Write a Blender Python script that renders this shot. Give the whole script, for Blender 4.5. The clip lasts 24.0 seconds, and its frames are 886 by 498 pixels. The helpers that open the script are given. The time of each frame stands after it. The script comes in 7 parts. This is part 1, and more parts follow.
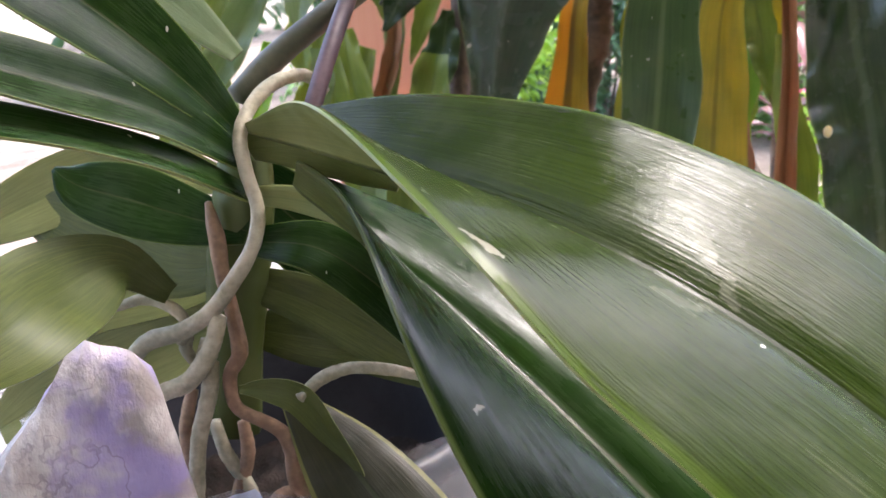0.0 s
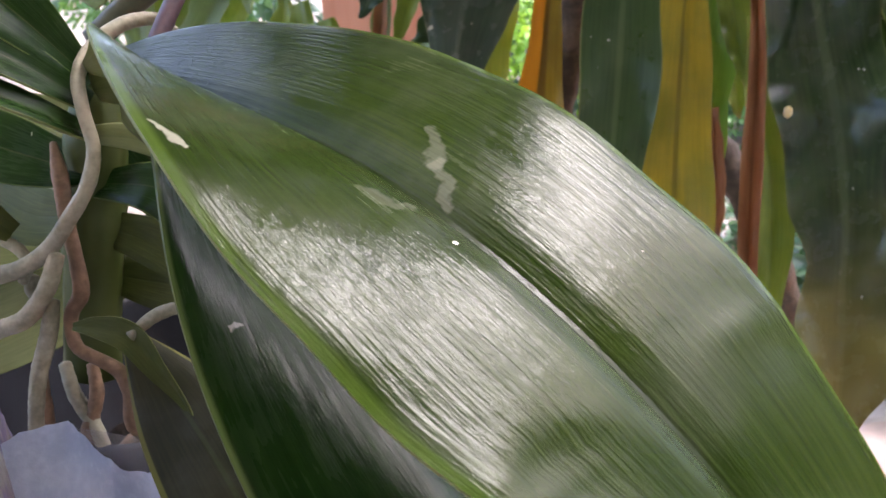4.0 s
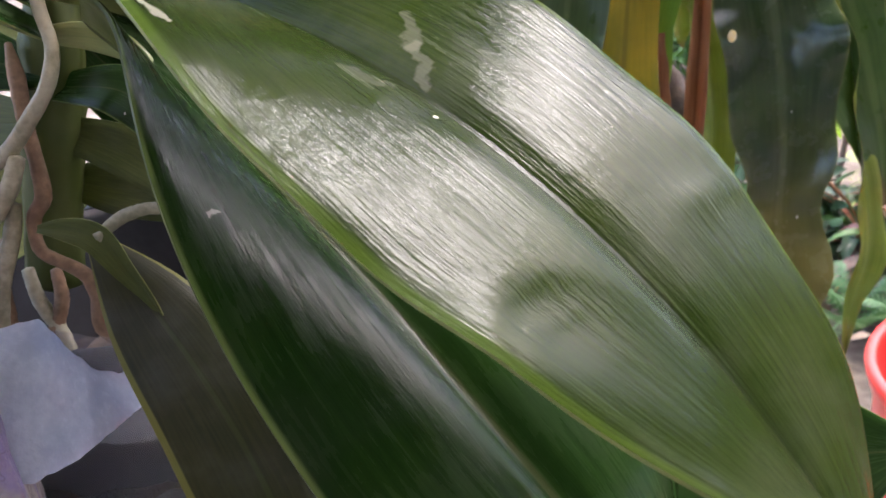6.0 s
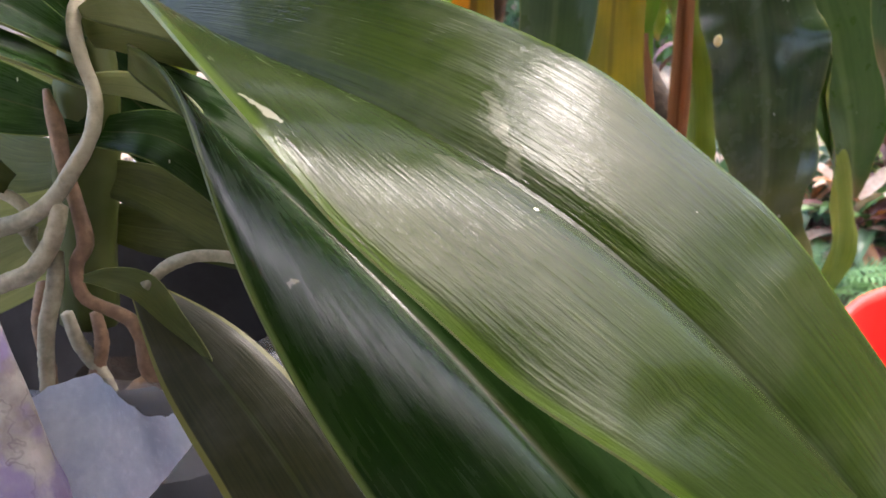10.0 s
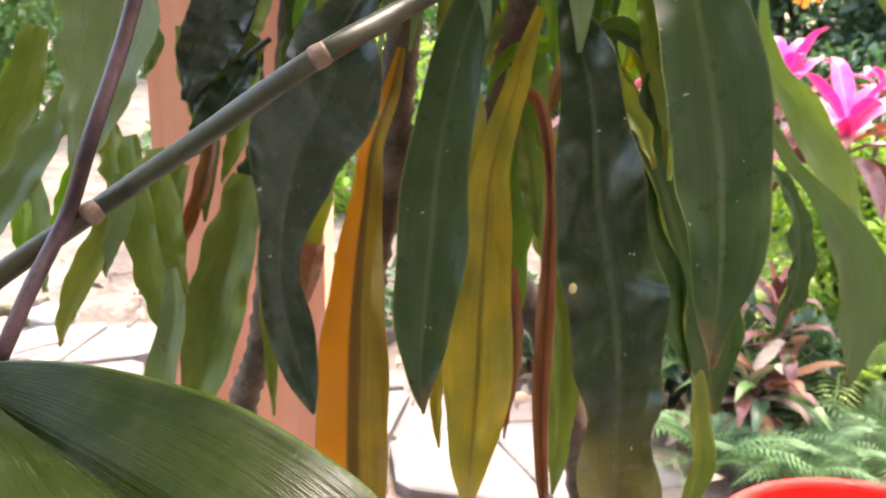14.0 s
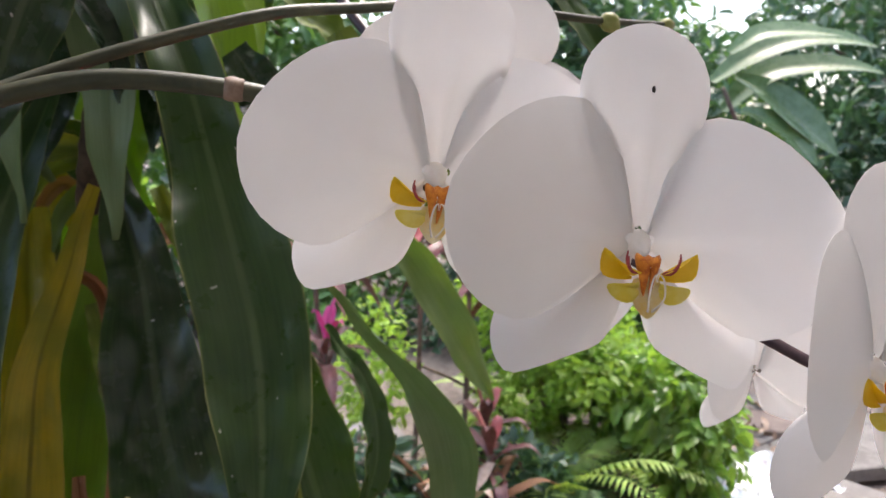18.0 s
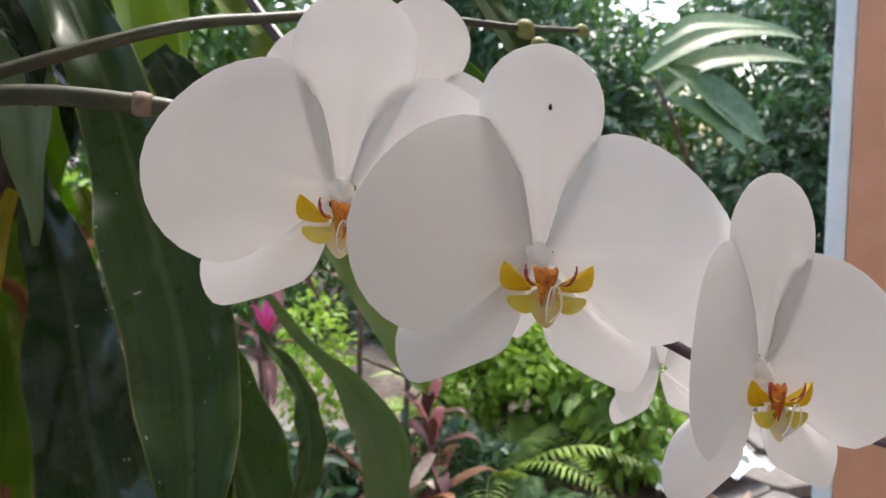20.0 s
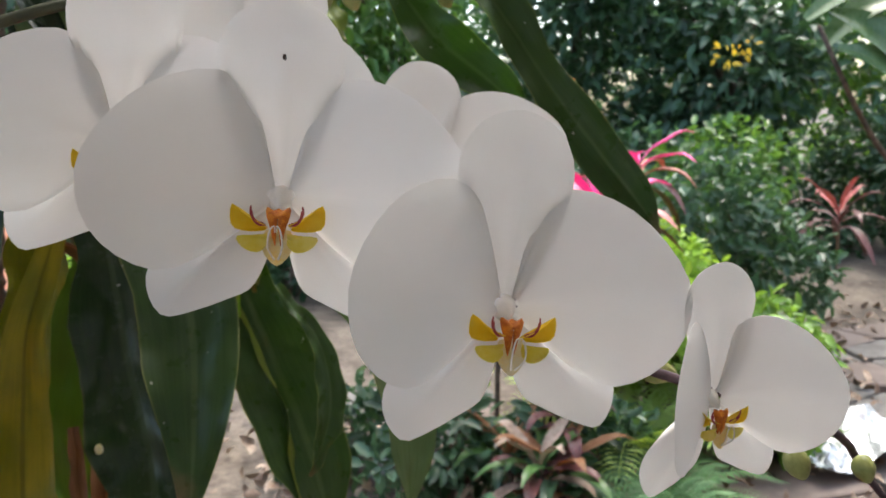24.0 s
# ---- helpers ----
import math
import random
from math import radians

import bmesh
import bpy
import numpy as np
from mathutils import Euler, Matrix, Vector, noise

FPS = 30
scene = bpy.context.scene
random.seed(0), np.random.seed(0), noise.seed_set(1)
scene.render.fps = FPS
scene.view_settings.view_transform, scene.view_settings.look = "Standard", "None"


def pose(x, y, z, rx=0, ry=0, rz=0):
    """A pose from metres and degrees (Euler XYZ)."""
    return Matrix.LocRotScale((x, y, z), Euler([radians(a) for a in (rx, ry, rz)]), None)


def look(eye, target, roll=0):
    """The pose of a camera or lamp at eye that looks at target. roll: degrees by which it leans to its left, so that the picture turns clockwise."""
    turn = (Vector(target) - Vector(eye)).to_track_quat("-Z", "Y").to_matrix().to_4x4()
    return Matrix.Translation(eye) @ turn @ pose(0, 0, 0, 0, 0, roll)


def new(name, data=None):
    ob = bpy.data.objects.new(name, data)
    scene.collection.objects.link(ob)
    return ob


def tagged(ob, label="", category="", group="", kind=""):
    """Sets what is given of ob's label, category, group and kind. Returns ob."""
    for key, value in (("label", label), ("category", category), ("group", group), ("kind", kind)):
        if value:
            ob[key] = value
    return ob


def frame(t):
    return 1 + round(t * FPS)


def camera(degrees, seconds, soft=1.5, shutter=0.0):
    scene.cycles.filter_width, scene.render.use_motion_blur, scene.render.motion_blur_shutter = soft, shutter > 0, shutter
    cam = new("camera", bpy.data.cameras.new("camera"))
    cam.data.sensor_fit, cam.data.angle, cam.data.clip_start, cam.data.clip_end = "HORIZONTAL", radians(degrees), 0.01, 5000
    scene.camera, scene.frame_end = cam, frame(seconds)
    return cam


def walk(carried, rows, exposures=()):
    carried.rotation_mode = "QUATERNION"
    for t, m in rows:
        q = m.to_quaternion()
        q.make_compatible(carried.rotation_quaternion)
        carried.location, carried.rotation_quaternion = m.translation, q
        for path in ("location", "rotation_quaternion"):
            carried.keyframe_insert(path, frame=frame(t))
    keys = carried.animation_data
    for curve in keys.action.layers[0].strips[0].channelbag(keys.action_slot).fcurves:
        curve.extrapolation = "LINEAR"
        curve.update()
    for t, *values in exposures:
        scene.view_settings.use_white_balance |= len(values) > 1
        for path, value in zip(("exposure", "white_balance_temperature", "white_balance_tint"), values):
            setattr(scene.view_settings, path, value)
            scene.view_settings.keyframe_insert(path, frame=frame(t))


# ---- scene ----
cam = camera(55.82, 24.0, soft=1.5)
cam.data.dof.use_dof, cam.data.dof.focus_distance, cam.data.dof.aperture_fstop = True, 0.2, 40
PATH = [
    (0.0, 0.0000, 0.0000, 1.1500, 71.37, 3.43, 0.04),
    (0.5, 0.0234, 0.0077, 1.1467, 71.27, 3.84, 1.78),
    (1.0, 0.0425, 0.0090, 1.1428, 71.27, 4.03, 2.86),
    (1.5, 0.0551, 0.0101, 1.1434, 70.90, 4.50, 3.13),
    (3.5, 0.0609, 0.0038, 1.1281, 72.28, 4.03, 3.34),
    (4.0, 0.0642, -0.0016, 1.1243, 72.25, 3.66, 3.06),
    (4.5, 0.0667, -0.0097, 1.1221, 71.96, 3.59, 2.39),
    (5.0, 0.0668, -0.0167, 1.1216, 71.48, 3.31, 1.48),
    (5.5, 0.0607, -0.0169, 1.1190, 70.09, 3.02, 0.39),
    (6.0, 0.0568, -0.0128, 1.1151, 67.97, 2.69, -0.78),
    (6.5, 0.0573, -0.0108, 1.1107, 65.60, 2.91, -2.54),
    (7.0, 0.0557, -0.0112, 1.1100, 64.06, 2.89, -3.79),
    (7.5, 0.0529, -0.0083, 1.1127, 63.92, 2.79, -3.88),
    (8.0, 0.0504, -0.0068, 1.1139, 64.02, 2.64, -3.97),
    (8.5, 0.0500, -0.0069, 1.1163, 64.00, 2.55, -4.01),
    (9.0, 0.0457, -0.0075, 1.1211, 64.34, 2.47, -3.97),
    (9.5, 0.0384, -0.0081, 1.1284, 64.91, 2.40, -4.02),
    (10.0, 0.0292, -0.0090, 1.1397, 65.93, 2.15, -3.96),
    (10.5, 0.0192, -0.0111, 1.1517, 67.20, 1.46, -3.71),
    (11.0, 0.0093, -0.0131, 1.1658, 68.34, 0.95, -3.50),
    (11.5, 0.0057, -0.0141, 1.1793, 69.56, 0.84, -3.18),
    (13.5, 0.0555, -0.0363, 1.2147, 74.58, -0.57, -5.97),
    (14.0, 0.0683, -0.0289, 1.2223, 75.24, -1.06, -8.12),
    (14.5, 0.0858, -0.0360, 1.2283, 77.12, -1.85, -9.81),
    (15.0, 0.1044, -0.0296, 1.2417, 78.89, -2.31, -11.79),
    (15.5, 0.1233, -0.0273, 1.2536, 80.75, -2.59, -13.58),
    (16.0, 0.1455, -0.0299, 1.2633, 82.12, -1.95, -15.27),
    (16.5, 0.1692, -0.0310, 1.2675, 83.29, -1.70, -16.83),
    (17.0, 0.1960, -0.0255, 1.2660, 83.83, -1.43, -19.03),
    (17.5, 0.2105, -0.0203, 1.2669, 83.84, -0.90, -22.06),
    (18.0, 0.2211, -0.0148, 1.2636, 83.88, -0.28, -25.49),
    (18.5, 0.2253, -0.0176, 1.2659, 83.62, 0.09, -28.28),
    (19.0, 0.2209, -0.0213, 1.2679, 83.63, 0.09, -29.27),
    (19.5, 0.2211, -0.0214, 1.2684, 83.60, 0.00, -29.65),
    (21.5, 0.2861, -0.0528, 1.2812, 80.83, 2.86, -26.86),
    (22.0, 0.3052, -0.0616, 1.2811, 80.89, 3.41, -24.18),
    (22.5, 0.3175, -0.0675, 1.2751, 81.03, 3.50, -21.97),
    (23.0, 0.3303, -0.0765, 1.2675, 81.14, 3.38, -19.76),
    (23.5, 0.3359, -0.0832, 1.2638, 81.18, 2.89, -18.54),
    (24.0, 0.3357, -0.0881, 1.2613, 81.38, 2.84, -18.30),
]
walk(cam, [(t, pose(*p)) for t, *p in PATH], exposures=[(0, 3.5, 6500, 16), (5, 3.2, 6400, 18), (9, 3.2, 6600, 15), (11, 3.5, 6900, 15), (13.5, 3.42, 7450, 16), (15, 3.25, 7000, 16), (16, 2.74, 6700, 15), (17, 2.4, 6600, 14), (19, 2.22, 6600, 11), (22, 2.12, 6600, 6), (24, 2.1, 6600, 5)])

# ---- light: an overcast tropical sky, soft sun high over the garden ----
SUN_EL, SUN_AZ = 66, 44
world = bpy.data.worlds.new("sky")
scene.world = world
world.use_nodes = True
wn = world.node_tree.nodes
sky = wn.new("ShaderNodeTexSky")
sky.sky_type = "NISHITA"
sky.sun_disc = False
sky.sun_elevation, sky.sun_rotation = radians(SUN_EL), radians(SUN_AZ)
sky.air_density, sky.dust_density, sky.ozone_density = 1.0, 4.0, 1.0
world.node_tree.links.new(sky.outputs[0], wn["Background"].inputs[0])
wn["Background"].inputs[1].default_value = 0.15
sun = new("sun", bpy.data.lights.new("sun", "SUN"))
sun.data.energy, sun.data.angle, sun.data.color = 0.5, radians(15), (0.98, 0.99, 1.0)
sun.matrix_world = look((0, 0, 20), Vector((0, 0, 20)) - Vector((math.sin(radians(SUN_AZ)) * math.cos(radians(SUN_EL)),
                        math.cos(radians(SUN_AZ)) * math.cos(radians(SUN_EL)), math.sin(radians(SUN_EL)))))

# ---- materials ----


class Nodes:
    """A short hand for node materials."""

    def __init__(self, name):
        self.mat = bpy.data.materials.new(name)
        self.mat.use_nodes = True
        self.t = self.mat.node_tree
        self.t.nodes.clear()

    def add(self, kind):
        return self.t.nodes.new("ShaderNode" + kind)

    def link(self, a, b, i=0):
        self.t.links.new(a if isinstance(a, bpy.types.NodeSocket) else a.outputs[0], b.inputs[i])
        return b

    def math(self, op, a, b=None, clamp=False):
        n = self.add("Math")
        n.operation, n.use_clamp = op, clamp
        for i, v in enumerate((a, b)):
            if v is None:
                continue
            if isinstance(v, (int, float)):
                n.inputs[i].default_value = v
            else:
                self.link(v, n, i)
        return n

    def mix(self, fac, a, b):
        n = self.add("MixRGB")
        for i, v in enumerate((fac, a, b)):
            if isinstance(v, (int, float)):
                n.inputs[i].default_value = v
            elif isinstance(v, tuple):
                n.inputs[i].default_value = (*v, 1)
            else:
                self.link(v, n, i)
        return n

    def ramp(self, fac, lo, hi):
        n = self.add("MapRange")
        n.interpolation_type = "SMOOTHSTEP"
        self.link(fac, n, 0)
        n.inputs[1].default_value, n.inputs[2].default_value = lo, hi
        return n

    def noise(self, scale, detail=4.0, vec=None, rough=0.55):
        n = self.add("TexNoise")
        n.inputs["Scale"].default_value, n.inputs["Detail"].default_value, n.inputs["Roughness"].default_value = scale, detail, rough
        if vec is not None:
            self.link(vec, n, 0)
        return n

    def coords(self, which="Object"):
        return self.add("TexCoord").outputs[which]

    def uv(self, su, sv):
        m = self.add("Mapping")
        self.link(self.coords("UV"), m, 0)
        m.inputs["Scale"].default_value = (su, sv, 1)
        return m

    def vmath(self, op, a, b=None, scale=None):
        n = self.add("VectorMath")
        n.operation = op
        for i, v in enumerate((a, b)):
            if v is None:
                continue
            if isinstance(v, tuple):
                n.inputs[i].default_value = v
            else:
                self.link(v, n, i)
        if scale is not None:
            self.link(scale, n, 3)
        return n.outputs["Value"] if op in ("DOT_PRODUCT", "LENGTH") else n.outputs[0]

    def streak(self, a, b, r, length=0.28, width=0.08):
        """A mask along a scar between two places of a leaf, ragged by noise."""
        p = self.vmath("MULTIPLY", self.coords("UV"), (length, width, 0))
        wob = self.vmath("MULTIPLY", self.vmath("SUBTRACT", self.noise(160, 3, self.coords()).outputs["Color"], (0.5, 0.5, 0.5)), (0.008, 0.008, 0))
        p = self.vmath("ADD", p, wob)
        pa, pb = (a[0] * length, a[1] * width, 0), (b[0] * length, b[1] * width, 0)
        d = tuple(y - x for x, y in zip(pa, pb))
        dd = sum(x * x for x in d)
        q = self.vmath("SUBTRACT", p, pa)
        t = self.math("MULTIPLY", self.vmath("DOT_PRODUCT", q, d), 1 / dd, True)
        near = self.add("VectorMath")
        near.operation = "SCALE"
        near.inputs[0].default_value = d
        self.link(t, near, 3)
        dist = self.vmath("LENGTH", self.vmath("SUBTRACT", q, near.outputs[0]))
        return self.math("SUBTRACT", 1.0, self.ramp(dist, r * 0.4, r))

    def done(self, color, rough=0.5, bump=None, strength=0.3, dist=0.002, metal=0.0, spec=0.5, trans=0.0, trans_color=None, coat=0.0):
        p = self.add("BsdfPrincipled")
        for key, v in (("Base Color", color), ("Roughness", rough), ("Metallic", metal)):
            if isinstance(v, tuple):
                p.inputs[key].default_value = (*v, 1)
            elif isinstance(v, (int, float)):
                p.inputs[key].default_value = v
            else:
                self.t.links.new(v.outputs[0] if not isinstance(v, bpy.types.NodeSocket) else v, p.inputs[key])
        p.inputs["Specular IOR Level"].default_value = spec
        p.inputs["Coat Weight"].default_value = coat
        if bump is not None:
            b = self.add("Bump")
            b.inputs["Strength"].default_value, b.inputs["Distance"].default_value = strength, dist
            self.link(bump, b, 2 if b.inputs[2].name == "Height" else 3)
            self.t.links.new(b.outputs[0], p.inputs["Normal"])
        out = self.add("OutputMaterial")
        last = p
        if trans:
            tr = self.add("BsdfTranslucent")
            c = trans_color or color
            if isinstance(c, tuple):
                tr.inputs[0].default_value = (*c, 1)
            else:
                self.link(c, tr, 0)
            m = self.add("MixShader")
            m.inputs[0].default_value = trans
            self.link(p, m, 1)
            self.link(tr, m, 2)
            last = m
        self.link(last, out, 0)
        return self.mat


def leaf_mat(name, dark, light, rib, rough=0.3, rib_w=0.035, veins=70, streak=0.5, dust=0.0, spots=0.0, trans=0.2, edge=None,
             half=None, bump=0.25, spec=0.5, tip=None, glow=None, lumps=0.0, scars=(), lines=0.0, band=0.478, tip_from=0.9, grain=0.0, ridges=0.6, sheen=0.0):
    """A leaf: u runs from base to tip, v across. Streaked along its veins, with a midrib, an edge, dust, spots and a browned tip."""
    n = Nodes(name)
    sep = n.add("SeparateXYZ")
    n.link(n.coords("UV"), sep, 0)
    u, v = sep.outputs[0], sep.outputs[1]
    vein = n.noise(1.0, 3, n.uv(7, veins))
    fine = n.noise(1.0, 2, n.uv(9, veins * 2.6))
    blot = n.noise(26, 5, n.coords())
    mottle = n.math("ADD", n.math("MULTIPLY", vein, streak), n.math("MULTIPLY", blot, 1 - streak))
    col = n.mix(n.ramp(mottle, 0.36, 0.66), dark, light)
    if half:
        side = n.ramp(n.math("ADD", n.math("SUBTRACT", 1.0, v), n.math("MULTIPLY", n.math("SUBTRACT", blot, 0.5), 0.05)), 0.40, 0.45)
        col = n.mix(side, half, col)
    off = n.math("ABSOLUTE", n.math("SUBTRACT", v, 0.5))
    ribm = n.math("SUBTRACT", 1.0, n.ramp(off, rib_w * 0.35, rib_w))
    col = n.mix(n.math("MULTIPLY", ribm, 0.8), col, rib)
    if edge:
        col = n.mix(n.ramp(off, band, band + 0.018), col, edge)
    if lines:
        crack = n.math("ABSOLUTE", n.math("SUBTRACT", n.noise(1.0, 2, n.uv(2.2, veins * 0.8)), 0.47))
        col = n.mix(n.math("MULTIPLY", n.math("SUBTRACT", 1.0, n.ramp(crack, 0.004, 0.014)), lines), col, (0.012, 0.018, 0.006))
    for (u0, v0), (u1, v1), r, strength in scars:
        col = n.mix(n.math("MULTIPLY", n.streak((u0, v0), (u1, v1), r), strength), col, (0.45, 0.44, 0.36))
    if tip:
        col = n.mix(n.math("MULTIPLY", n.ramp(n.math("ADD", u, n.math("MULTIPLY", n.math("SUBTRACT", blot, 0.5), 0.25)), tip_from, 0.99), 0.9), col, tip)
    if dust:
        d = n.math("MULTIPLY", n.ramp(n.noise(55, 6, n.coords()), 0.42, 0.75), dust)
        col = n.mix(d, col, (0.36, 0.36, 0.31))
    if spots:
        s = n.ramp(n.noise(150, 1, n.coords()), 0.80 - spots, 0.82 - spots)
        col = n.mix(s, col, (0.55, 0.55, 0.45))
    rgh = n.math("ADD", n.math("MULTIPLY", n.ramp(n.noise(70, 5, n.coords()), 0.3, 0.75), 0.22), rough - 0.1)
    if sheen:
        rgh = n.math("ADD", rgh, n.math("MULTIPLY", n.math("SUBTRACT", fine, 0.5), sheen))
        rgh = n.math("MAXIMUM", n.math("ADD", rgh, n.math("MULTIPLY", n.math("SUBTRACT", vein, 0.5), sheen)), 0.06)
    h = n.math("ADD", n.math("MULTIPLY", vein, ridges), n.math("MULTIPLY", fine, 0.2))
    h = n.math("SUBTRACT", h, n.math("MULTIPLY", ribm, 0.8))
    if lumps:
        h = n.math("ADD", h, n.math("MULTIPLY", n.noise(120, 3, n.coords()), lumps))
    if grain:
        h = n.math("ADD", h, n.math("MULTIPLY", n.noise(1.0, 3, n.uv(70, 170)), grain))
    return n.done(col, rgh, h, bump, 0.0012, spec=spec, trans=trans, trans_color=glow)


ORCHID_TOP = leaf_mat("orchid_leaf_top", (0.0108, 0.0205, 0.0034), (0.0200, 0.0325, 0.0060), (0.008, 0.015, 0.003), 0.15, 0.02, 56, 0.5, dust=0.035, spec=0.072, ridges=0.75, sheen=0.3,
                      spots=0.02, trans=0.03, edge=(0.036, 0.062, 0.009), bump=0.28, lumps=0.55, grain=0.3, lines=0.6, band=0.468,
                      scars=(((0.425, 0.325), (0.455, 0.40), 0.0022, 0.10), ((0.455, 0.40), (0.50, 0.475), 0.0017, 0.12), ((0.45, 0.625), (0.485, 0.57), 0.0016, 0.08),
                             ((0.33, 0.965), (0.36, 0.93), 0.0010, 0.4)))
ORCHID_DARK = leaf_mat("orchid_leaf_dark", (0.007, 0.022, 0.004), (0.016, 0.040, 0.007), (0.04, 0.05, 0.02), 0.26, 0.02, 26, 0.5, dust=0.02,
                       spots=0.0, trans=0.03, edge=(0.10, 0.14, 0.04), bump=0.14, lumps=0.6, grain=0.3, spec=0.11, sheen=0.5, scars=(((0.36, 0.83), (0.365, 0.86), 0.0012, 0.8),))
ORCHID_UNDER = leaf_mat("orchid_leaf_underside", (0.1530, 0.1800, 0.0540), (0.2160, 0.2430, 0.0810), (0.14, 0.17, 0.05), 0.45, 0.03, 40, 0.6, trans=0.1, bump=0.15)
ORCHID_OLIVE = leaf_mat("orchid_leaf_olive", (0.0432, 0.0612, 0.0115), (0.0792, 0.1008, 0.0216), (0.06, 0.08, 0.02), 0.50, 0.03, 40, 0.6, trans=0.08, dust=0.06, spec=0.25)
# olive leaf, its colour darkened to hold the shade of the leaf above
ORCHID_SHADED = leaf_mat("orchid_leaf_dull_olive", (0.0130, 0.0160, 0.0045), (0.0250, 0.0280, 0.0075), (0.03, 0.04, 0.01), 0.40, 0.03, 30, 0.6, trans=0.05, dust=0.05, spec=0.25, edge=(0.13, 0.13, 0.03), band=0.44)
STRAP_DARK = leaf_mat("strap_leaf_dark", (0.012, 0.030, 0.011), (0.027, 0.056, 0.020), (0.07, 0.10, 0.05), 0.25, 0.06, 30, 0.6, dust=0.05,
                      spots=0.015, trans=0.15, edge=(0.08, 0.10, 0.03), glow=(0.08, 0.18, 0.03), lumps=0.5, spec=0.4)
STRAP_AGED = leaf_mat("strap_leaf_dark_aged", (0.012, 0.028, 0.009), (0.028, 0.052, 0.016), (0.06, 0.09, 0.04), 0.22, 0.06, 30, 0.6, dust=0.05,
                      spots=0.015, trans=0.15, edge=(0.08, 0.10, 0.03), tip=(0.19, 0.155, 0.04), tip_from=0.58, glow=(0.10, 0.18, 0.03), lumps=0.5, spec=0.35)
STRAP_BLUE = leaf_mat("strap_leaf_blue_green", (0.012, 0.030, 0.015), (0.026, 0.052, 0.025), (0.055, 0.085, 0.05), 0.25, 0.06, 30, 0.6, dust=0.05,
                      spots=0.01, trans=0.12, edge=(0.08, 0.10, 0.04), glow=(0.07, 0.16, 0.05), lumps=0.5, spec=0.5)
STRAP_GREEN = leaf_mat("strap_leaf_green", (0.020, 0.050, 0.011), (0.042, 0.084, 0.020), (0.08, 0.125, 0.045), 0.36, 0.06, 30, 0.6, dust=0.03,
                       spots=0.02, trans=0.18, edge=(0.18, 0.20, 0.06), tip=(0.20, 0.12, 0.07), glow=(0.14, 0.28, 0.03), lumps=0.5, spec=0.36)
STRAP_OLIVE = leaf_mat("strap_leaf_olive", (0.115, 0.178, 0.018), (0.241, 0.299, 0.040), (0.12, 0.16, 0.04), 0.42, 0.03, 24, 0.5, dust=0.05,
                       trans=0.35, edge=(0.2, 0.2, 0.05), tip=(0.24, 0.13, 0.05), glow=(0.34, 0.44, 0.04), lumps=0.6)
STRAP_PALE = leaf_mat("strap_leaf_grey_green", (0.12, 0.185, 0.070), (0.22, 0.29, 0.13), (0.17, 0.23, 0.10), 0.40, 0.03, 28, 0.6, dust=0.07,
                      trans=0.38, edge=(0.24, 0.26, 0.1), glow=(0.38, 0.52, 0.14), lumps=0.6)
STRAP_YELLOW = leaf_mat("strap_leaf_yellow", (0.17, 0.20, 0.014), (0.47, 0.38, 0.020), (0.060, 0.080, 0.012), 0.44, 0.05, 14, 0.35, dust=0.04,
                        trans=0.38, edge=(0.2, 0.18, 0.03), tip=(0.36, 0.32, 0.08), glow=(0.75, 0.60, 0.02), lumps=0.6)
STRAP_ORANGE = leaf_mat("strap_leaf_half_orange", (0.17, 0.16, 0.012), (0.40, 0.31, 0.018), (0.016, 0.030, 0.010), 0.44, 0.13, 20, 0.5, trans=0.35,
                        half=(0.80, 0.34, 0.008), edge=(0.35, 0.24, 0.03), glow=(0.62, 0.30, 0.01), lumps=0.6)
STRAP_LIME = leaf_mat("strap_leaf_lime", (0.15, 0.28, 0.018), (0.25, 0.42, 0.03), (0.16, 0.26, 0.03), 0.4, 0.03, 30, 0.5, trans=0.45, glow=(0.36, 0.60, 0.03))
STRAP_BROWN = leaf_mat("strap_leaf_dry_brown", (0.22, 0.10, 0.045), (0.42, 0.22, 0.10), (0.16, 0.07, 0.04), 0.6, 0.05, 26, 0.7, trans=0.3, glow=(0.55, 0.26, 0.10), bump=0.6)
PINK_LEAF = leaf_mat("pink_leaf", (0.80, 0.05, 0.32), (0.85, 0.20, 0.50), (0.85, 0.45, 0.65), 0.4, 0.05, 16, 0.5, trans=0.4, edge=(0.85, 0.45, 0.65),
                     glow=(0.9, 0.10, 0.45))
RED_LEAF = leaf_mat("dark_red_leaf", (0.095, 0.034, 0.030), (0.25, 0.105, 0.085), (0.24, 0.07, 0.08), 0.35, 0.04, 24, 0.7, trans=0.2, edge=(0.4, 0.1, 0.12))
BLUSH_LEAF = leaf_mat("blush_leaf", (0.55, 0.14, 0.13), (0.65, 0.28, 0.24), (0.5, 0.1, 0.1), 0.45, 0.03, 24, 0.6, trans=0.3)
BANANA_LEAF = leaf_mat("banana_leaf", (0.07, 0.14, 0.05), (0.15, 0.24, 0.10), (0.25, 0.32, 0.14), 0.33, 0.03, 20, 0.4, trans=0.25, glow=(0.2, 0.35, 0.06))


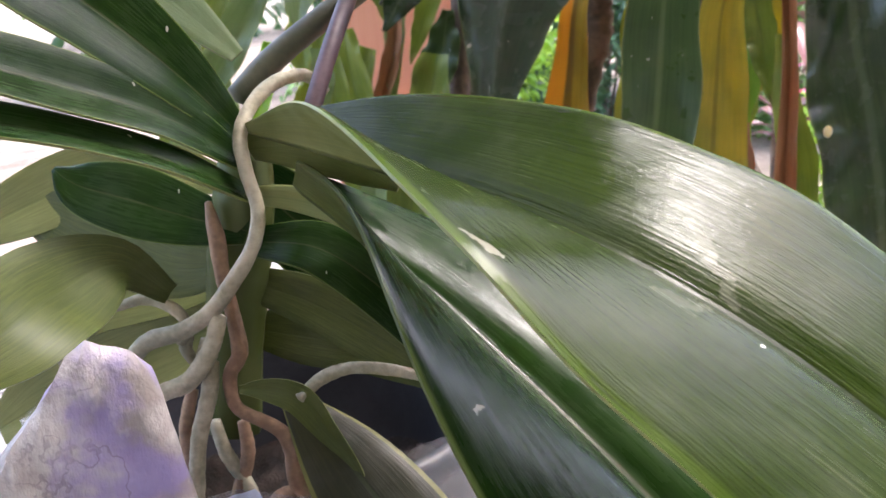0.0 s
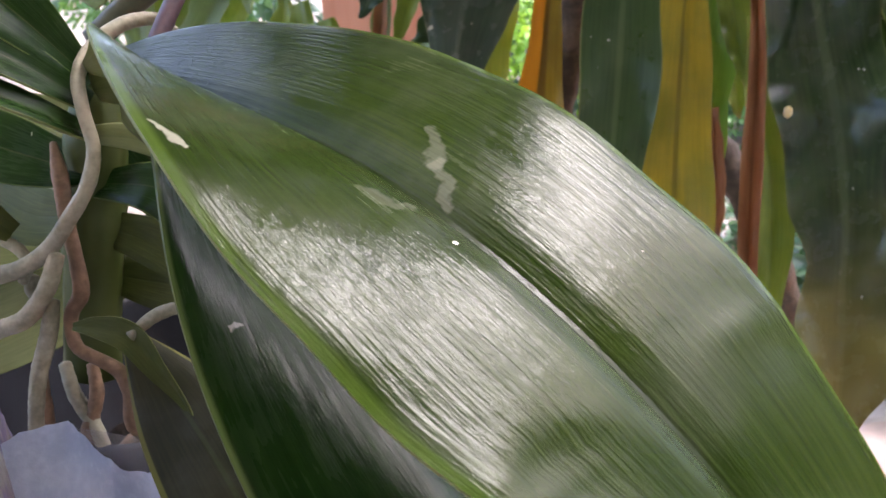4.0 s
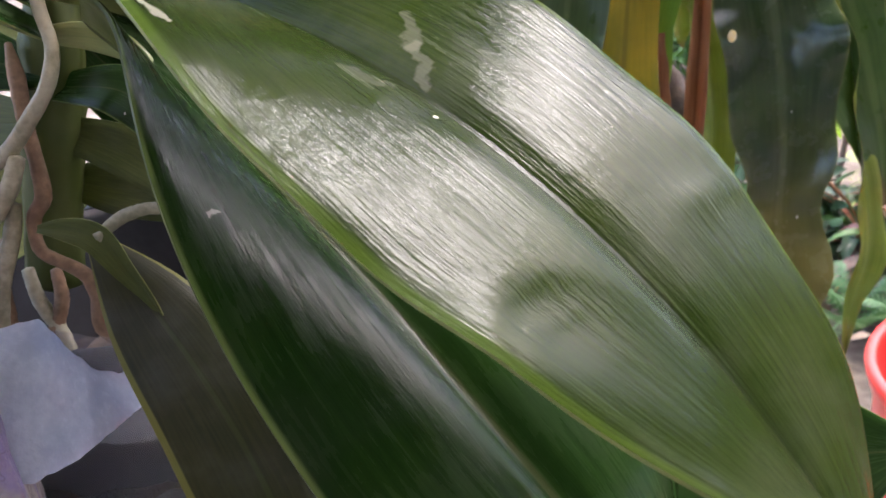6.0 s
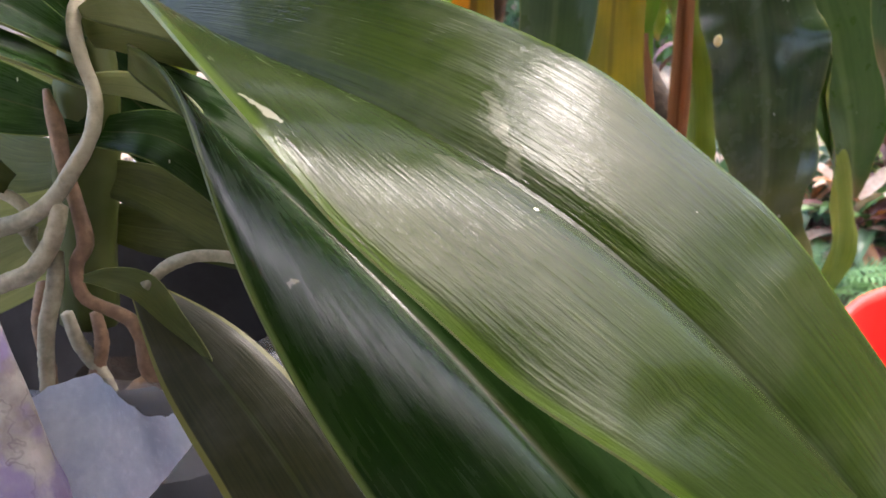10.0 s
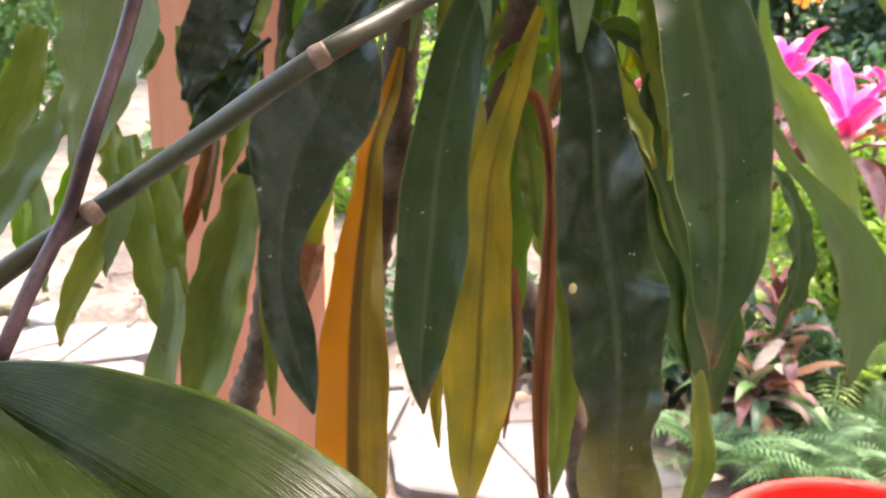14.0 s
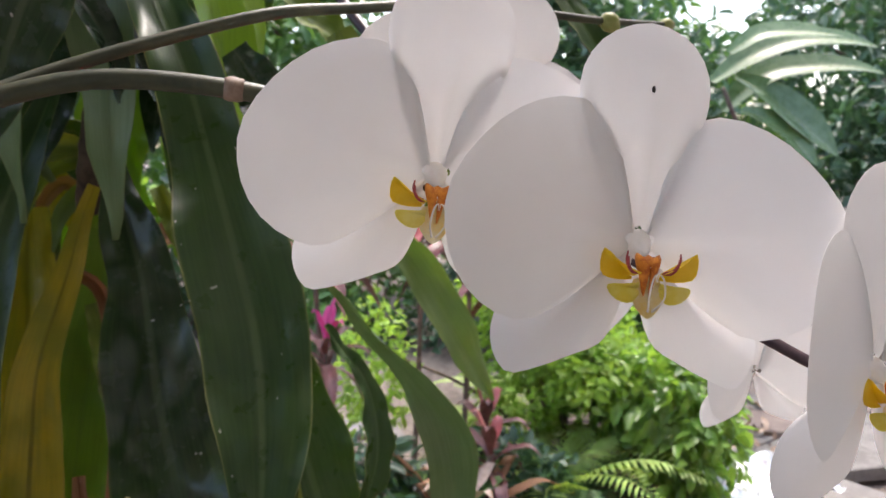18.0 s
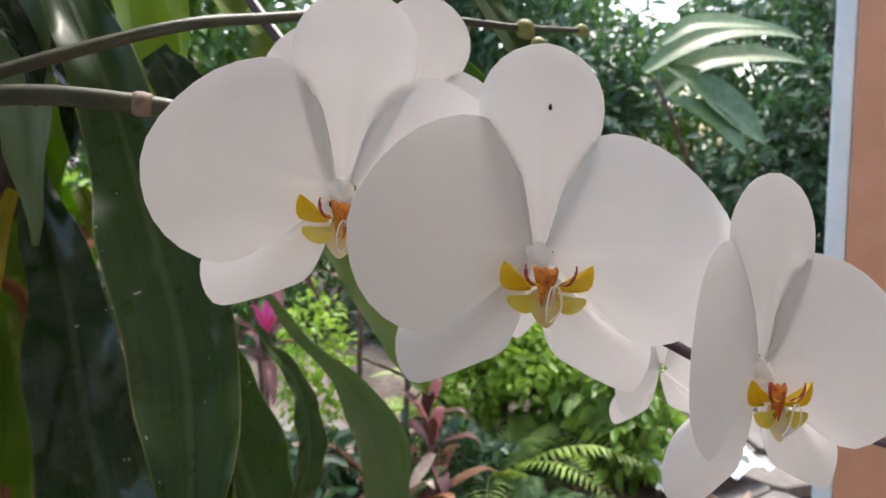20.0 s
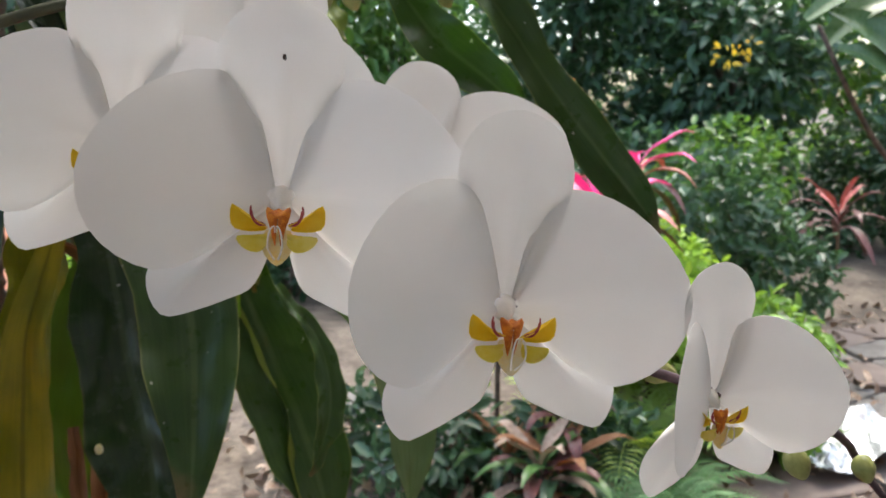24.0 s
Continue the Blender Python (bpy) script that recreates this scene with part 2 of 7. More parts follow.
def plain(name, a, b, scale, rough=0.6, bump=0.3, dist=0.003, trans=0.0, spec=0.4, metal=0.0, glow=None, island=0.0):
    """A mottled surface: two tones at one scale, with relief and finer grain."""
    n = Nodes(name)
    big = n.noise(scale, 5, n.coords())
    small = n.noise(scale * 7, 3, n.coords())
    fac = n.math("ADD", n.math("MULTIPLY", big, 0.7), n.math("MULTIPLY", small, 0.3))
    col = n.mix(n.ramp(fac, 0.36, 0.64), a, b)
    if island:
        g = n.add("NewGeometry")
        r = n.math("ADD", n.math("MULTIPLY", g.outputs["Random Per Island"], island), 1 - island * 0.5)
        hsv = n.add("HueSaturation")
        n.link(r, hsv, 2)
        n.link(col, hsv, 4)
        col = hsv
    r = n.math("ADD", n.math("MULTIPLY", small, 0.2), rough - 0.1)
    return n.done(col, r, fac, bump, dist, metal=metal, spec=spec, trans=trans, trans_color=glow)


ROOT = plain("aerial_root_skin", (0.204, 0.198, 0.132), (0.432, 0.396, 0.288), 60, 0.6, 0.5, 0.002)
ROOT_BROWN = plain("old_root_skin", (0.16, 0.10, 0.06), (0.33, 0.21, 0.13), 60, 0.65, 0.5, 0.002)
SPIKE = plain("flower_spike_skin", (0.032, 0.038, 0.021), (0.058, 0.061, 0.032), 70, 0.45, 0.2, 0.001)
SPIKE_PURPLE = plain("purple_spike_skin", (0.035, 0.018, 0.024), (0.075, 0.042, 0.050), 70, 0.42, 0.2, 0.001)
NODE = plain("spike_node_husk", (0.154, 0.105, 0.072), (0.253, 0.182, 0.138), 90, 0.6, 0.3, 0.001)
CUT = plain("dry_cut_end", (0.05, 0.028, 0.022), (0.11, 0.06, 0.045), 90, 0.8, 0.4, 0.001)
STONE = None
BARK = plain("ringed_bark", (0.049, 0.034, 0.024), (0.140, 0.101, 0.070), 26, 0.8, 0.7, 0.006)
SALMON = plain("salmon_paint", (0.72, 0.32, 0.20), (0.79, 0.40, 0.27), 3, 0.65, 0.25, 0.002)
TAN = plain("tan_orange_paint", (0.58, 0.30, 0.17), (0.66, 0.36, 0.22), 2, 0.65, 0.2, 0.002)
# blue paint, lightened in colour to include the sky's reflection on it
TEAL = plain("pale_blue_paint", (0.66, 0.83, 0.86), (0.78, 0.90, 0.92), 6, 0.4, 0.2, 0.002)
PLASTER = plain("house_plaster", (0.74, 0.70, 0.64), (0.82, 0.78, 0.72), 2, 0.8, 0.3, 0.003)
CONCRETE = plain("weathered_concrete", (0.26, 0.25, 0.23), (0.40, 0.38, 0.35), 9, 0.85, 0.6, 0.004)
BLACK_POT = plain("black_pot_plastic", (0.012, 0.013, 0.016), (0.022, 0.023, 0.028), 40, 0.42, 0.1, 0.001)
RED_PLASTIC = plain("red_plastic", (0.72, 0.035, 0.028), (0.78, 0.055, 0.042), 12, 0.38, 0.08, 0.001)
SOIL = plain("garden_soil", (0.075, 0.060, 0.047), (0.19, 0.155, 0.122), 4, 0.95, 1.0, 0.03)
PAVER = plain("pale_paving_stone", (0.108, 0.100, 0.090), (0.190, 0.178, 0.163), 5, 0.8, 0.5, 0.006)
PAVER_PINK = plain("pinkish_paving_stone", (0.135, 0.106, 0.091), (0.195, 0.156, 0.136), 5, 0.8, 0.5, 0.006)
MEDIUM = plain("bark_potting_mix", (0.010, 0.008, 0.006), (0.035, 0.024, 0.017), 90, 0.9, 1.0, 0.006)
FOL_LIGHT = plain("light_green_foliage", (0.150, 0.310, 0.033), (0.290, 0.460, 0.075), 4, 0.4, 0.1, 0.002, trans=0.4, glow=(0.36, 0.56, 0.06), island=0.9)
FOL_MID = plain("green_foliage", (0.0519, 0.1190, 0.0314), (0.1139, 0.2065, 0.0620), 4, 0.34, 0.1, 0.002, trans=0.28, glow=(0.18, 0.36, 0.04), island=0.8)
FOL_DARK = plain("dark_green_foliage", (0.0314, 0.0731, 0.0357), (0.0706, 0.1318, 0.0706), 3, 0.36, 0.1, 0.002, trans=0.22, glow=(0.10, 0.22, 0.06), island=0.9)
FOL_LEAFY = plain("leafy_bush_foliage", (0.055, 0.13, 0.022), (0.17, 0.30, 0.055), 9, 0.32, 0.1, 0.002, trans=0.35, glow=(0.28, 0.48, 0.05), island=1.1)
FOL_FERN = plain("fern_foliage", (0.075, 0.16, 0.06), (0.15, 0.27, 0.11), 4, 0.4, 0.1, 0.002, trans=0.2, island=0.5)
GRASSY = plain("palm_frond_foliage", (0.216, 0.360, 0.072), (0.384, 0.516, 0.156), 4, 0.45, 0.1, 0.002, trans=0.38, glow=(0.42, 0.6, 0.07), island=0.6)
LITTER = plain("dry_litter", (0.16, 0.10, 0.065), (0.42, 0.33, 0.25), 6, 0.8, 0.2, 0.002, island=0.9)
ORANGE_BLOOM = plain("orange_bloom", (0.85, 0.22, 0.03), (0.9, 0.42, 0.04), 8, 0.5, 0.1, 0.001, trans=0.3)
TWIG = plain("thin_twig", (0.09, 0.06, 0.045), (0.20, 0.14, 0.10), 30, 0.8, 0.3, 0.002)
BUD = plain("flower_bud_skin", (0.20, 0.22, 0.06), (0.34, 0.35, 0.13), 60, 0.45, 0.1, 0.001, trans=0.1)
LIP_YELLOW = plain("lip_yellow", (0.88, 0.64, 0.02), (0.92, 0.76, 0.10), 90, 0.5, 0.1, 0.001, trans=0.45, glow=(0.95, 0.72, 0.04))
LIP_WING = plain("lip_yellow_green", (0.82, 0.70, 0.06), (0.90, 0.84, 0.34), 90, 0.5, 0.1, 0.001, trans=0.45, glow=(0.9, 0.8, 0.2))
LIP_RED = plain("lip_callus_red", (0.50, 0.11, 0.012), (0.80, 0.30, 0.03), 420, 0.5, 0.3, 0.0006)
LIP_WHITE = plain("lip_white", (0.84, 0.82, 0.78), (0.90, 0.89, 0.87), 90, 0.5, 0.05, 0.001, trans=0.55)
LIP_CREAM = plain("lip_cream", (0.88, 0.72, 0.30), (0.90, 0.85, 0.66), 120, 0.5, 0.05, 0.001, trans=0.5)
LIP_STRIPE = plain("lip_red_stripe", (0.30, 0.035, 0.05), (0.42, 0.08, 0.07), 300, 0.5, 0.1, 0.0006)
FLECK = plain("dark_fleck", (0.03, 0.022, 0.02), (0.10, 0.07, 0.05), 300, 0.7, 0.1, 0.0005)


def petal_mat():
    n = Nodes("white_petal")
    vein = n.noise(1.0, 3, n.uv(2.0, 26))
    blot = n.noise(30, 3, n.coords())
    col = n.mix(n.ramp(blot, 0.3, 0.7), (0.89, 0.885, 0.875), (0.93, 0.925, 0.915))
    col = n.mix(n.math("MULTIPLY", n.ramp(vein, 0.55, 0.8), 0.25), col, (0.83, 0.82, 0.81))
    return n.done(col, 0.5, vein, 0.12, 0.0008, spec=0.2, trans=0.38, trans_color=(0.95, 0.93, 0.915))


def stone_mat():
    n = Nodes("white_lilac_stone")
    big = n.noise(45, 6, n.coords())
    warp = n.noise(38, 4, n.coords())
    mapped = n.add("Mapping")
    n.link(n.coords(), mapped, 0)
    mapped.inputs["Scale"].default_value = (110, 110, 55)
    streak = n.noise(1.0, 5, mapped)
    col = n.mix(n.ramp(big, 0.35, 0.62), (0.22, 0.195, 0.19), (0.44, 0.42, 0.42))
    col = n.mix(n.math("MULTIPLY", n.ramp(warp, 0.46, 0.60), 0.75), col, (0.22, 0.18, 0.42))
    crack = n.math("ABSOLUTE", n.math("SUBTRACT", n.noise(42, 4, n.coords()), 0.5))
    worn = n.ramp(n.noise(20, 2, n.coords()), 0.42, 0.55)
    col = n.mix(n.math("MULTIPLY", n.math("SUBTRACT", 1.0, n.ramp(crack, 0.003, 0.010)), n.math("MULTIPLY", worn, 0.4)), col, (0.10, 0.075, 0.11))
    col = n.mix(n.math("MULTIPLY", n.ramp(streak, 0.54, 0.68), 0.45), col, (0.60, 0.58, 0.60))
    h = n.math("ADD", streak, n.math("MULTIPLY", big, 0.7))
    return n.done(col, 0.62, h, 0.7, 0.004)


def bag_mat(name, thick):
    n = Nodes(name)
    g = n.noise(25, 4, n.coords())
    p = n.add("BsdfPrincipled")
    p.inputs["Base Color"].default_value = (0.78, 0.83, 0.92, 1)
    p.inputs["Roughness"].default_value = 0.22
    b = n.add("Bump")
    b.inputs["Strength"].default_value, b.inputs["Distance"].default_value = 0.7, 0.006
    n.t.links.new(g.outputs[0], b.inputs["Height"])
    n.t.links.new(b.outputs[0], p.inputs["Normal"])
    tr = n.add("BsdfTransparent")
    m = n.add("MixShader")
    m.inputs[0].default_value = thick
    n.link(tr, m, 1)
    n.link(p, m, 2)
    n.link(m, n.add("OutputMaterial"), 0)
    return n.mat


BAG_FLAP = plain("cloudy_plastic_film", (0.36, 0.42, 0.54), (0.62, 0.67, 0.76), 55, 0.25, 0.5, 0.004, trans=0.45, glow=(0.7, 0.76, 0.9))
PETAL, STONE, BAG, BAG_FOLD = petal_mat(), stone_mat(), bag_mat("clear_plastic_film", 0.07), bag_mat("folded_plastic_film", 0.25)

# ---- building helpers ----


def obj(name, verts, faces, mats, parent=None, label="", smooth=True, slots=None, uvs=None):
    """ONE mesh object, under a thing or a part where a parent is given."""
    me = bpy.data.meshes.new(name)
    me.from_pydata([tuple(v) for v in verts], [], faces)
    for m in mats if isinstance(mats, (list, tuple)) else [mats]:
        me.materials.append(m)
    if slots is not None:
        me.polygons.foreach_set("material_index", slots)
    if uvs is not None:
        layer = me.uv_layers.new(name="UVMap")
        idx = np.empty(len(me.loops), dtype=np.int32)
        me.loops.foreach_get("vertex_index", idx)
        layer.data.foreach_set("uv", np.asarray(uvs, dtype=np.float32)[idx].ravel())
    if smooth:
        me.polygons.foreach_set("use_smooth", [True] * len(me.polygons))
    me.update()
    ob = new(name, me)
    under(ob, parent, label)
    return ob


PLACED = set()


def under(ob, parent, label=""):
    """Makes ob a part; where the parent is one of PLACED, ob's points are in the world's metres."""
    if parent is not None:
        ob.parent = parent
        if parent.name in PLACED:
            ob.location = -parent.location
    if label:
        ob["label"] = label


def part(name, bm, material, parent, label="", smooth=True):
    me = bpy.data.meshes.new(name)
    bm.to_mesh(me)
    bm.free()
    me.materials.append(material)
    if smooth:
        me.polygons.foreach_set("use_smooth", [True] * len(me.polygons))
    ob = new(name, me)
    under(ob, parent, label)
    return ob


def thing(name, at, label, category, group="", kind="", placed=False):
    e = new(name)
    e.location = at
    e.empty_display_size = 0.05
    bpy.context.view_layer.update()
    if placed:
        PLACED.add(e.name)
    return tagged(e, label, category, group, kind)


def smooth_line(pts, n):
    """n+1 samples along a soft curve through pts (or through numbers)."""
    p = np.asarray(pts, dtype=float)
    if p.ndim == 1:
        p = p[:, None]
    k = len(p)
    seg = np.concatenate([[0], np.cumsum(np.maximum(np.linalg.norm(np.diff(p, axis=0), axis=1), 1e-6) ** 0.5)]) if p.shape[1] == 3 else np.arange(k, dtype=float)
    m = np.gradient(p, seg, axis=0) if k > 2 else np.repeat((p[1:] - p[:1]) / (seg[1] - seg[0]), 2, 0)
    u = np.linspace(0, seg[-1], n + 1)
    i = np.clip(np.searchsorted(seg, u, side="right") - 1, 0, k - 2)
    h = (seg[i + 1] - seg[i])[:, None]
    s = ((u - seg[i]) / h[:, 0])[:, None]
    return (2 * s**3 - 3 * s**2 + 1) * p[i] + (s**3 - 2 * s**2 + s) * h * m[i] + (3 * s**2 - 2 * s**3) * p[i + 1] + (s**3 - s**2) * h * m[i + 1]


def unit(a):
    return a / np.maximum(np.linalg.norm(a, axis=-1, keepdims=True), 1e-9)


def sheet(name, rows, mats, thick, parent, label="", flip=False, rim=0.35):
    """A closed sheet from a grid of points, rows along and columns across: a top, an underside and rims."""
    g = np.asarray(rows)
    n, m = g.shape[:2]
    du = np.gradient(g, axis=0)
    dv = np.gradient(g, axis=1)
    nor = unit(np.cross(dv, du))
    if flip:
        nor = -nor
    u = np.linspace(0, 1, n)[:, None] * np.ones((1, m))
    v = np.ones((n, 1)) * np.linspace(0, 1, m)[None]
    taper = np.ones((n, m))
    taper[:, 0] = taper[:, -1] = rim
    taper[0] = taper[-1] = rim
    top = g + nor * (thick * 0.5 * taper)[..., None]
    bot = g - nor * (thick * 0.5 * taper)[..., None]
    k = n * m
    q = np.arange(k).reshape(n, m)
    a, b, c, d = q[:-1, :-1].ravel(), q[:-1, 1:].ravel(), q[1:, 1:].ravel(), q[1:, :-1].ravel()
    if flip:
        f1, f2 = np.stack([a, d, c, b], 1), np.stack([a, b, c, d], 1) + k
    else:
        f1, f2 = np.stack([a, b, c, d], 1), np.stack([a, d, c, b], 1) + k
    ring = np.concatenate([q[0, :-1], q[:-1, -1], q[-1, :0:-1], q[:0:-1, 0]])
    w = len(ring)
    e = np.arange(w)
    nxt = np.roll(e, -1)
    f3 = (np.stack([e, e + w, nxt + w, nxt], 1) if not flip else np.stack([e, nxt, nxt + w, e + w], 1)) + 2 * k
    faces = np.concatenate([f1, f2, f3]).tolist()
    slots = [0] * len(f1) + [min(1, len(mats) - 1)] * (len(f2) + len(f3))
    uv = np.stack([u.ravel(), v.ravel()], 1)
    top, bot = top.reshape(-1, 3), bot.reshape(-1, 3)
    ob = obj(name, np.concatenate([top, bot, top[ring], bot[ring]]), faces, mats, parent, label, True, slots, np.concatenate([uv, uv, uv[ring], uv[ring]]))
    return ob


def strap(parent, mats, line, widths, face=(-0.15, -1, 0.1), turn=(0, 0), cup=0.15, wave=0.0, waves=3.0, phase=0.0, n=26, m=8, thick=0.0009, name="leaf",
          label="", lean=0.0, scallop=0.0, ripple=0.0):
    """A strap leaf along a line: wide side towards face, turned about its line by turn (degrees, base to tip), cupped, with waved edges."""
    p = smooth_line(line, n)
    w = np.maximum(smooth_line(widths, n)[:, 0], 0.0012) * 0.5
    t = unit(np.gradient(p, axis=0))
    s = unit(np.cross(t, np.asarray(face, dtype=float)[None]))
    nor = np.cross(s, t)
    a = np.radians(smooth_line(turn, n))
    s, nor = s * np.cos(a) + nor * np.sin(a), nor * np.cos(a) - s * np.sin(a)
    u = np.linspace(0, 1, n + 1)
    out = []
    for k in np.linspace(-1, 1, m + 1):
        bend = cup * (abs(k) ** 1.2) + lean * k
        rip = wave * np.sin(u * waves * 2 * np.pi + phase + (0.9 if k > 0 else 0)) * abs(k) ** 2
        wk = w * (1 + scallop * np.sin(u * waves * 2 * np.pi + phase + (2.0 if k > 0 else 0)))
        if ripple:
            rip = rip + ripple * w * np.array([noise.noise(Vector((q * n * 0.28, k * 1.6 + phase * 3, phase))) + 0.5 * noise.noise(Vector((q * n * 0.7, k * 2.5, phase + 7))) for q in u]) * (0.35 + abs(k))
        out.append(p + s * (wk * k * (1 - 0.1 * cup))[:, None] + nor * (w * bend + rip)[:, None])
    return sheet(name, np.stack(out, 1), mats, thick, parent, label)


def tube(name, line, radii, mat, parent, label="", n=24, sides=10, lump=0.0, rings=0.0):
    """A round, slightly uneven stem or root along a line, with closed ends."""
    p = smooth_line(line, n)
    r = smooth_line(radii, n)[:, 0] * (1 + rings * (np.arange(n + 1) % 3 == 0))
    t = unit(np.gradient(p, axis=0))
    ref = np.array([0.31, 0.87, 0.39])
    s = unit(np.cross(t, ref))
    q = np.cross(s, t)
    rng = np.random.default_rng(abs(hash((round(float(p[0, 0]), 4), round(float(p[-1, 2]), 4)))) % 100000)
    verts = []
    for i in range(n + 1):
        for k in range(sides):
            a = 2 * np.pi * k / sides
            rr = r[i] * (1 + lump * rng.uniform(-1, 1))
            verts.append(p[i] + (s[i] * math.cos(a) + q[i] * math.sin(a)) * rr)
    verts += [p[0] - t[0] * r[0] * 0.4, p[-1] + t[-1] * r[-1] * 0.4]
    f = []
    for i in range(n):
        for k in range(sides):
            k2 = (k + 1) % sides
            f.append((i * sides + k, i * sides + k2, (i + 1) * sides + k2, (i + 1) * sides + k))
    e = len(verts) - 2
    for k in range(sides):
        f.append((e, (k + 1) % sides, k))
        f.append((e + 1, n * sides + k, n * sides + (k + 1) % sides))
    return obj(name, verts, f, mat, parent, label)


def box(name, lo, hi, mat, parent=None, label="", bevel=0.004):
    bm = bmesh.new()
    bmesh.ops.create_cube(bm, size=1)
    for v in bm.verts:
        v.co = Vector([lo[i] + (hi[i] - lo[i]) * (v.co[i] + 0.5) for i in range(3)])
    if bevel:
        bmesh.ops.bevel(bm, geom=bm.edges[:], offset=bevel, segments=2, affect="EDGES", profile=0.7)
    return part(name, bm, mat, parent, label, smooth=False)


def fold_leaf(parent, mats, ctrl, width, fold_l, fold_r, roll, bulge, name="leaf", label="", n=64, m=28, thick=0.0022, extra=None):
    """A broad keeled leaf: a curve from base to tip, half widths, the two halves' fold angles and the roll along it."""
    u = np.linspace(0, 1, n + 1)
    k = len(ctrl) - 1
    basis = np.stack([math.comb(k, i) * u**i * (1 - u) ** (k - i) for i in range(k + 1)], 1)
    p = basis @ np.asarray(ctrl)
    t = unit(np.gradient(p, u, axis=0))
    s0 = unit(np.cross(t, np.array([0, 0, 1.0])))
    n0 = np.cross(s0, t)

    def along(kn, v):
        kn, v = np.asarray(kn), np.asarray(v, dtype=float)
        mm = np.gradient(v, kn)
        i = np.clip(np.searchsorted(kn, u) - 1, 0, len(kn) - 2)
        h = kn[i + 1] - kn[i]
        s = (u - kn[i]) / h
        return (2 * s**3 - 3 * s**2 + 1) * v[i] + (s**3 - 2 * s**2 + s) * h * mm[i] + (3 * s**2 - 2 * s**3) * v[i + 1] + (s**3 - s**2) * h * mm[i + 1]

    r = np.radians(along([0, 0.5, 1], roll))[:, None]
    s, nor = s0 * np.cos(r) + n0 * np.sin(r), None
    nor = np.cross(s, t)
    w = np.maximum(along([0, 0.12, 0.3, 0.55, 0.8, 0.93, 1], width), 0.0004)
    cols = []
    for c in np.linspace(-1, 1, m + 1):
        a = np.radians(along([0, 0.2, 0.5, 1], fold_l if c < 0 else fold_r))
        q = abs(c)
        groove = -0.05 * np.exp(-((q / 0.09) ** 2)) * np.clip(u * 6, 0, 1)
        lift = w * (q * np.sin(a) + bulge * 4 * q * (1 - q) + groove)
        if extra is not None:
            lift = lift + extra(u, c)
        cols.append(p + s * (np.sign(c) * w * q * np.cos(a))[:, None] + nor * lift[:, None])
    return sheet(name, np.stack(cols, 1), mats, thick, parent, label)

# ---- the setting: ground, an added wall behind the camera, posts ----
rng = np.random.default_rng(7)


def ground_sheet():
    n = 90
    x = np.concatenate([np.linspace(-400, -13, 8), np.linspace(-12, 14, n), np.linspace(15, 400, 8)])
    y = np.concatenate([np.linspace(-400, -7, 8), np.linspace(-6, 20, n), np.linspace(21, 400, 8)])
    verts, faces = [], []
    for b in y:
        for a in x:
            bank = 0.16 * max(0.0, min(1.0, (b - 3.6 - 0.25 * math.sin(a * 1.1)) / 0.8)) if abs(a) < 14 and b < 20 else 0.16
            h = 0.05 * noise.noise(Vector((a * 0.8, b * 0.8, 0))) + 0.025 * noise.noise(Vector((a * 3, b * 3, 2)))
            verts.append((a, b, h - 0.05 + bank))
    m = len(x)
    for j in range(len(y) - 1):
        for i in range(m - 1):
            faces.append((j * m + i, j * m + i + 1, (j + 1) * m + i + 1, (j + 1) * m + i))
    g = obj("ground", verts, faces, SOIL)
    return tagged(g, "bare brown garden soil with litter and low banks", "ground", kind="structure")


ground_sheet()
# never in view; added to close the back and bounce light forward
wall = box("wall_south", (-4, -2.2, -0.2), (5, -2.0, 3.0), PLASTER)
tagged(wall, "plain plastered wall added unseen behind the camera", "wall", kind="structure")

# unseen slab added overhead: cuts the sky light on flowers and leaves
shade_slab = box("ceiling", (-4.2, -2.3, 2.6), (5.2, 0.20, 2.72), PLASTER)
tagged(shade_slab, "plain plastered slab added unseen overhead to hold back sky light", "ceiling", kind="structure")

post = box("post", (0, 0, 0), (1, 1, 1), SALMON, bevel=0.01)
post.matrix_world = Matrix.LocRotScale(Vector((-0.165, 1.17, -0.1)), Euler((0, 0, radians(-4))), Vector((0.235, 0.235, 3.0)))
tagged(post, "salmon-painted square masonry post behind the hanging leaves", "post", kind="structure")

wing = box("wall_east", (0, 0, -0.1), (0.9, 0.12, 3.1), TAN, bevel=0.004)
wing.matrix_world = Matrix.LocRotScale(Vector((1.888, 1.12, 0)), Euler((0, 0, radians(-60))), Vector((1, 1, 1)))
tagged(wing, "tan-orange painted house wall edge", "wall", kind="structure")
jamb = box("door_frame", (-0.046, 0.02, -0.1), (-0.003, 0.1, 3.1), TEAL, bevel=0.006)
jamb.matrix_world = wing.matrix_world.copy()
tagged(jamb, "pale blue painted door frame on the wall edge", "door frame", kind="structure")

ledge = box("ledge", (-0.62, 0.12, -0.1), (0.16, 0.62, 0.822), CONCRETE, bevel=0.012)
tagged(ledge, "low weathered concrete ledge under the orchid pot", "ledge", kind="structure")


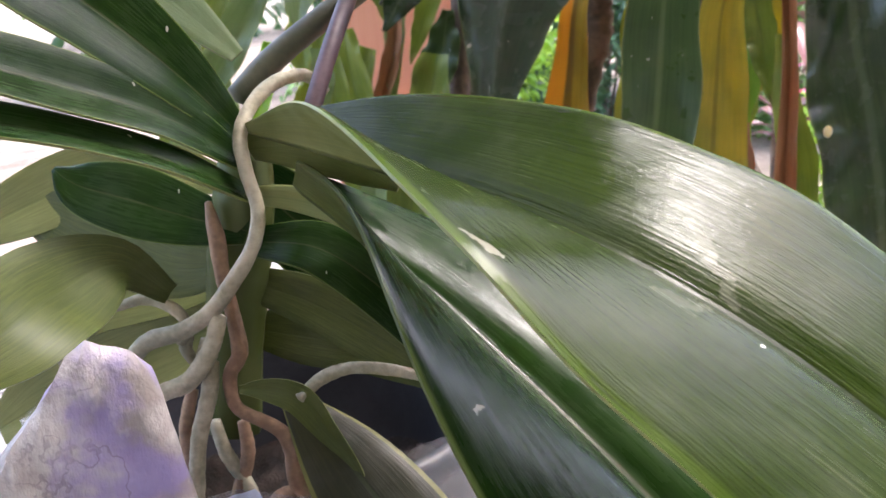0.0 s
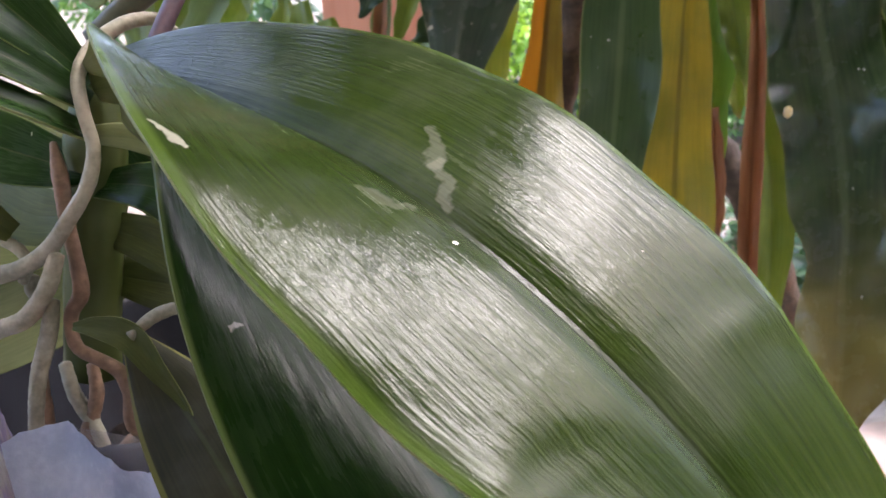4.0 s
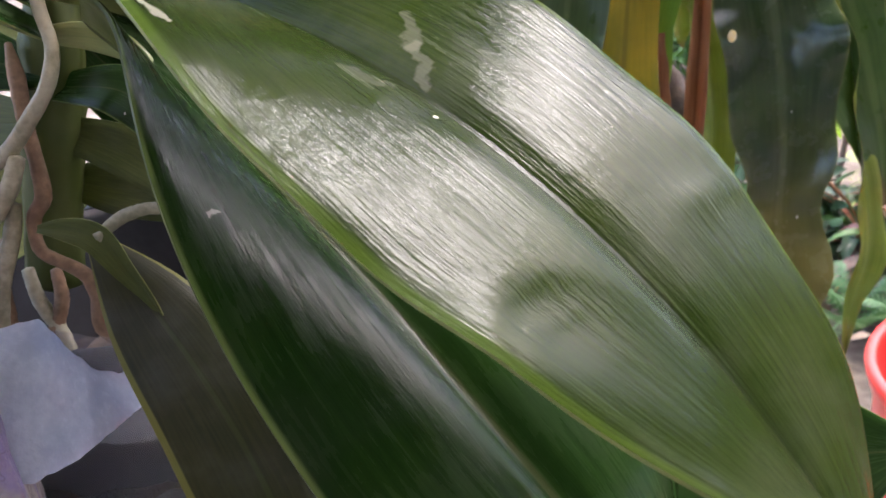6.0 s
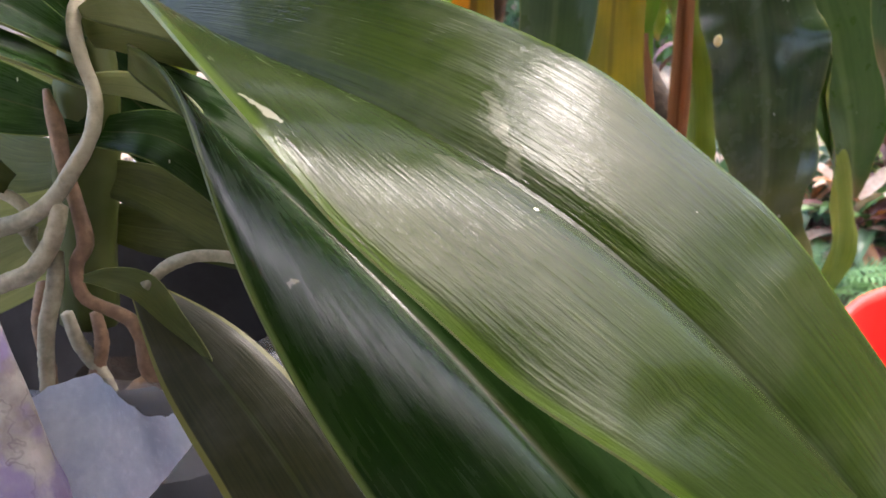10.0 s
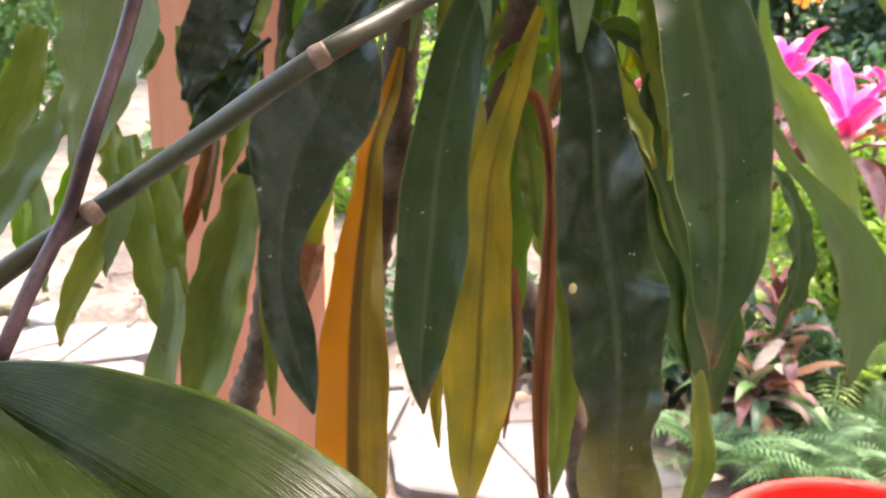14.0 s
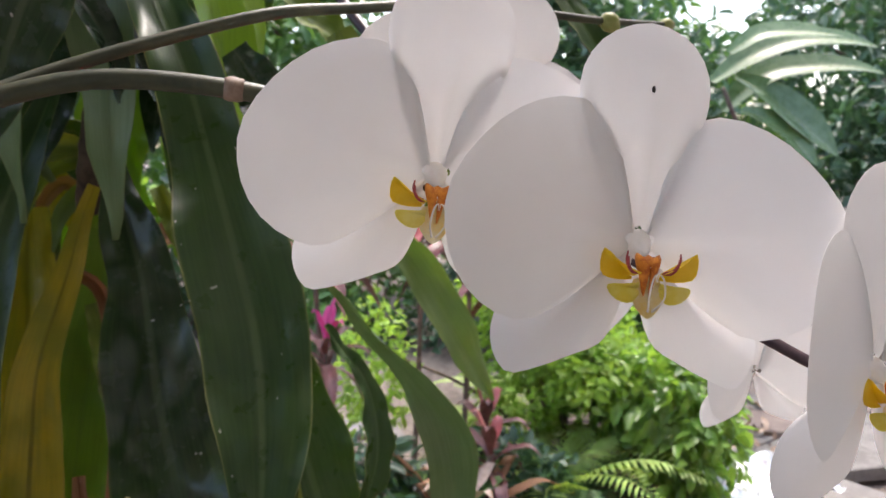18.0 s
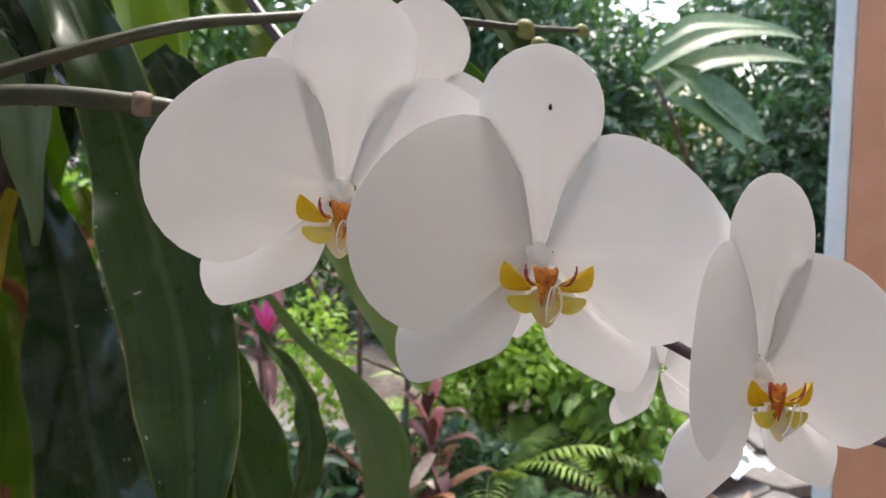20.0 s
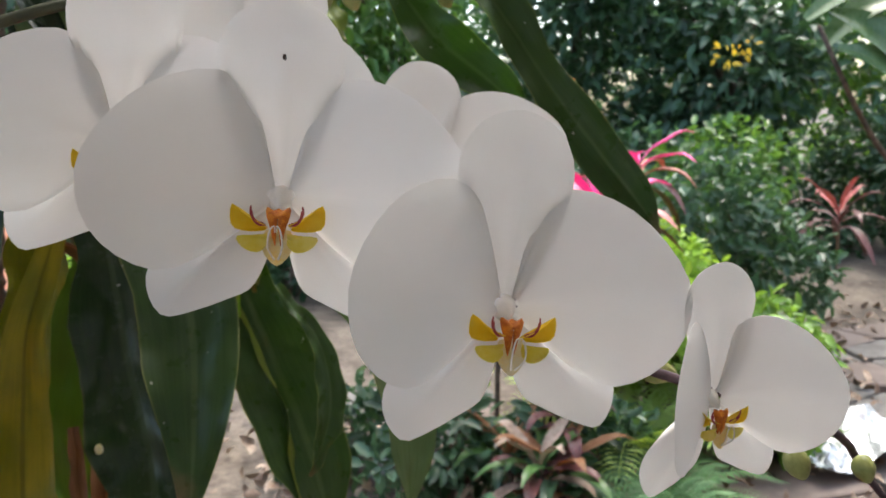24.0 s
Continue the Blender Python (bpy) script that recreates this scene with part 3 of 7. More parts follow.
def paving(x0, x1, y0, y1, step, mat, label):
    """Crazy paving: uneven flat stones with joints, each a piece of its own."""
    base = box("pavement", (x0, y0, -0.3), (0.6, 2.6, -0.03), SOIL)
    tagged(base, label, "pavement", kind="structure")
    nx, ny = int((x1 - x0) / step), int((y1 - y0) / step)
    corner = {}
    for j in range(ny + 1):
        for i in range(nx + 1):
            corner[i, j] = (x0 + (i + 0.5 * (j % 2) * 0.6) * step + rng.uniform(-0.3, 0.3) * step, y0 + j * step + rng.uniform(-0.3, 0.3) * step)
    for j in range(ny):
        for i in range(nx):
            poly = [corner[i, j], corner[i + 1, j], corner[i + 1, j + 1], corner[i, j + 1]]
            cx, cy = sum(p[0] for p in poly) / 4, sum(p[1] for p in poly) / 4
            if not on_path(cx, cy):
                continue
            ring = []
            for a, b in zip(poly, poly[1:] + poly[:1]):
                for s in (0.1, 0.5, 0.9):
                    px, py = a[0] + (b[0] - a[0]) * s, a[1] + (b[1] - a[1]) * s
                    k = 0.965 + rng.uniform(-0.025, 0.02)
                    ring.append((cx + (px - cx) * k, cy + (py - cy) * k))
            top = rng.uniform(0.004, 0.02)
            tilt = rng.uniform(-0.02, 0.02, 2)
            m = len(ring)
            v = [(px, py, -0.04) for px, py in ring] + [(px, py, top - 0.006 + (px - cx) * tilt[0] + (py - cy) * tilt[1]) for px, py in ring]
            v += [(cx + (px - cx) * 0.95, cy + (py - cy) * 0.95, top + (px - cx) * tilt[0] + (py - cy) * tilt[1]) for px, py in ring]
            f = [(k + o, (k + 1) % m + o, (k + 1) % m + m + o, k + m + o) for o in (0, m) for k in range(m)] + [tuple(range(2 * m, 3 * m))]
            obj("paving_stone", v, f, mat if rng.random() < 0.75 else PAVER_PINK, base, smooth=False)



# ---- the orchid in its pot ----
orchid = thing("orchid_plant", (-0.075, 0.312, 0.95), "white moth orchid with glossy leaves, grey roots and arching spikes", "orchid", placed=True)


def dent(u, c):
    """Two soft cross creases and a shallow hollow, as old bruises leave them."""
    u0 = 0.690 + 0.030 * ((c - 0.60) / 0.35) ** 2
    side = math.exp(-(((c - 0.60) / 0.30) ** 2))
    k = np.clip((u - u0) / 0.022, 0, 1)
    a = -0.0017 * side * (k * k * (3 - 2 * k)) * np.clip(1 - (u - u0) / 0.16, 0, 1)
    b = 0.0005 * np.exp(-(((u - u0 - 0.028) / 0.010) ** 2)) * side
    d = 0.0007 * np.exp(-(((u - 0.70) / 0.012) ** 2)) * math.exp(-(((c + 0.7) / 0.25) ** 2))
    e = 0.0009 * np.sin(u * 34 + c * 2) * math.exp(-(((abs(c) - 0.95) / 0.2) ** 2)) * u
    return a + b + d + e


fold_leaf(orchid, [ORCHID_TOP, ORCHID_UNDER], [(-0.0660, 0.2641, 1.1048), (0.0213, 0.1624, 1.1013), (0.0501, 0.1736, 1.0970), (0.1060, 0.1012, 1.0502), (0.1169, 0.0830, 1.0185)], [0.002, 0.0223, 0.0384, 0.0419, 0.0299, 0.0135, 0.0], [49.4, 36.0, 27.7, -6.9], [81.2, 26.9, -18.2, 15.3], [-1.9, 13.0, -1.5], 0.018, extra=dent, n=90, m=36,
          label="broad glossy green leaf with a deep midrib groove and pale scars")
fold_leaf(orchid, [ORCHID_DARK, ORCHID_OLIVE], [(-0.0494, 0.2475, 1.0901), (-0.0009, 0.2268, 1.0557), (0.0501, 0.1720, 1.0259), (0.0804, 0.1055, 1.0017), (0.1129, 0.1296, 0.9515)], [0.0115, 0.0249, 0.039, 0.0438, 0.0344, 0.0181, 0.0], [30.0, 20.4, 8.0, -1.5], [37.3, 18.8, 7.6, -1.4], [27.7, -4.7, -23.0], 0.042, label="dark glossy leaf with a nicked edge")
# the hidden broad leaf under both, and the one with the rolled dry edge
strap(orchid, [ORCHID_DARK, ORCHID_OLIVE], [(-0.0110, 0.2607, 1.0341), (0.0342, 0.2231, 1.0065), (0.0742, 0.1980, 0.9857), (0.1087, 0.1817, 0.9757), (0.1377, 0.1727, 0.9735), (0.1567, 0.1678, 0.9787), (0.1665, 0.1652, 0.9812), (0.1718, 0.1641, 0.9815), (0.1732, 0.1631, 0.9820)], [0.0111, 0.0414, 0.0591, 0.0664, 0.0678, 0.0705, 0.0562, 0.0236, 0.0029], face=(0, -0.8, 0.55),
      cup=0.05, thick=0.002, n=36, m=14)
strap(orchid, [ORCHID_SHADED, ORCHID_SHADED], [(-0.0630, 0.2494, 1.0225), (-0.0378, 0.2276, 1.0027), (-0.0122, 0.2011, 0.9802), (0.0070, 0.1782, 0.9553), (0.0226, 0.1568, 0.9263), (0.0331, 0.1398, 0.9014)], [0.0018, 0.0296, 0.0381, 0.0383, 0.0264, 0.0031], face=(0.3, -0.7, 0.6),
      cup=-0.15, thick=0.002, n=30, m=12, label="olive leaf with a curled dry edge")
# the fan of leaves on the other side
for mats, line_w, face, cup in (
    ((ORCHID_DARK, ORCHID_UNDER), ([(-0.0687, 0.2719, 1.0998), (-0.0825, 0.2647, 1.1200), (-0.1029, 0.2590, 1.1421), (-0.1242, 0.2495, 1.1623), (-0.1423, 0.2438, 1.1776)], [0.0074, 0.0212, 0.0304, 0.0318, 0.0061]), (0.5, -0.75, 0.5), 0.25),
    ((ORCHID_DARK, ORCHID_UNDER), ([(-0.0684, 0.2666, 1.0934), (-0.0861, 0.2540, 1.1105), (-0.1074, 0.2369, 1.1236), (-0.1268, 0.2190, 1.1345), (-0.1420, 0.2050, 1.1408)], [0.0092, 0.0190, 0.0238, 0.0218, 0.0041]), (0.35, -0.6, 0.75), 0.3),
    ((ORCHID_DARK, ORCHID_UNDER), ([(-0.0680, 0.2595, 1.0848), (-0.0851, 0.2450, 1.0993), (-0.1058, 0.2276, 1.1117), (-0.1247, 0.2092, 1.1207), (-0.1394, 0.1948, 1.1261)], [0.0091, 0.0135, 0.0148, 0.0156, 0.0040]), (0.3, -0.45, 0.85), 0.3),
    ((ORCHID_DARK, ORCHID_OLIVE), ([(-0.0689, 0.2624, 1.0716), (-0.0870, 0.2684, 1.0748), (-0.1112, 0.2753, 1.0812), (-0.1324, 0.2820, 1.0867), (-0.1399, 0.2855, 1.0914)], [0.0093, 0.0189, 0.0250, 0.0196, 0.0020]), (0.2, -0.9, 0.4), 0.1),
    ((STRAP_PALE, ORCHID_UNDER), ([(-0.0757, 0.3063, 1.1242), (-0.0907, 0.3154, 1.1363), (-0.1061, 0.3245, 1.1488), (-0.1197, 0.3345, 1.1637)], [0.0061, 0.0144, 0.0189, 0.0043]), (0.3, -0.9, 0.3), 0.1),
    ((ORCHID_OLIVE, ORCHID_OLIVE), ([(-0.0799, 0.2824, 1.0532), (-0.1077, 0.2914, 1.0505), (-0.1344, 0.3039, 1.0579), (-0.1625, 0.3169, 1.0671), (-0.1781, 0.3239, 1.0730)], [0.0101, 0.0230, 0.0259, 0.0223, 0.0023]), (0.1, -0.95, 0.3), 0.1),
    ((ORCHID_OLIVE, ORCHID_UNDER), ([(-0.0943, 0.2512, 1.0556), (-0.1020, 0.2353, 1.0715), (-0.1089, 0.2093, 1.0731), (-0.1108, 0.1880, 1.0728), (-0.1191, 0.1755, 1.0674), (-0.1245, 0.1669, 1.0578)], [0.0073, 0.0152, 0.0289, 0.0305, 0.0211, 0.0026]), (0.35, -0.85, 0.4), 0.2),
    ((ORCHID_OLIVE, ORCHID_OLIVE), ([(-0.0727, 0.2711, 1.0506), (-0.0535, 0.2646, 1.0457), (-0.0342, 0.2569, 1.0375), (-0.0157, 0.2488, 1.0278), (0.0004, 0.2408, 1.0187)], [0.0118, 0.0173, 0.0189, 0.0167, 0.0036]), (-0.1, -0.95, 0.3), 0.1),
    ((ORCHID_DARK, ORCHID_OLIVE), ([(-0.0685, 0.2660, 1.0665), (-0.0465, 0.2578, 1.0659), (-0.0280, 0.2477, 1.0569), (-0.0142, 0.2386, 1.0445), (-0.0046, 0.2285, 1.0296)], [0.0114, 0.0184, 0.0197, 0.0158, 0.0034]), (-0.1, -0.7, 0.7), 0.2),
    ((ORCHID_OLIVE, ORCHID_OLIVE), ([(-0.0761, 0.2752, 1.0318), (-0.0561, 0.2697, 1.0298), (-0.0358, 0.2642, 1.0279), (-0.0163, 0.2578, 1.0234), (0.0004, 0.2497, 1.0139)], [0.0122, 0.0199, 0.0196, 0.0173, 0.0038]), (-0.1, -0.95, 0.3), 0.1),
    ((ORCHID_UNDER, ORCHID_UNDER), ([(-0.0666, 0.2682, 1.0982), (-0.0544, 0.2625, 1.0994), (-0.0392, 0.2561, 1.0980), (-0.0266, 0.2486, 1.0939), (-0.0173, 0.2426, 1.0880)], [0.0092, 0.0171, 0.0197, 0.0144, 0.0017]), (-0.1, -0.95, -0.2), -0.2),
    ((ORCHID_UNDER, ORCHID_UNDER), ([(-0.0638, 0.2595, 1.0846), (-0.0509, 0.2534, 1.0845), (-0.0380, 0.2475, 1.0817), (-0.0292, 0.2405, 1.0761), (-0.0259, 0.2364, 1.0701)], [0.0072, 0.0097, 0.0104, 0.0068, 0.0010]), (-0.1, -0.9, -0.3), 0.15),
):
    strap(orchid, mats, *line_w, face=face, cup=cup, thick=0.002, n=28, m=10)
for line_w in (([(-0.0862, 0.3206, 1.0731), (-0.1125, 0.3227, 1.0810), (-0.1393, 0.3219, 1.0805), (-0.1667, 0.3184, 1.0715), (-0.1941, 0.3141, 1.0605)], [0.0089, 0.0201, 0.0268, 0.0268, 0.0134]), ([(-0.0907, 0.3193, 1.0381), (-0.1185, 0.3178, 1.0354), (-0.1463, 0.3163, 1.0327), (-0.1743, 0.3133, 1.0257), (-0.2026, 0.3089, 1.0143)], [0.0138, 0.0276, 0.0322, 0.0322, 0.0138]), ([(-0.0908, 0.3180, 1.0187), (-0.1146, 0.3150, 1.0113), (-0.1408, 0.3113, 1.0018), (-0.1694, 0.3075, 0.9924), (-0.1935, 0.3030, 0.9806)], [0.0186, 0.0373, 0.0420, 0.0373, 0.0140])):
    strap(orchid, [ORCHID_UNDER, ORCHID_OLIVE], *line_w, face=(0.1, -0.9, 0.4), cup=0.2, thick=0.002, n=20, m=8)
strap(orchid, [ORCHID_DARK, ORCHID_OLIVE], [(-0.0795, 0.3031, 1.0836), (-0.0647, 0.2985, 1.0688), (-0.0447, 0.2931, 1.0517), (-0.0209, 0.2858, 1.0284), (-0.0034, 0.2784, 1.0055)], [0.0189, 0.0314, 0.0356, 0.0293, 0.0126], face=(-0.1, -0.9, 0.4), cup=0.2, thick=0.002, n=20, m=8)
tube("stem", [(-0.0714, 0.2830, 1.1017), (-0.0713, 0.2739, 1.0841), (-0.0755, 0.2723, 1.0607), (-0.0805, 0.2694, 1.0303), (-0.0843, 0.2636, 0.9977)], [0.008, 0.010, 0.011, 0.010, 0.010], ORCHID_OLIVE, orchid,
     "short olive stem of overlapping leaf bases", lump=0.05)

for mat, lump, (line, wide) in (
    (ROOT, 0.05, ([(-0.0428, 0.2870, 1.1118), (-0.0477, 0.2858, 1.1180), (-0.0559, 0.2783, 1.1181), (-0.0630, 0.2690, 1.1129), (-0.0669, 0.2606, 1.1038), (-0.0652, 0.2556, 1.0921), (-0.0623, 0.2522, 1.0818), (-0.0645, 0.2486, 1.0710), (-0.0712, 0.2461, 1.0610), (-0.0804, 0.2445, 1.0506), (-0.0900, 0.2436, 1.0452), (-0.1013, 0.2444, 1.0421), (-0.1093, 0.2436, 1.0340), (-0.1154, 0.2413, 1.0212)], [0.0050, 0.0053, 0.0056, 0.0056, 0.0055, 0.0053, 0.0053, 0.0057, 0.0060, 0.0064, 0.0068, 0.0069, 0.0066, 0.0062])),
    (ROOT, 0.05, ([(-0.0772, 0.2443, 1.0496), (-0.0807, 0.2408, 1.0396), (-0.0879, 0.2377, 1.0307), (-0.0961, 0.2365, 1.0278), (-0.1071, 0.2351, 1.0242)], [0.0061, 0.0068, 0.0072, 0.0068, 0.0061])),
    (ROOT, 0.06, ([(-0.0819, 0.2442, 1.0340), (-0.0834, 0.2407, 1.0237), (-0.0875, 0.2360, 1.0101), (-0.0891, 0.2291, 0.9895)], [0.0058, 0.0066, 0.0062, 0.0055])),
    (ROOT, 0.05, ([(-0.1119, 0.2497, 1.0523), (-0.1026, 0.2506, 1.0543), (-0.0937, 0.2497, 1.0512), (-0.0894, 0.2480, 1.0458), (-0.0916, 0.2459, 1.0398)], [0.0033, 0.0044, 0.0047, 0.0044, 0.0036])),
    (ROOT, 0.05, ([(-0.1161, 0.2301, 1.0571), (-0.1199, 0.2274, 1.0493), (-0.1191, 0.2245, 1.0404), (-0.1162, 0.2218, 1.0322)], [0.0027, 0.0034, 0.0041, 0.0041])),
    (ROOT, 0.06, ([(-0.0126, 0.2354, 1.0288), (-0.0239, 0.2362, 1.0316), (-0.0363, 0.2363, 1.0329), (-0.0453, 0.2353, 1.0304), (-0.0527, 0.2333, 1.0250)], [0.0035, 0.0046, 0.0046, 0.0050, 0.0042])),
    (ROOT, 0.06, ([(-0.0866, 0.2513, 1.0084), (-0.0834, 0.2479, 0.9982), (-0.0763, 0.2442, 0.9868), (-0.0714, 0.2393, 0.9719)], [0.0050, 0.0058, 0.0058, 0.0050])),
    (ROOT_BROWN, 0.08, ([(-0.0770, 0.2513, 1.0078), (-0.0757, 0.2479, 0.9977), (-0.0793, 0.2436, 0.9851), (-0.0793, 0.2381, 0.9687)], [0.0046, 0.0058, 0.0058, 0.0050])),
    (ROOT_BROWN, 0.08, ([(-0.0460, 0.2504, 0.9876), (-0.0542, 0.2486, 0.9825), (-0.0662, 0.2473, 0.9795), (-0.0745, 0.2442, 0.9707)], [0.0059, 0.0067, 0.0067, 0.0059])),
    (ROOT_BROWN, 0.08, ([(-0.0953, 0.2592, 1.0166), (-0.0981, 0.2548, 1.0037), (-0.0963, 0.2485, 0.9850), (-0.1003, 0.2423, 0.9667)], [0.0051, 0.0059, 0.0059, 0.0051])),
    (ROOT_BROWN, 0.08, ([(-0.0545, 0.2567, 0.9909), (-0.0491, 0.2535, 0.9812), (-0.0394, 0.2516, 0.9749), (-0.0364, 0.2465, 0.9596)], [0.0040, 0.0048, 0.0048, 0.0040])),
    (ROOT, 0.05, ([(-0.0913, 0.2514, 1.0403), (-0.0915, 0.2499, 1.0359), (-0.0880, 0.2487, 1.0322), (-0.0854, 0.2511, 1.0391)], [0.0056, 0.0048, 0.0041, 0.0030])),
    (ROOT, 0.05, ([(-0.1243, 0.3440, 1.1452), (-0.1262, 0.3398, 1.1326), (-0.1254, 0.3355, 1.1199)], [0.0031, 0.0031, 0.0027])),
):
    tube("aerial_root", line, [w * 0.43 for w in wide], mat, orchid, lump=lump, n=40)
tube("old_spike", *(lambda l, w: (l, [x * 0.5 for x in w]))([(-0.0808, 0.2626, 1.0823), (-0.0794, 0.2601, 1.0749), (-0.0786, 0.2586, 1.0705), (-0.0773, 0.2548, 1.0590), (-0.0744, 0.2501, 1.0449), (-0.0734, 0.2466, 1.0344), (-0.0767, 0.2447, 1.0290), (-0.0754, 0.2413, 1.0188), (-0.0671, 0.2399, 1.0139), (-0.0609, 0.2387, 1.0101), (-0.0575, 0.2366, 1.0038), (-0.0559, 0.2337, 0.9950), (-0.0510, 0.2322, 0.9903)], [0.0022, 0.0051, 0.0055, 0.0050, 0.0050, 0.0055, 0.0048, 0.0044, 0.0044, 0.0048, 0.0062, 0.0081, 0.0074]), ROOT_BROWN, orchid,
     "dry tan stub of an old flower spike", n=44, lump=0.05)
strap(orchid, [ORCHID_OLIVE, ORCHID_UNDER], [(-0.0711, 0.2341, 1.0286), (-0.0632, 0.2342, 1.0281), (-0.0527, 0.2333, 1.0250), (-0.0444, 0.2302, 1.0152), (-0.0354, 0.2263, 1.0029), (-0.0324, 0.2234, 0.9943)], [0.0025, 0.0078, 0.0106, 0.0081, 0.0035, 0.0011], face=(0.1, -0.9, 0.4), cup=0.35, turn=(10, -20, -40), name="husk",
      label="curled leaf base with a brown dry rim")

# arching spike with its nodes, ending in a dry cut, and the side branch with buds
def spike_line(name, line, radii, mat, label, n=50):
    return tube(name, line, radii, mat, orchid, label, n=n, sides=14, lump=0.012)


main_line = [(-0.0719, 0.2853, 1.1122), (-0.0593, 0.2945, 1.1244), (-0.0161, 0.3139, 1.1535), (0.0199, 0.2824, 1.1790), (0.0678, 0.2488, 1.2129), (0.1007, 0.2720, 1.2304), (0.1506, 0.2800, 1.2585), (0.2002, 0.2815, 1.2789), (0.2365, 0.2793, 1.2885), (0.2789, 0.2683, 1.2863), (0.3058, 0.2607, 1.2806)]
spike = spike_line("flower_spike", main_line, [0.0046, 0.0045, 0.0042, 0.004, 0.0038, 0.0037, 0.0036, 0.0035, 0.0034, 0.0033, 0.0031], SPIKE, "thick grey-green arching flower spike")
branch_line = [(0.1982, 0.2910, 1.2801), (0.2281, 0.2972, 1.2932), (0.2617, 0.3001, 1.3054), (0.3016, 0.3012, 1.3175), (0.3391, 0.3148, 1.3245), (0.4116, 0.3308, 1.3346), (0.4424, 0.3311, 1.3324), (0.4780, 0.3348, 1.3323), (0.5241, 0.3446, 1.3352)]
branch = spike_line("spike_branch", branch_line, [0.0026, 0.0025, 0.0025, 0.0024, 0.0023, 0.0022, 0.002, 0.0018, 0.0015], SPIKE, "thin branch of the spike with small buds")
purple = spike_line("second_spike", [(-0.0462, 0.2654, 1.1053), (-0.0393, 0.2834, 1.1260), (-0.0301, 0.3082, 1.1506), (-0.0164, 0.2933, 1.1790), (-0.0045, 0.3162, 1.2208), (0.05, 0.37, 1.42), (0.15, 0.40, 1.50), (0.26, 0.40, 1.49), (0.3343, 0.3749, 1.3631), (0.3493, 0.3078, 1.3055),
                     (0.3729, 0.2447, 1.2574), (0.4110, 0.2001, 1.2214), (0.4448, 0.1639, 1.1957), (0.4825, 0.1485, 1.1759), (0.5365, 0.1330, 1.1545), (0.5504, 0.1322, 1.1443), (0.5558, 0.1311, 1.1345), (0.5671, 0.1281, 1.1189)],
                    [0.003, 0.0031, 0.0031, 0.003, 0.003, 0.0029, 0.0028, 0.0027, 0.0026, 0.0025, 0.0024, 0.0023, 0.0022, 0.002, 0.0018, 0.0017, 0.0015, 0.0012], SPIKE_PURPLE, "dark purple flower spike", n=90)


def bead(name, at, along, length, radius, mat, parent, label="", ridge=0.0):
    """A bud or husk: a pointed oval along a direction."""
    bm = bmesh.new()
    bmesh.ops.create_uvsphere(bm, u_segments=14, v_segments=10, radius=1)
    q = Vector(along).to_track_quat("Z", "Y").to_matrix()
    for v in bm.verts:
        z = v.co.z
        k = radius * (1 - 0.35 * max(0, z)) * (1 + ridge * math.cos(3 * math.atan2(v.co.y, v.co.x)))
        v.co = q @ Vector((v.co.x * k, v.co.y * k, z * length * 0.5)) + Vector(at)
    return part(name, bm, mat, parent, label)


def sleeve(line, i, r, parent):
    """The husk round a spike's node."""
    a, b, c = (Vector(line[max(i - 1, 0)]), Vector(line[i]), Vector(line[min(i + 1, len(line) - 1)]))
    d = (c - a).normalized()
    tube("node", [b - d * 0.0025, b - d * 0.001, b + d * 0.001, b + d * 0.0035], [r * 1.0, r * 1.13, r * 1.1, r * 1.0], NODE, parent, "pale pinkish husk at a node", n=8, sides=14, lump=0.04)


for i in (1, 2, 4, 6, 9):
    sleeve(main_line, i, 0.0037, spike)
sleeve([(-0.0593, 0.2945, 1.1244), (-0.0226, 0.3110, 1.1491), (-0.0161, 0.3139, 1.1535)], 1, 0.0044, spike)
bead("cut_end", main_line[-1], Vector(main_line[-1]) - Vector(main_line[-2]), 0.006, 0.0034, CUT, spike, "dry dark cut end")
for p, d, l, r in (((0.4291, 0.3256, 1.3229), (0.2, -0.2, -1), 0.012, 0.005), ((0.4792, 0.3340, 1.3312), (0.6, -0.1, -0.5), 0.012, 0.005), ((0.4489, 0.3471, 1.3309), (0.3, -0.1, -1), 0.011, 0.005),
                   ((0.4733, 0.3141, 1.3208), (0.5, -0.1, -1), 0.009, 0.004), ((0.5241, 0.3446, 1.3352), (1, 0, 0.1), 0.01, 0.0035)):
    bead("bud", p, d, l, r, BUD, branch, "small yellow-green flower bud", 0.06)
bead("bud", (0.4107, 0.3060, 1.3207), (0.1, -0.3, -1), 0.013, 0.005, BUD, purple, "yellow-green flower bud", 0.08)
for p, d, l, r in (((0.4870, 0.1521, 1.1743), (0.9, -0.2, -0.3), 0.016, 0.0045), ((0.5331, 0.1369, 1.1384), (0.4, -0.2, -1), 0.013, 0.0045), ((0.5514, 0.1255, 1.1375), (0.1, -0.3, -1), 0.010, 0.004)):
    bead("bud", p, d, l, r, BUD, purple, "green flower bud", 0.08)


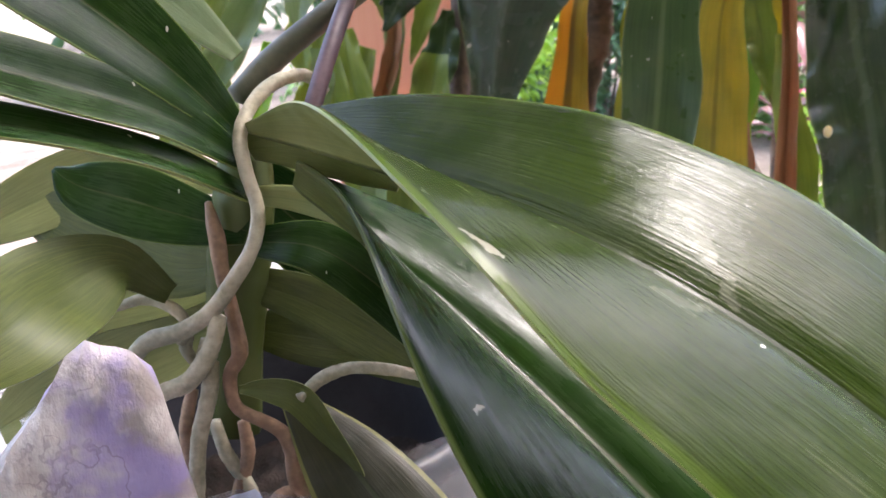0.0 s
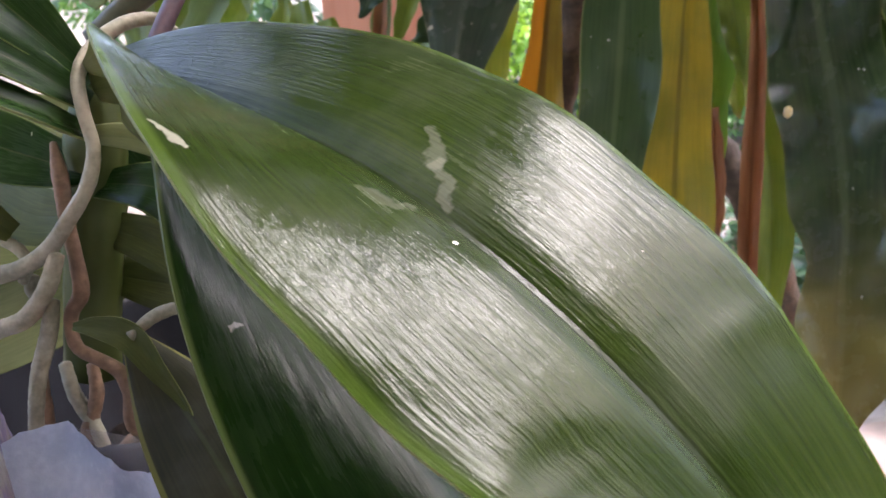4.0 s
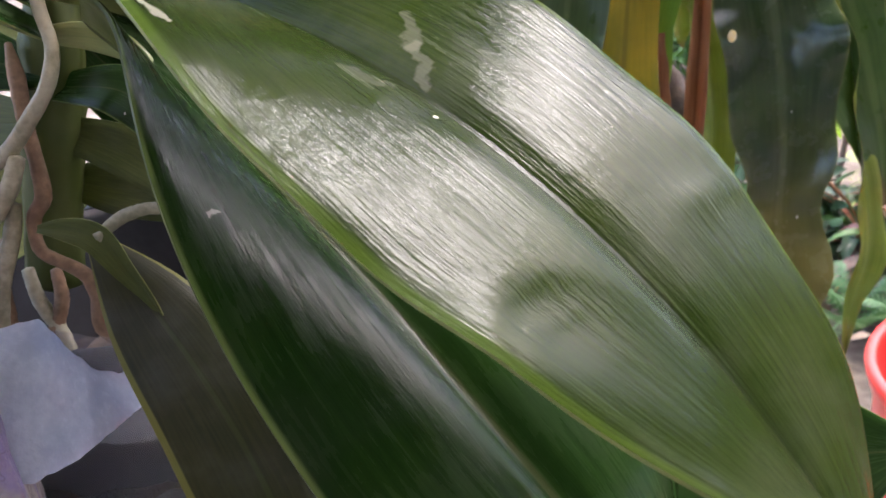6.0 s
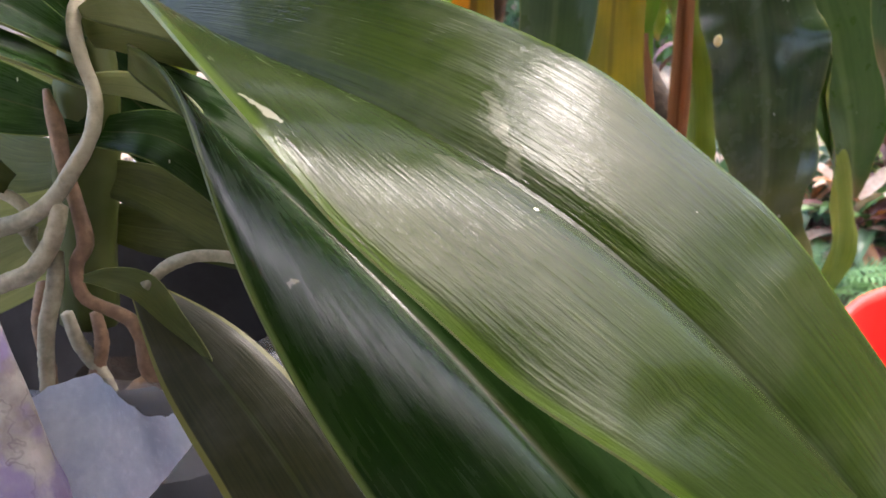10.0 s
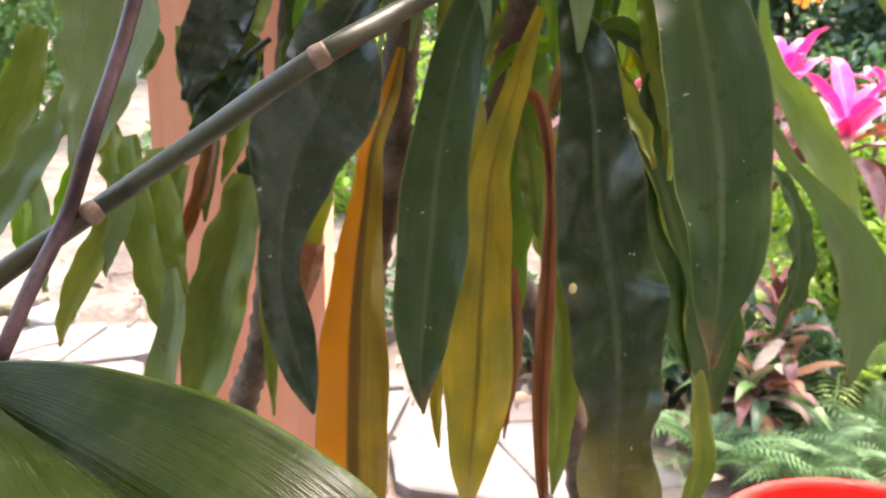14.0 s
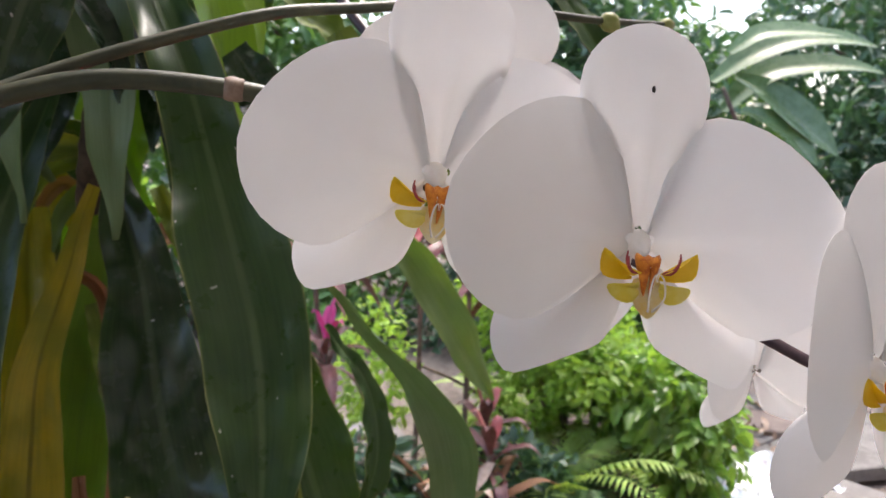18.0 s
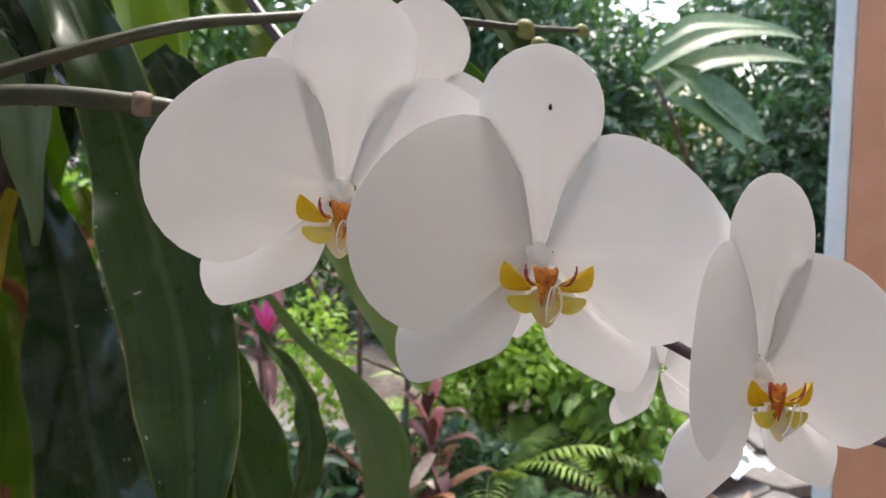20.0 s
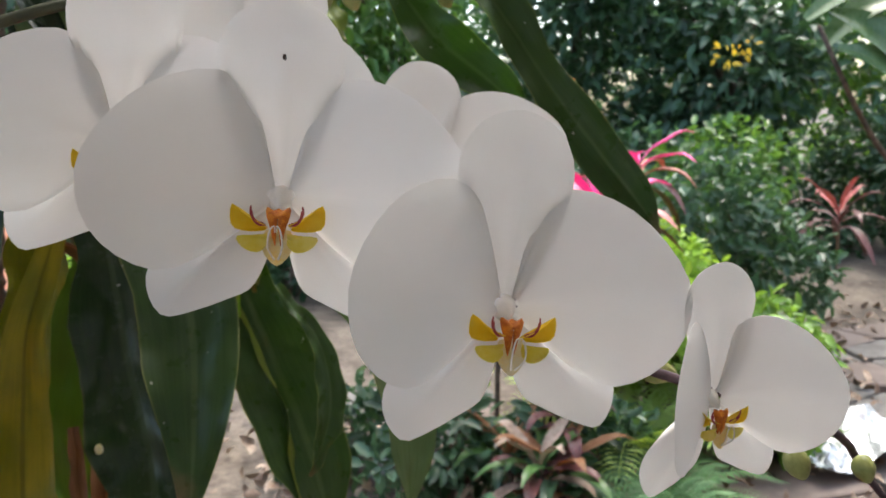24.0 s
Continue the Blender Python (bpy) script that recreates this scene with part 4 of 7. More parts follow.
# ---- flowers ----
# outlines in millimetres from the column: y up the bloom, x to its right
PETAL_LINE = [(1, 1), (6, 8), (8, 20), (10, 32), (21, 37.5), (37, 33.5), (51, 22), (59.5, 7), (59, -6), (54, -16), (45, -23), (34, -25.5), (20, -18), (8, -8), (1, -2)]
DORSAL_LINE = [(-3.5, 1), (-9.5, 13), (-15.5, 26), (-19.5, 38), (-19, 48), (-12.5, 57), (0.5, 61.5), (12.5, 57), (19, 48), (19.5, 38), (15.5, 26), (9.5, 13), (3.5, 1)]
SEPAL_LINE = [(1.5, -1), (14, -6), (28, -12), (37, -18), (41, -26), (40, -34), (35.5, -39.5), (26, -37.5), (16, -33.5), (9, -30), (5, -23), (1, -6)]
LOBE_LINE = [(3.4, -9.65), (5.95, -8.63), (10.2, -6.25), (13.6, -3.36), (14.45, -6.67), (13.6, -10.5), (8.5, -11.69), (4.25, -11.35)]
WING_LINE = [(2.98, -12.2), (6.8, -12.71), (12.32, -13.39), (11.47, -15.6), (8.5, -17.64), (5.1, -17.81), (2.98, -15.6)]
MID_LINE = [(-3.82, -11.26), (-5.1, -15.09), (-3.82, -18.59), (-1.7, -21.14), (0.0, -22.1), (1.7, -21.14), (3.82, -18.59), (5.1, -15.09), (3.82, -11.26)]
CALLUS_LINE = [(-0.85, -16.45), (-2.21, -10.5), (-3.4, -7.1), (-3.65, -4.21), (-1.7, -5.4), (0.0, -4.55), (1.7, -5.4), (3.65, -4.21), (3.4, -7.1), (2.21, -10.5), (0.85, -16.45)]


def blade(name, parent, line, mat, m, root, shape, label="", flip=False, rows=12, cols=30, thick=0.0003, bend=0.0):
    """A tepal spread fan-wise from its root to an outline; shape(u, c) gives its height in millimetres, bend how far its outer end curls forward."""
    b = smooth_line([(x, y, 0) for x, y in line], cols)[:, :2]
    if flip:
        b = b * [-1, 1]
        root = (-root[0], root[1])
    u = np.linspace(0.03, 1, rows + 1) ** 0.85
    c = np.linspace(-1, 1, cols + 1)
    g = np.zeros((rows + 1, cols + 1, 3))
    for i in range(rows + 1):
        g[i, :, :2] = np.asarray(root) + (b - root) * u[i]
        g[i, :, 2] = shape(u[i], c) + bend * (np.abs(g[i, :, 0]) / 59) ** 1.7
    a = np.array(m)
    g = (g * 0.001) @ a[:3, :3].T + a[:3, 3]
    return sheet(name, g, [mat], thick, parent, label, flip=not flip, rim=0.2)


def turned(m, spin=0.0, fold=0.0, tilt=0.0):
    return m @ Matrix.Rotation(radians(spin), 4, "Z") @ Matrix.Rotation(radians(fold), 4, "Y") @ Matrix.Rotation(radians(tilt), 4, "X")


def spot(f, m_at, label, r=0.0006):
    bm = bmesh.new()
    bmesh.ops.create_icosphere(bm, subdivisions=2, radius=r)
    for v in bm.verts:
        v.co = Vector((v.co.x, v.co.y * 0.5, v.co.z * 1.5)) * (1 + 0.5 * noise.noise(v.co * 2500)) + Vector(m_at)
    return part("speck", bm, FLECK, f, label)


def flower(centre, face, roll, size, label, folded=0.0, lip=True, seed=0, hood=0.0, mark=None, left=0.0):
    """A moth orchid bloom: five white tepals round a lip with yellow side lobes. Its z looks along face, y is up."""
    r = np.random.default_rng(300 + seed)
    z = Vector(face).normalized()
    x = Vector((0, 0, 1)).cross(z).normalized()
    y = z.cross(x)
    m = Matrix((x, y, z)).transposed().to_4x4()
    m = Matrix.Translation(centre) @ m @ Matrix.Rotation(radians(roll), 4, "Z") @ Matrix.Scale(size, 4)
    f = new("flower")
    under(f, orchid, label)
    p = f
    k = folded

    def wavy(dome, back, low, ridge, amp):
        a, b = r.uniform(0, 6, 2)
        q = r.uniform(0.8, 1.2)

        def shape(u, c):
            return low + dome * q * math.sin(math.pi * 0.85 * u) * (1 - 0.9 * c * c) - back * u * u + ridge * np.exp(-((c / 0.07) ** 2)) * math.sin(math.pi * u) \
                + amp * u**3 * (np.sin(7 * c + a) + 0.6 * np.sin(15 * c + b))
        return shape

    def dorsal(u, c):
        return wavy(1.0, 0.6, -0.8, 0.9, 0.4)(u, c) + hood * 14 * max(0.0, u - 0.5) ** 2

    blade("dorsal_sepal", p, DORSAL_LINE, PETAL, turned(m, r.uniform(-2, 2), tilt=4), (0, 1), dorsal)
    for s in (False, True):
        h = 1 if s else -1
        blade("lateral_sepal", p, SEPAL_LINE, PETAL, turned(m, r.uniform(-3, 3) + (left if s else 0), 8 * k * h), (1, -2), wavy(1.2, 1.6, -1.0, 0.9, 0.5), flip=s)
        blade("petal", p, PETAL_LINE, PETAL, turned(m, r.uniform(-2, 2) + (14 * k if s else 0), (4 + 50 * k + (left if s else 0)) * h), (1.5, 0), wavy(1.7, 1.8, 0.3, 0.5, 0.4), flip=s, bend=9.5)
    if not lip:
        return f

    def local(*q):
        return m @ (Vector(q) * 0.001)

    cap = bead("column", (0, 0, 0), (0, 0, 1), 2, 1, LIP_WHITE, p, "white rounded column")
    for v in cap.data.vertices:
        c = v.co
        wide = 3.3 - 0.7 * max(0, c.z) - 3.2 * min(0, c.z)
        v.co = local(c.x * wide, c.y * wide * 1.05 - 1.2 - 2.6 * max(0, c.z), c.z * 4.4 + 1.4)
    cap.data.update()
    for s in (False, True):
        h = -1 if s else 1
        blade("side_lobe", p, LOBE_LINE, LIP_YELLOW, m, (3.4, -10.5), lambda u, c: 4.5 + 4 * u - 2.5 * u * c, "yellow side lobe of the lip", s, 8, 14)
        blade("lip_wing", p, WING_LINE, LIP_WING, m, (3, -13.9), lambda u, c: 7.5 + 2.5 * u - 1.5 * u * u, "yellow wing of the lip", s, 8, 14)
        for q in (0.0, 1.5):
            tube("lip_stripe", [local(h * (3.6 + q * 0.4), -9.6 + q * 0.2, 8.8), local(h * (5.6 + q * 0.5), -9.4 + q * 0.5, 9.6), local(h * (7.2 + q * 0.4), -7.6 + q, 10.4), local(h * (7.4 + q * 0.2), -5.4 + q, 10.8)],
                 [0.0004 * size, 0.0005 * size, 0.0004 * size, 0.0002 * size], LIP_STRIPE, p, "dark red stripe", n=10, sides=6)
        tube("tendril", [local(h * 0.6, -20, 9.5), local(h * 1.6, -18, 12), local(h * 2.2, -16, 13.5), local(h * 1.4, -11, 14), local(h * 0.4, -10, 13.6), local(h * 0.2, -12, 13)],
             [0.0004 * size, 0.0003 * size, 0.0003 * size, 0.0003 * size, 0.0002 * size, 0.0001 * size], LIP_WHITE, p, "pale curled tendril", n=18, sides=6)
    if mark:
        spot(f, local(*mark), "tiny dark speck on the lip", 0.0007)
    if seed == 2:
        spot(f, local(0.4, 42.4, 4.2), "small dark speck with a tan edge")
    blade("mid_lobe", p, MID_LINE, LIP_CREAM, m, (0, -10.5), lambda u, c: 5.0 + 3.0 * u - 1.6 * u * c * c, "pale yellow middle lobe of the lip", False, 9, 18)
    blade("callus", p, CALLUS_LINE, LIP_RED, m, (0, -8), lambda u, c: 8.6 - 2.2 * u * u, "orange-red forked callus", False, 7, 20, 0.0012)
    return f


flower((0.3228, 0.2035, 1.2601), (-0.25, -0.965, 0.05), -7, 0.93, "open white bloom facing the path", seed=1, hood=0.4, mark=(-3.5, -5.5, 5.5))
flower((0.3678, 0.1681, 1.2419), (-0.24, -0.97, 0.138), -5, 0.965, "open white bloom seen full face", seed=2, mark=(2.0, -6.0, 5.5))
flower((0.4273, 0.1389, 1.2070), (0.0, -0.98, 0.15), -9, 0.94, "open white bloom turned a little aside", 0.05, seed=3, hood=0.5, left=9)
flower((0.4900, 0.1256, 1.1728), (0.08, -0.97, 0.02), -6, 0.69, "smaller half-open white bloom", 0.3, seed=4, left=9)
flower((0.3710, 0.2695, 1.2770), (-0.12, -0.98, 0.1), -25, 0.93, "white bloom half hidden behind the others", 0.0, False, seed=5)
flower((0.4641, 0.2909, 1.2322), (-0.05, -0.98, 0.15), 18, 0.98, "white bloom half hidden behind the others", 0.0, False, seed=6)
flower((0.4666, 0.2191, 1.1828), (-0.2, -0.95, 0.0), 0, 0.55, "small white bloom behind the others", 0.3, False, seed=7)

# ---- pot, film, stone ----
def pot(name, centre, r_top, r_bot, height, wall_t, mat, label, category, rim=0.006, sides=56):
    """A round, tapered, hollow pot with a turned rim."""
    x, y, z0 = centre
    prof = [(r_bot * 0.9, 0), (r_bot, 0.004), (r_top - rim * 0.6, height - rim * 3), (r_top, height - rim * 3 + 0.001), (r_top + rim * 0.5, height - rim), (r_top + rim * 0.3, height),
            (r_top - wall_t, height), (r_top - wall_t - 0.002, height - rim), (r_bot - wall_t, wall_t * 2), (0.001, wall_t * 2)]
    verts, faces = [], []
    for k in range(sides):
        a = 2 * math.pi * k / sides
        for r, z in prof:
            verts.append((x + r * math.cos(a), y + r * math.sin(a), z0 + z))
    m = len(prof)
    for k in range(sides):
        b = (k + 1) % sides
        for i in range(m - 1):
            faces.append((k * m + i, b * m + i, b * m + i + 1, k * m + i + 1))
    faces.append(tuple(k * m for k in reversed(range(sides))))
    ob = obj(name, verts, faces, mat)
    ring = []
    for k in range(sides):
        a = 2 * math.pi * k / sides
        for r, z in ((r_top + rim * 0.55, height - rim * 1.4), (r_top + rim * 0.75, height - rim * 0.7), (r_top + rim * 0.5, height + 0.001), (r_top - wall_t * 0.5, height + 0.001)):
            ring.append((x + r * math.cos(a), y + r * math.sin(a), z0 + z))
    obj("rim", ring, [(k * 4 + i, (k + 1) % sides * 4 + i, (k + 1) % sides * 4 + i + 1, k * 4 + i + 1) for k in range(sides) for i in range(3)], mat, ob)
    return tagged(ob, label, category)


pot("flower_pot", (-0.075, 0.328, 0.823), 0.088, 0.068, 0.158, 0.003, BLACK_POT, "black plastic pot filled with bark and roots", "flower pot")
bm = bmesh.new()
bmesh.ops.create_grid(bm, x_segments=40, y_segments=40, size=0.083)
for v in bm.verts:
    r = math.hypot(v.co.x, v.co.y)
    if r > 0.083:
        v.co.x *= 0.083 / r
        v.co.y *= 0.083 / r
    v.co.z = 0.012 * noise.noise(v.co * 60)
    v.co += Vector((-0.075, 0.328, 0.912))
mix = part("potting_mix", bm, MEDIUM, None)
tagged(mix, "dark chunky bark mix in the pot", "potting mix", kind="stuff")


def film_bag():
    """Thin clear film folded open round the pot, with creases."""
    n, rows = 72, 12
    v, f = [], []
    for j in range(rows + 1):
        s = j / rows
        for k in range(n):
            a = 2 * math.pi * k / n
            r = 0.092 + 0.010 * s**2 + 0.006 * noise.noise(Vector((math.cos(a) * 3, math.sin(a) * 3, s * 2))) * (0.4 + s)
            top = 0.02 * noise.noise(Vector((math.cos(a) * 2, math.sin(a) * 2, 5)))
            v.append((-0.075 + r * math.cos(a), 0.328 + r * math.sin(a), 0.826 + (0.172 + top) * s))
    for j in range(rows):
        for k in range(n):
            b = (k + 1) % n
            f.append((j * n + k, j * n + b, (j + 1) * n + b, (j + 1) * n + k))
    ob = obj("plastic_bag", v[:n * 10], [q for q in f if max(q) < n * 10], BAG)
    low = n * 9
    obj("folded_rim", [Vector(q) * 1.0 for q in v[low:]], [tuple(k - low for k in q) for q in f if min(q) >= low], BAG_FOLD, ob, "cloudy folded rim of the film")
    rim = smooth_line([(-0.0814, 0.1989, 1.0080), (-0.0635, 0.2067, 1.0103), (-0.0592, 0.2119, 0.9979), (-0.0541, 0.2199, 0.9846), (-0.0487, 0.2351, 0.9775), (-0.0411, 0.2506, 0.9763)], 40)
    hem = smooth_line([(-0.0701, 0.1769, 0.9749), (-0.0622, 0.1801, 0.9731), (-0.0549, 0.1901, 0.9717), (-0.0494, 0.2050, 0.9714), (-0.0459, 0.2206, 0.9699), (-0.0397, 0.2439, 0.9711)], 40)
    rows = []
    for j in range(13):
        k = j / 12
        fold = np.array([[0, -0.004 * math.sin(math.pi * k) + 0.0022 * noise.noise(Vector((i * 0.22, k * 3, 1))), 0.0012 * noise.noise(Vector((i * 0.5, k, 4)))] for i in range(41)])
        rows.append(rim * (1 - k) + hem * k + fold)
    sheet("turned_flap", np.stack(rows, 0), [BAG_FLAP], 0.0003, ob, "cloudy white flap of film turned over the rim")
    return tagged(ob, "clear plastic film bag folded open around the pot", "plastic bag")


film_bag()


def stone(name, at, size, label, seed, point=0.6, mat=STONE, lean=0.0):
    bm = bmesh.new()
    bmesh.ops.create_icosphere(bm, subdivisions=4, radius=1)
    for v in bm.verts:
        d = v.co.normalized()
        k = 1 + 0.12 * noise.noise(d * 1.6 + Vector((seed, 0, 0))) + 0.05 * noise.noise(d * 5 + Vector((seed, 3, 0)))
        top = max(0.0, d.z)
        c = d * k
        squeeze = 1 - point * top**1.2
        v.co = Vector((c.x * size[0] * squeeze + lean * top, c.y * size[1] * squeeze, c.z * size[2])) + Vector(at)
    me = part(name, bm, mat, None)
    return tagged(me, label, "stone")


def broken_stone(name, apex, planes, label, seed):
    """A rock broken along flat faces: a ball cut back to planes, given as normals and distances from the middle, then roughened."""
    bm = bmesh.new()
    bmesh.ops.create_icosphere(bm, subdivisions=6, radius=1)
    cuts = [(Vector(n).normalized(), h) for n, h in planes]
    for v in bm.verts:
        d = v.co.normalized()
        k = min(h / d.dot(n) for n, h in cuts if d.dot(n) > 1e-3)
        q = d * k
        q += d * (0.0022 * noise.noise(q * 45 + Vector((seed, 0, 0))) + 0.0011 * noise.noise(q * 140 + Vector((0, seed, 0))))
        v.co = q + Vector(apex) - Vector((0, 0, 0.12))
    return tagged(part(name, bm, STONE, None), label, "stone")


broken_stone("stone", (-0.0874, 0.1833, 1.0704), [((0.12, -0.97, 0.20), 0.026), ((0.62, -0.78, 0.05), 0.026), ((0, 0.85, 0.52), 0.062), ((-0.79, -0.1, 0.61), 0.078), ((0.88, 0.35, 0.38), 0.050), ((0.5, -0.05, 0.86), 0.1045), ((-0.1, -0.2, 1), 0.1190),
                                      ((-1, 0, 0), 0.065), ((1, 0.6, 0.1), 0.020), ((0, 0, -1), 0.118)], "pointed white stone veined with lilac, leaning on the pot", 3.0)

pot("bin", (0.684, 0.68, -0.04), 0.2, 0.14, 0.696, 0.004, RED_PLASTIC, "tall bright red plastic bin under the hanging leaves", "bin", rim=0.009)

# ---- the strap-leaved shrub hanging over the ledge ----
shrub = thing("strap_leaf_shrub", (0.15, 0.9, 0), "tall shrub with long drooping strap leaves, green, yellow and browned", "shrub", placed=True)
tube("trunk", [(0.09, 0.92, -0.05), (0.10, 0.90, 0.5), (0.118, 0.875, 0.95), (0.1466, 0.8687, 1.0869), (0.1454, 0.8659, 1.1166), (0.1609, 0.8853, 1.2680), (0.2, 0.9, 1.6), (0.26, 0.92, 1.95)], [0.022, 0.02, 0.019, 0.019, 0.019, 0.018, 0.015, 0.008], BARK, shrub, "ringed brown trunk", n=150, lump=0.05, rings=0.14)
tube("trunk", [(-0.03, 1.05, -0.05), (-0.0327, 0.9323, 0.7720), (-0.0110, 0.9469, 0.8391), (0.02, 1.0, 1.1), (0.06, 0.98, 1.5)], [0.02, 0.018, 0.017, 0.014, 0.01], BARK, shrub, "ringed brown trunk", n=110, lump=0.05, rings=0.14)
tube("trunk", [(0.40, 0.72, -0.05), (0.36, 0.74, 0.6), (0.32, 0.78, 0.86), (0.2481, 0.8558, 1.0299), (0.2600, 0.8656, 1.1588), (0.2604, 0.7811, 1.2510), (0.28, 0.74, 1.42)], [0.02, 0.018, 0.017, 0.016, 0.015, 0.013, 0.009], BARK, shrub, "ringed tan trunk", n=130, lump=0.05, rings=0.12)
drop_rng = np.random.default_rng(12)


def drop(mats, line, widths, **more):
    """A drooping leaf of the shrub, its edges waving a little by chance."""
    q = dict(wave=float(drop_rng.uniform(0.004, 0.008)), waves=float(drop_rng.uniform(2.5, 6)), scallop=float(drop_rng.uniform(0.03, 0.08)), phase=float(drop_rng.uniform(0, 6)), cup=float(drop_rng.uniform(0.2, 0.45)),
             turn=tuple(float(x) for x in drop_rng.uniform(-16, 16, 4)), n=36, m=10)
    q.update(more)
    q["wave"] = min(q["wave"], 0.10 * max(widths))
    q["ripple"] = 0.22
    strap(shrub, mats, line, widths, **q)


D, B, G, O, Y, L, Q, R, S = STRAP_DARK, STRAP_BLUE, STRAP_GREEN, STRAP_OLIVE, STRAP_YELLOW, STRAP_LIME, STRAP_PALE, STRAP_BROWN, STRAP_ORANGE
drop([G, G], [(0.2812, 0.6507, 1.4500), (0.2929, 0.5951, 1.3772), (0.3075, 0.5621, 1.3221), (0.3184, 0.5465, 1.2703), (0.3275, 0.5319, 1.2232), (0.3411, 0.5172, 1.1465), (0.3408, 0.5028, 1.1057), (0.3364, 0.4870, 1.0658), (0.3323, 0.4786, 1.0342), (0.3289, 0.4733, 1.0137), (0.3271, 0.4702, 1.0018)], [0.0134, 0.0335, 0.0405, 0.0474, 0.0542, 0.0695, 0.0723, 0.0655, 0.0462, 0.0231, 0.0023], wave=0.005, waves=4, scallop=0.03, cup=0.3, turn=(8, -4, 4), n=50)
drop([STRAP_AGED, STRAP_AGED], [(0.2637, 0.6741, 1.2872), (0.2709, 0.6557, 1.2456), (0.2774, 0.6434, 1.2094), (0.2852, 0.6296, 1.1646), (0.2909, 0.6180, 1.0882), (0.2991, 0.6023, 1.0348), (0.3023, 0.5824, 0.9830), (0.3029, 0.5713, 0.9431), (0.3003, 0.5605, 0.9033), (0.2970, 0.5465, 0.8704), (0.2920, 0.5292, 0.8249), (0.2891, 0.5198, 0.7900)], [0.0114, 0.0233, 0.0426, 0.0561, 0.0741, 0.0815, 0.0818, 0.0735, 0.0542, 0.0684, 0.0498, 0.0036], wave=0.008, waves=6, scallop=0.06, cup=0.35, turn=(5, -6, 6), n=60)
drop([Y, Y], [(0.2577, 0.7007, 1.2415), (0.2471, 0.6997, 1.2142), (0.2359, 0.6920, 1.1754), (0.2114, 0.6675, 1.1043), (0.2057, 0.6551, 1.0573), (0.2009, 0.6413, 1.0057), (0.1969, 0.6261, 0.9494), (0.1922, 0.6090, 0.9047), (0.1866, 0.5934, 0.8652), (0.1836, 0.5837, 0.8291)], [0.0099, 0.0158, 0.0255, 0.0331, 0.0428, 0.0545, 0.0603, 0.0541, 0.0345, 0.0024], wave=0.003, cup=0.25, turn=(10, 0, -8), n=40)
drop([G, D], [(0.2345, 0.7299, 1.3269), (0.2155, 0.7069, 1.2764), (0.1958, 0.6957, 1.2329), (0.1815, 0.6876, 1.1854), (0.1640, 0.6550, 1.1160), (0.1573, 0.6393, 1.0567), (0.1517, 0.6272, 1.0111), (0.1472, 0.6163, 0.9700), (0.1456, 0.6076, 0.9381), (0.1480, 0.6006, 0.9135)], [0.0100, 0.0243, 0.0403, 0.0457, 0.0530, 0.0587, 0.0596, 0.0520, 0.0284, 0.0024], wave=0.004, cup=0.3, turn=(-14, 0, 10), n=40)
drop([S, S], [(0.1503, 0.8403, 1.2029), (0.1408, 0.8372, 1.1632), (0.1174, 0.7934, 1.1078), (0.1109, 0.7806, 1.0591), (0.1011, 0.7606, 0.9834), (0.0958, 0.7402, 0.9076), (0.0933, 0.7194, 0.8319), (0.0925, 0.6896, 0.7618), (0.0946, 0.6716, 0.6977)], [0.0091, 0.0193, 0.0247, 0.0370, 0.0561, 0.0684, 0.0707, 0.0554, 0.0044], wave=0.002, cup=0.12, turn=(0, 0), n=36)
drop([B, B], [(0.1924, 0.7655, 1.3474), (0.1572, 0.7474, 1.2994), (0.1237, 0.7418, 1.2685), (0.0901, 0.7343, 1.2238), (0.0749, 0.7013, 1.1732), (0.0483, 0.6898, 1.1214), (0.0368, 0.6793, 1.0791), (0.0311, 0.6669, 1.0321), (0.0328, 0.6563, 0.9946), (0.0423, 0.6449, 0.9572), (0.0509, 0.6362, 0.9292), (0.0577, 0.6287, 0.9049)], [0.0103, 0.0300, 0.0395, 0.0409, 0.0778, 0.0973, 0.0730, 0.0448, 0.0370, 0.0409, 0.0302, 0.0024], wave=0.003, cup=0.3, turn=(-30, -10, 15, 25, 10), n=44)
drop([Y, Y], [(0.1663, 0.6724, 0.9541), (0.1654, 0.6588, 0.9046), (0.1664, 0.6505, 0.8749), (0.1676, 0.6455, 0.8576)], [0.0134, 0.0134, 0.0092, 0.0021])
drop([L, L], [(0.2791, 0.8393, 1.2232), (0.2723, 0.8261, 1.1727), (0.2668, 0.8127, 1.1223), (0.2619, 0.8007, 1.0774), (0.2585, 0.7941, 1.0522)], [0.0232, 0.0337, 0.0360, 0.0256, 0.0023])
drop([R, R], [(0.2346, 0.7059, 1.1761), (0.2567, 0.7002, 1.1643), (0.2670, 0.6884, 1.1258), (0.2679, 0.6736, 1.0728), (0.2638, 0.6567, 1.0101), (0.2575, 0.6386, 0.9426), (0.2545, 0.6229, 0.8847), (0.2556, 0.6094, 0.8366), (0.2564, 0.5993, 0.8004)], [0.0090, 0.0130, 0.0120, 0.0130, 0.0170, 0.0180, 0.0150, 0.0120, 0.0030], wave=0.004, cup=0.9)
drop([O, O], [(0.2766, 0.7165, 1.0804), (0.2795, 0.6979, 1.0144), (0.2856, 0.6789, 0.9484), (0.2834, 0.6622, 0.8874), (0.2795, 0.6514, 0.8467), (0.2740, 0.6407, 0.8060)], [0.0126, 0.0274, 0.0348, 0.0316, 0.0232, 0.0026], wave=0.003)
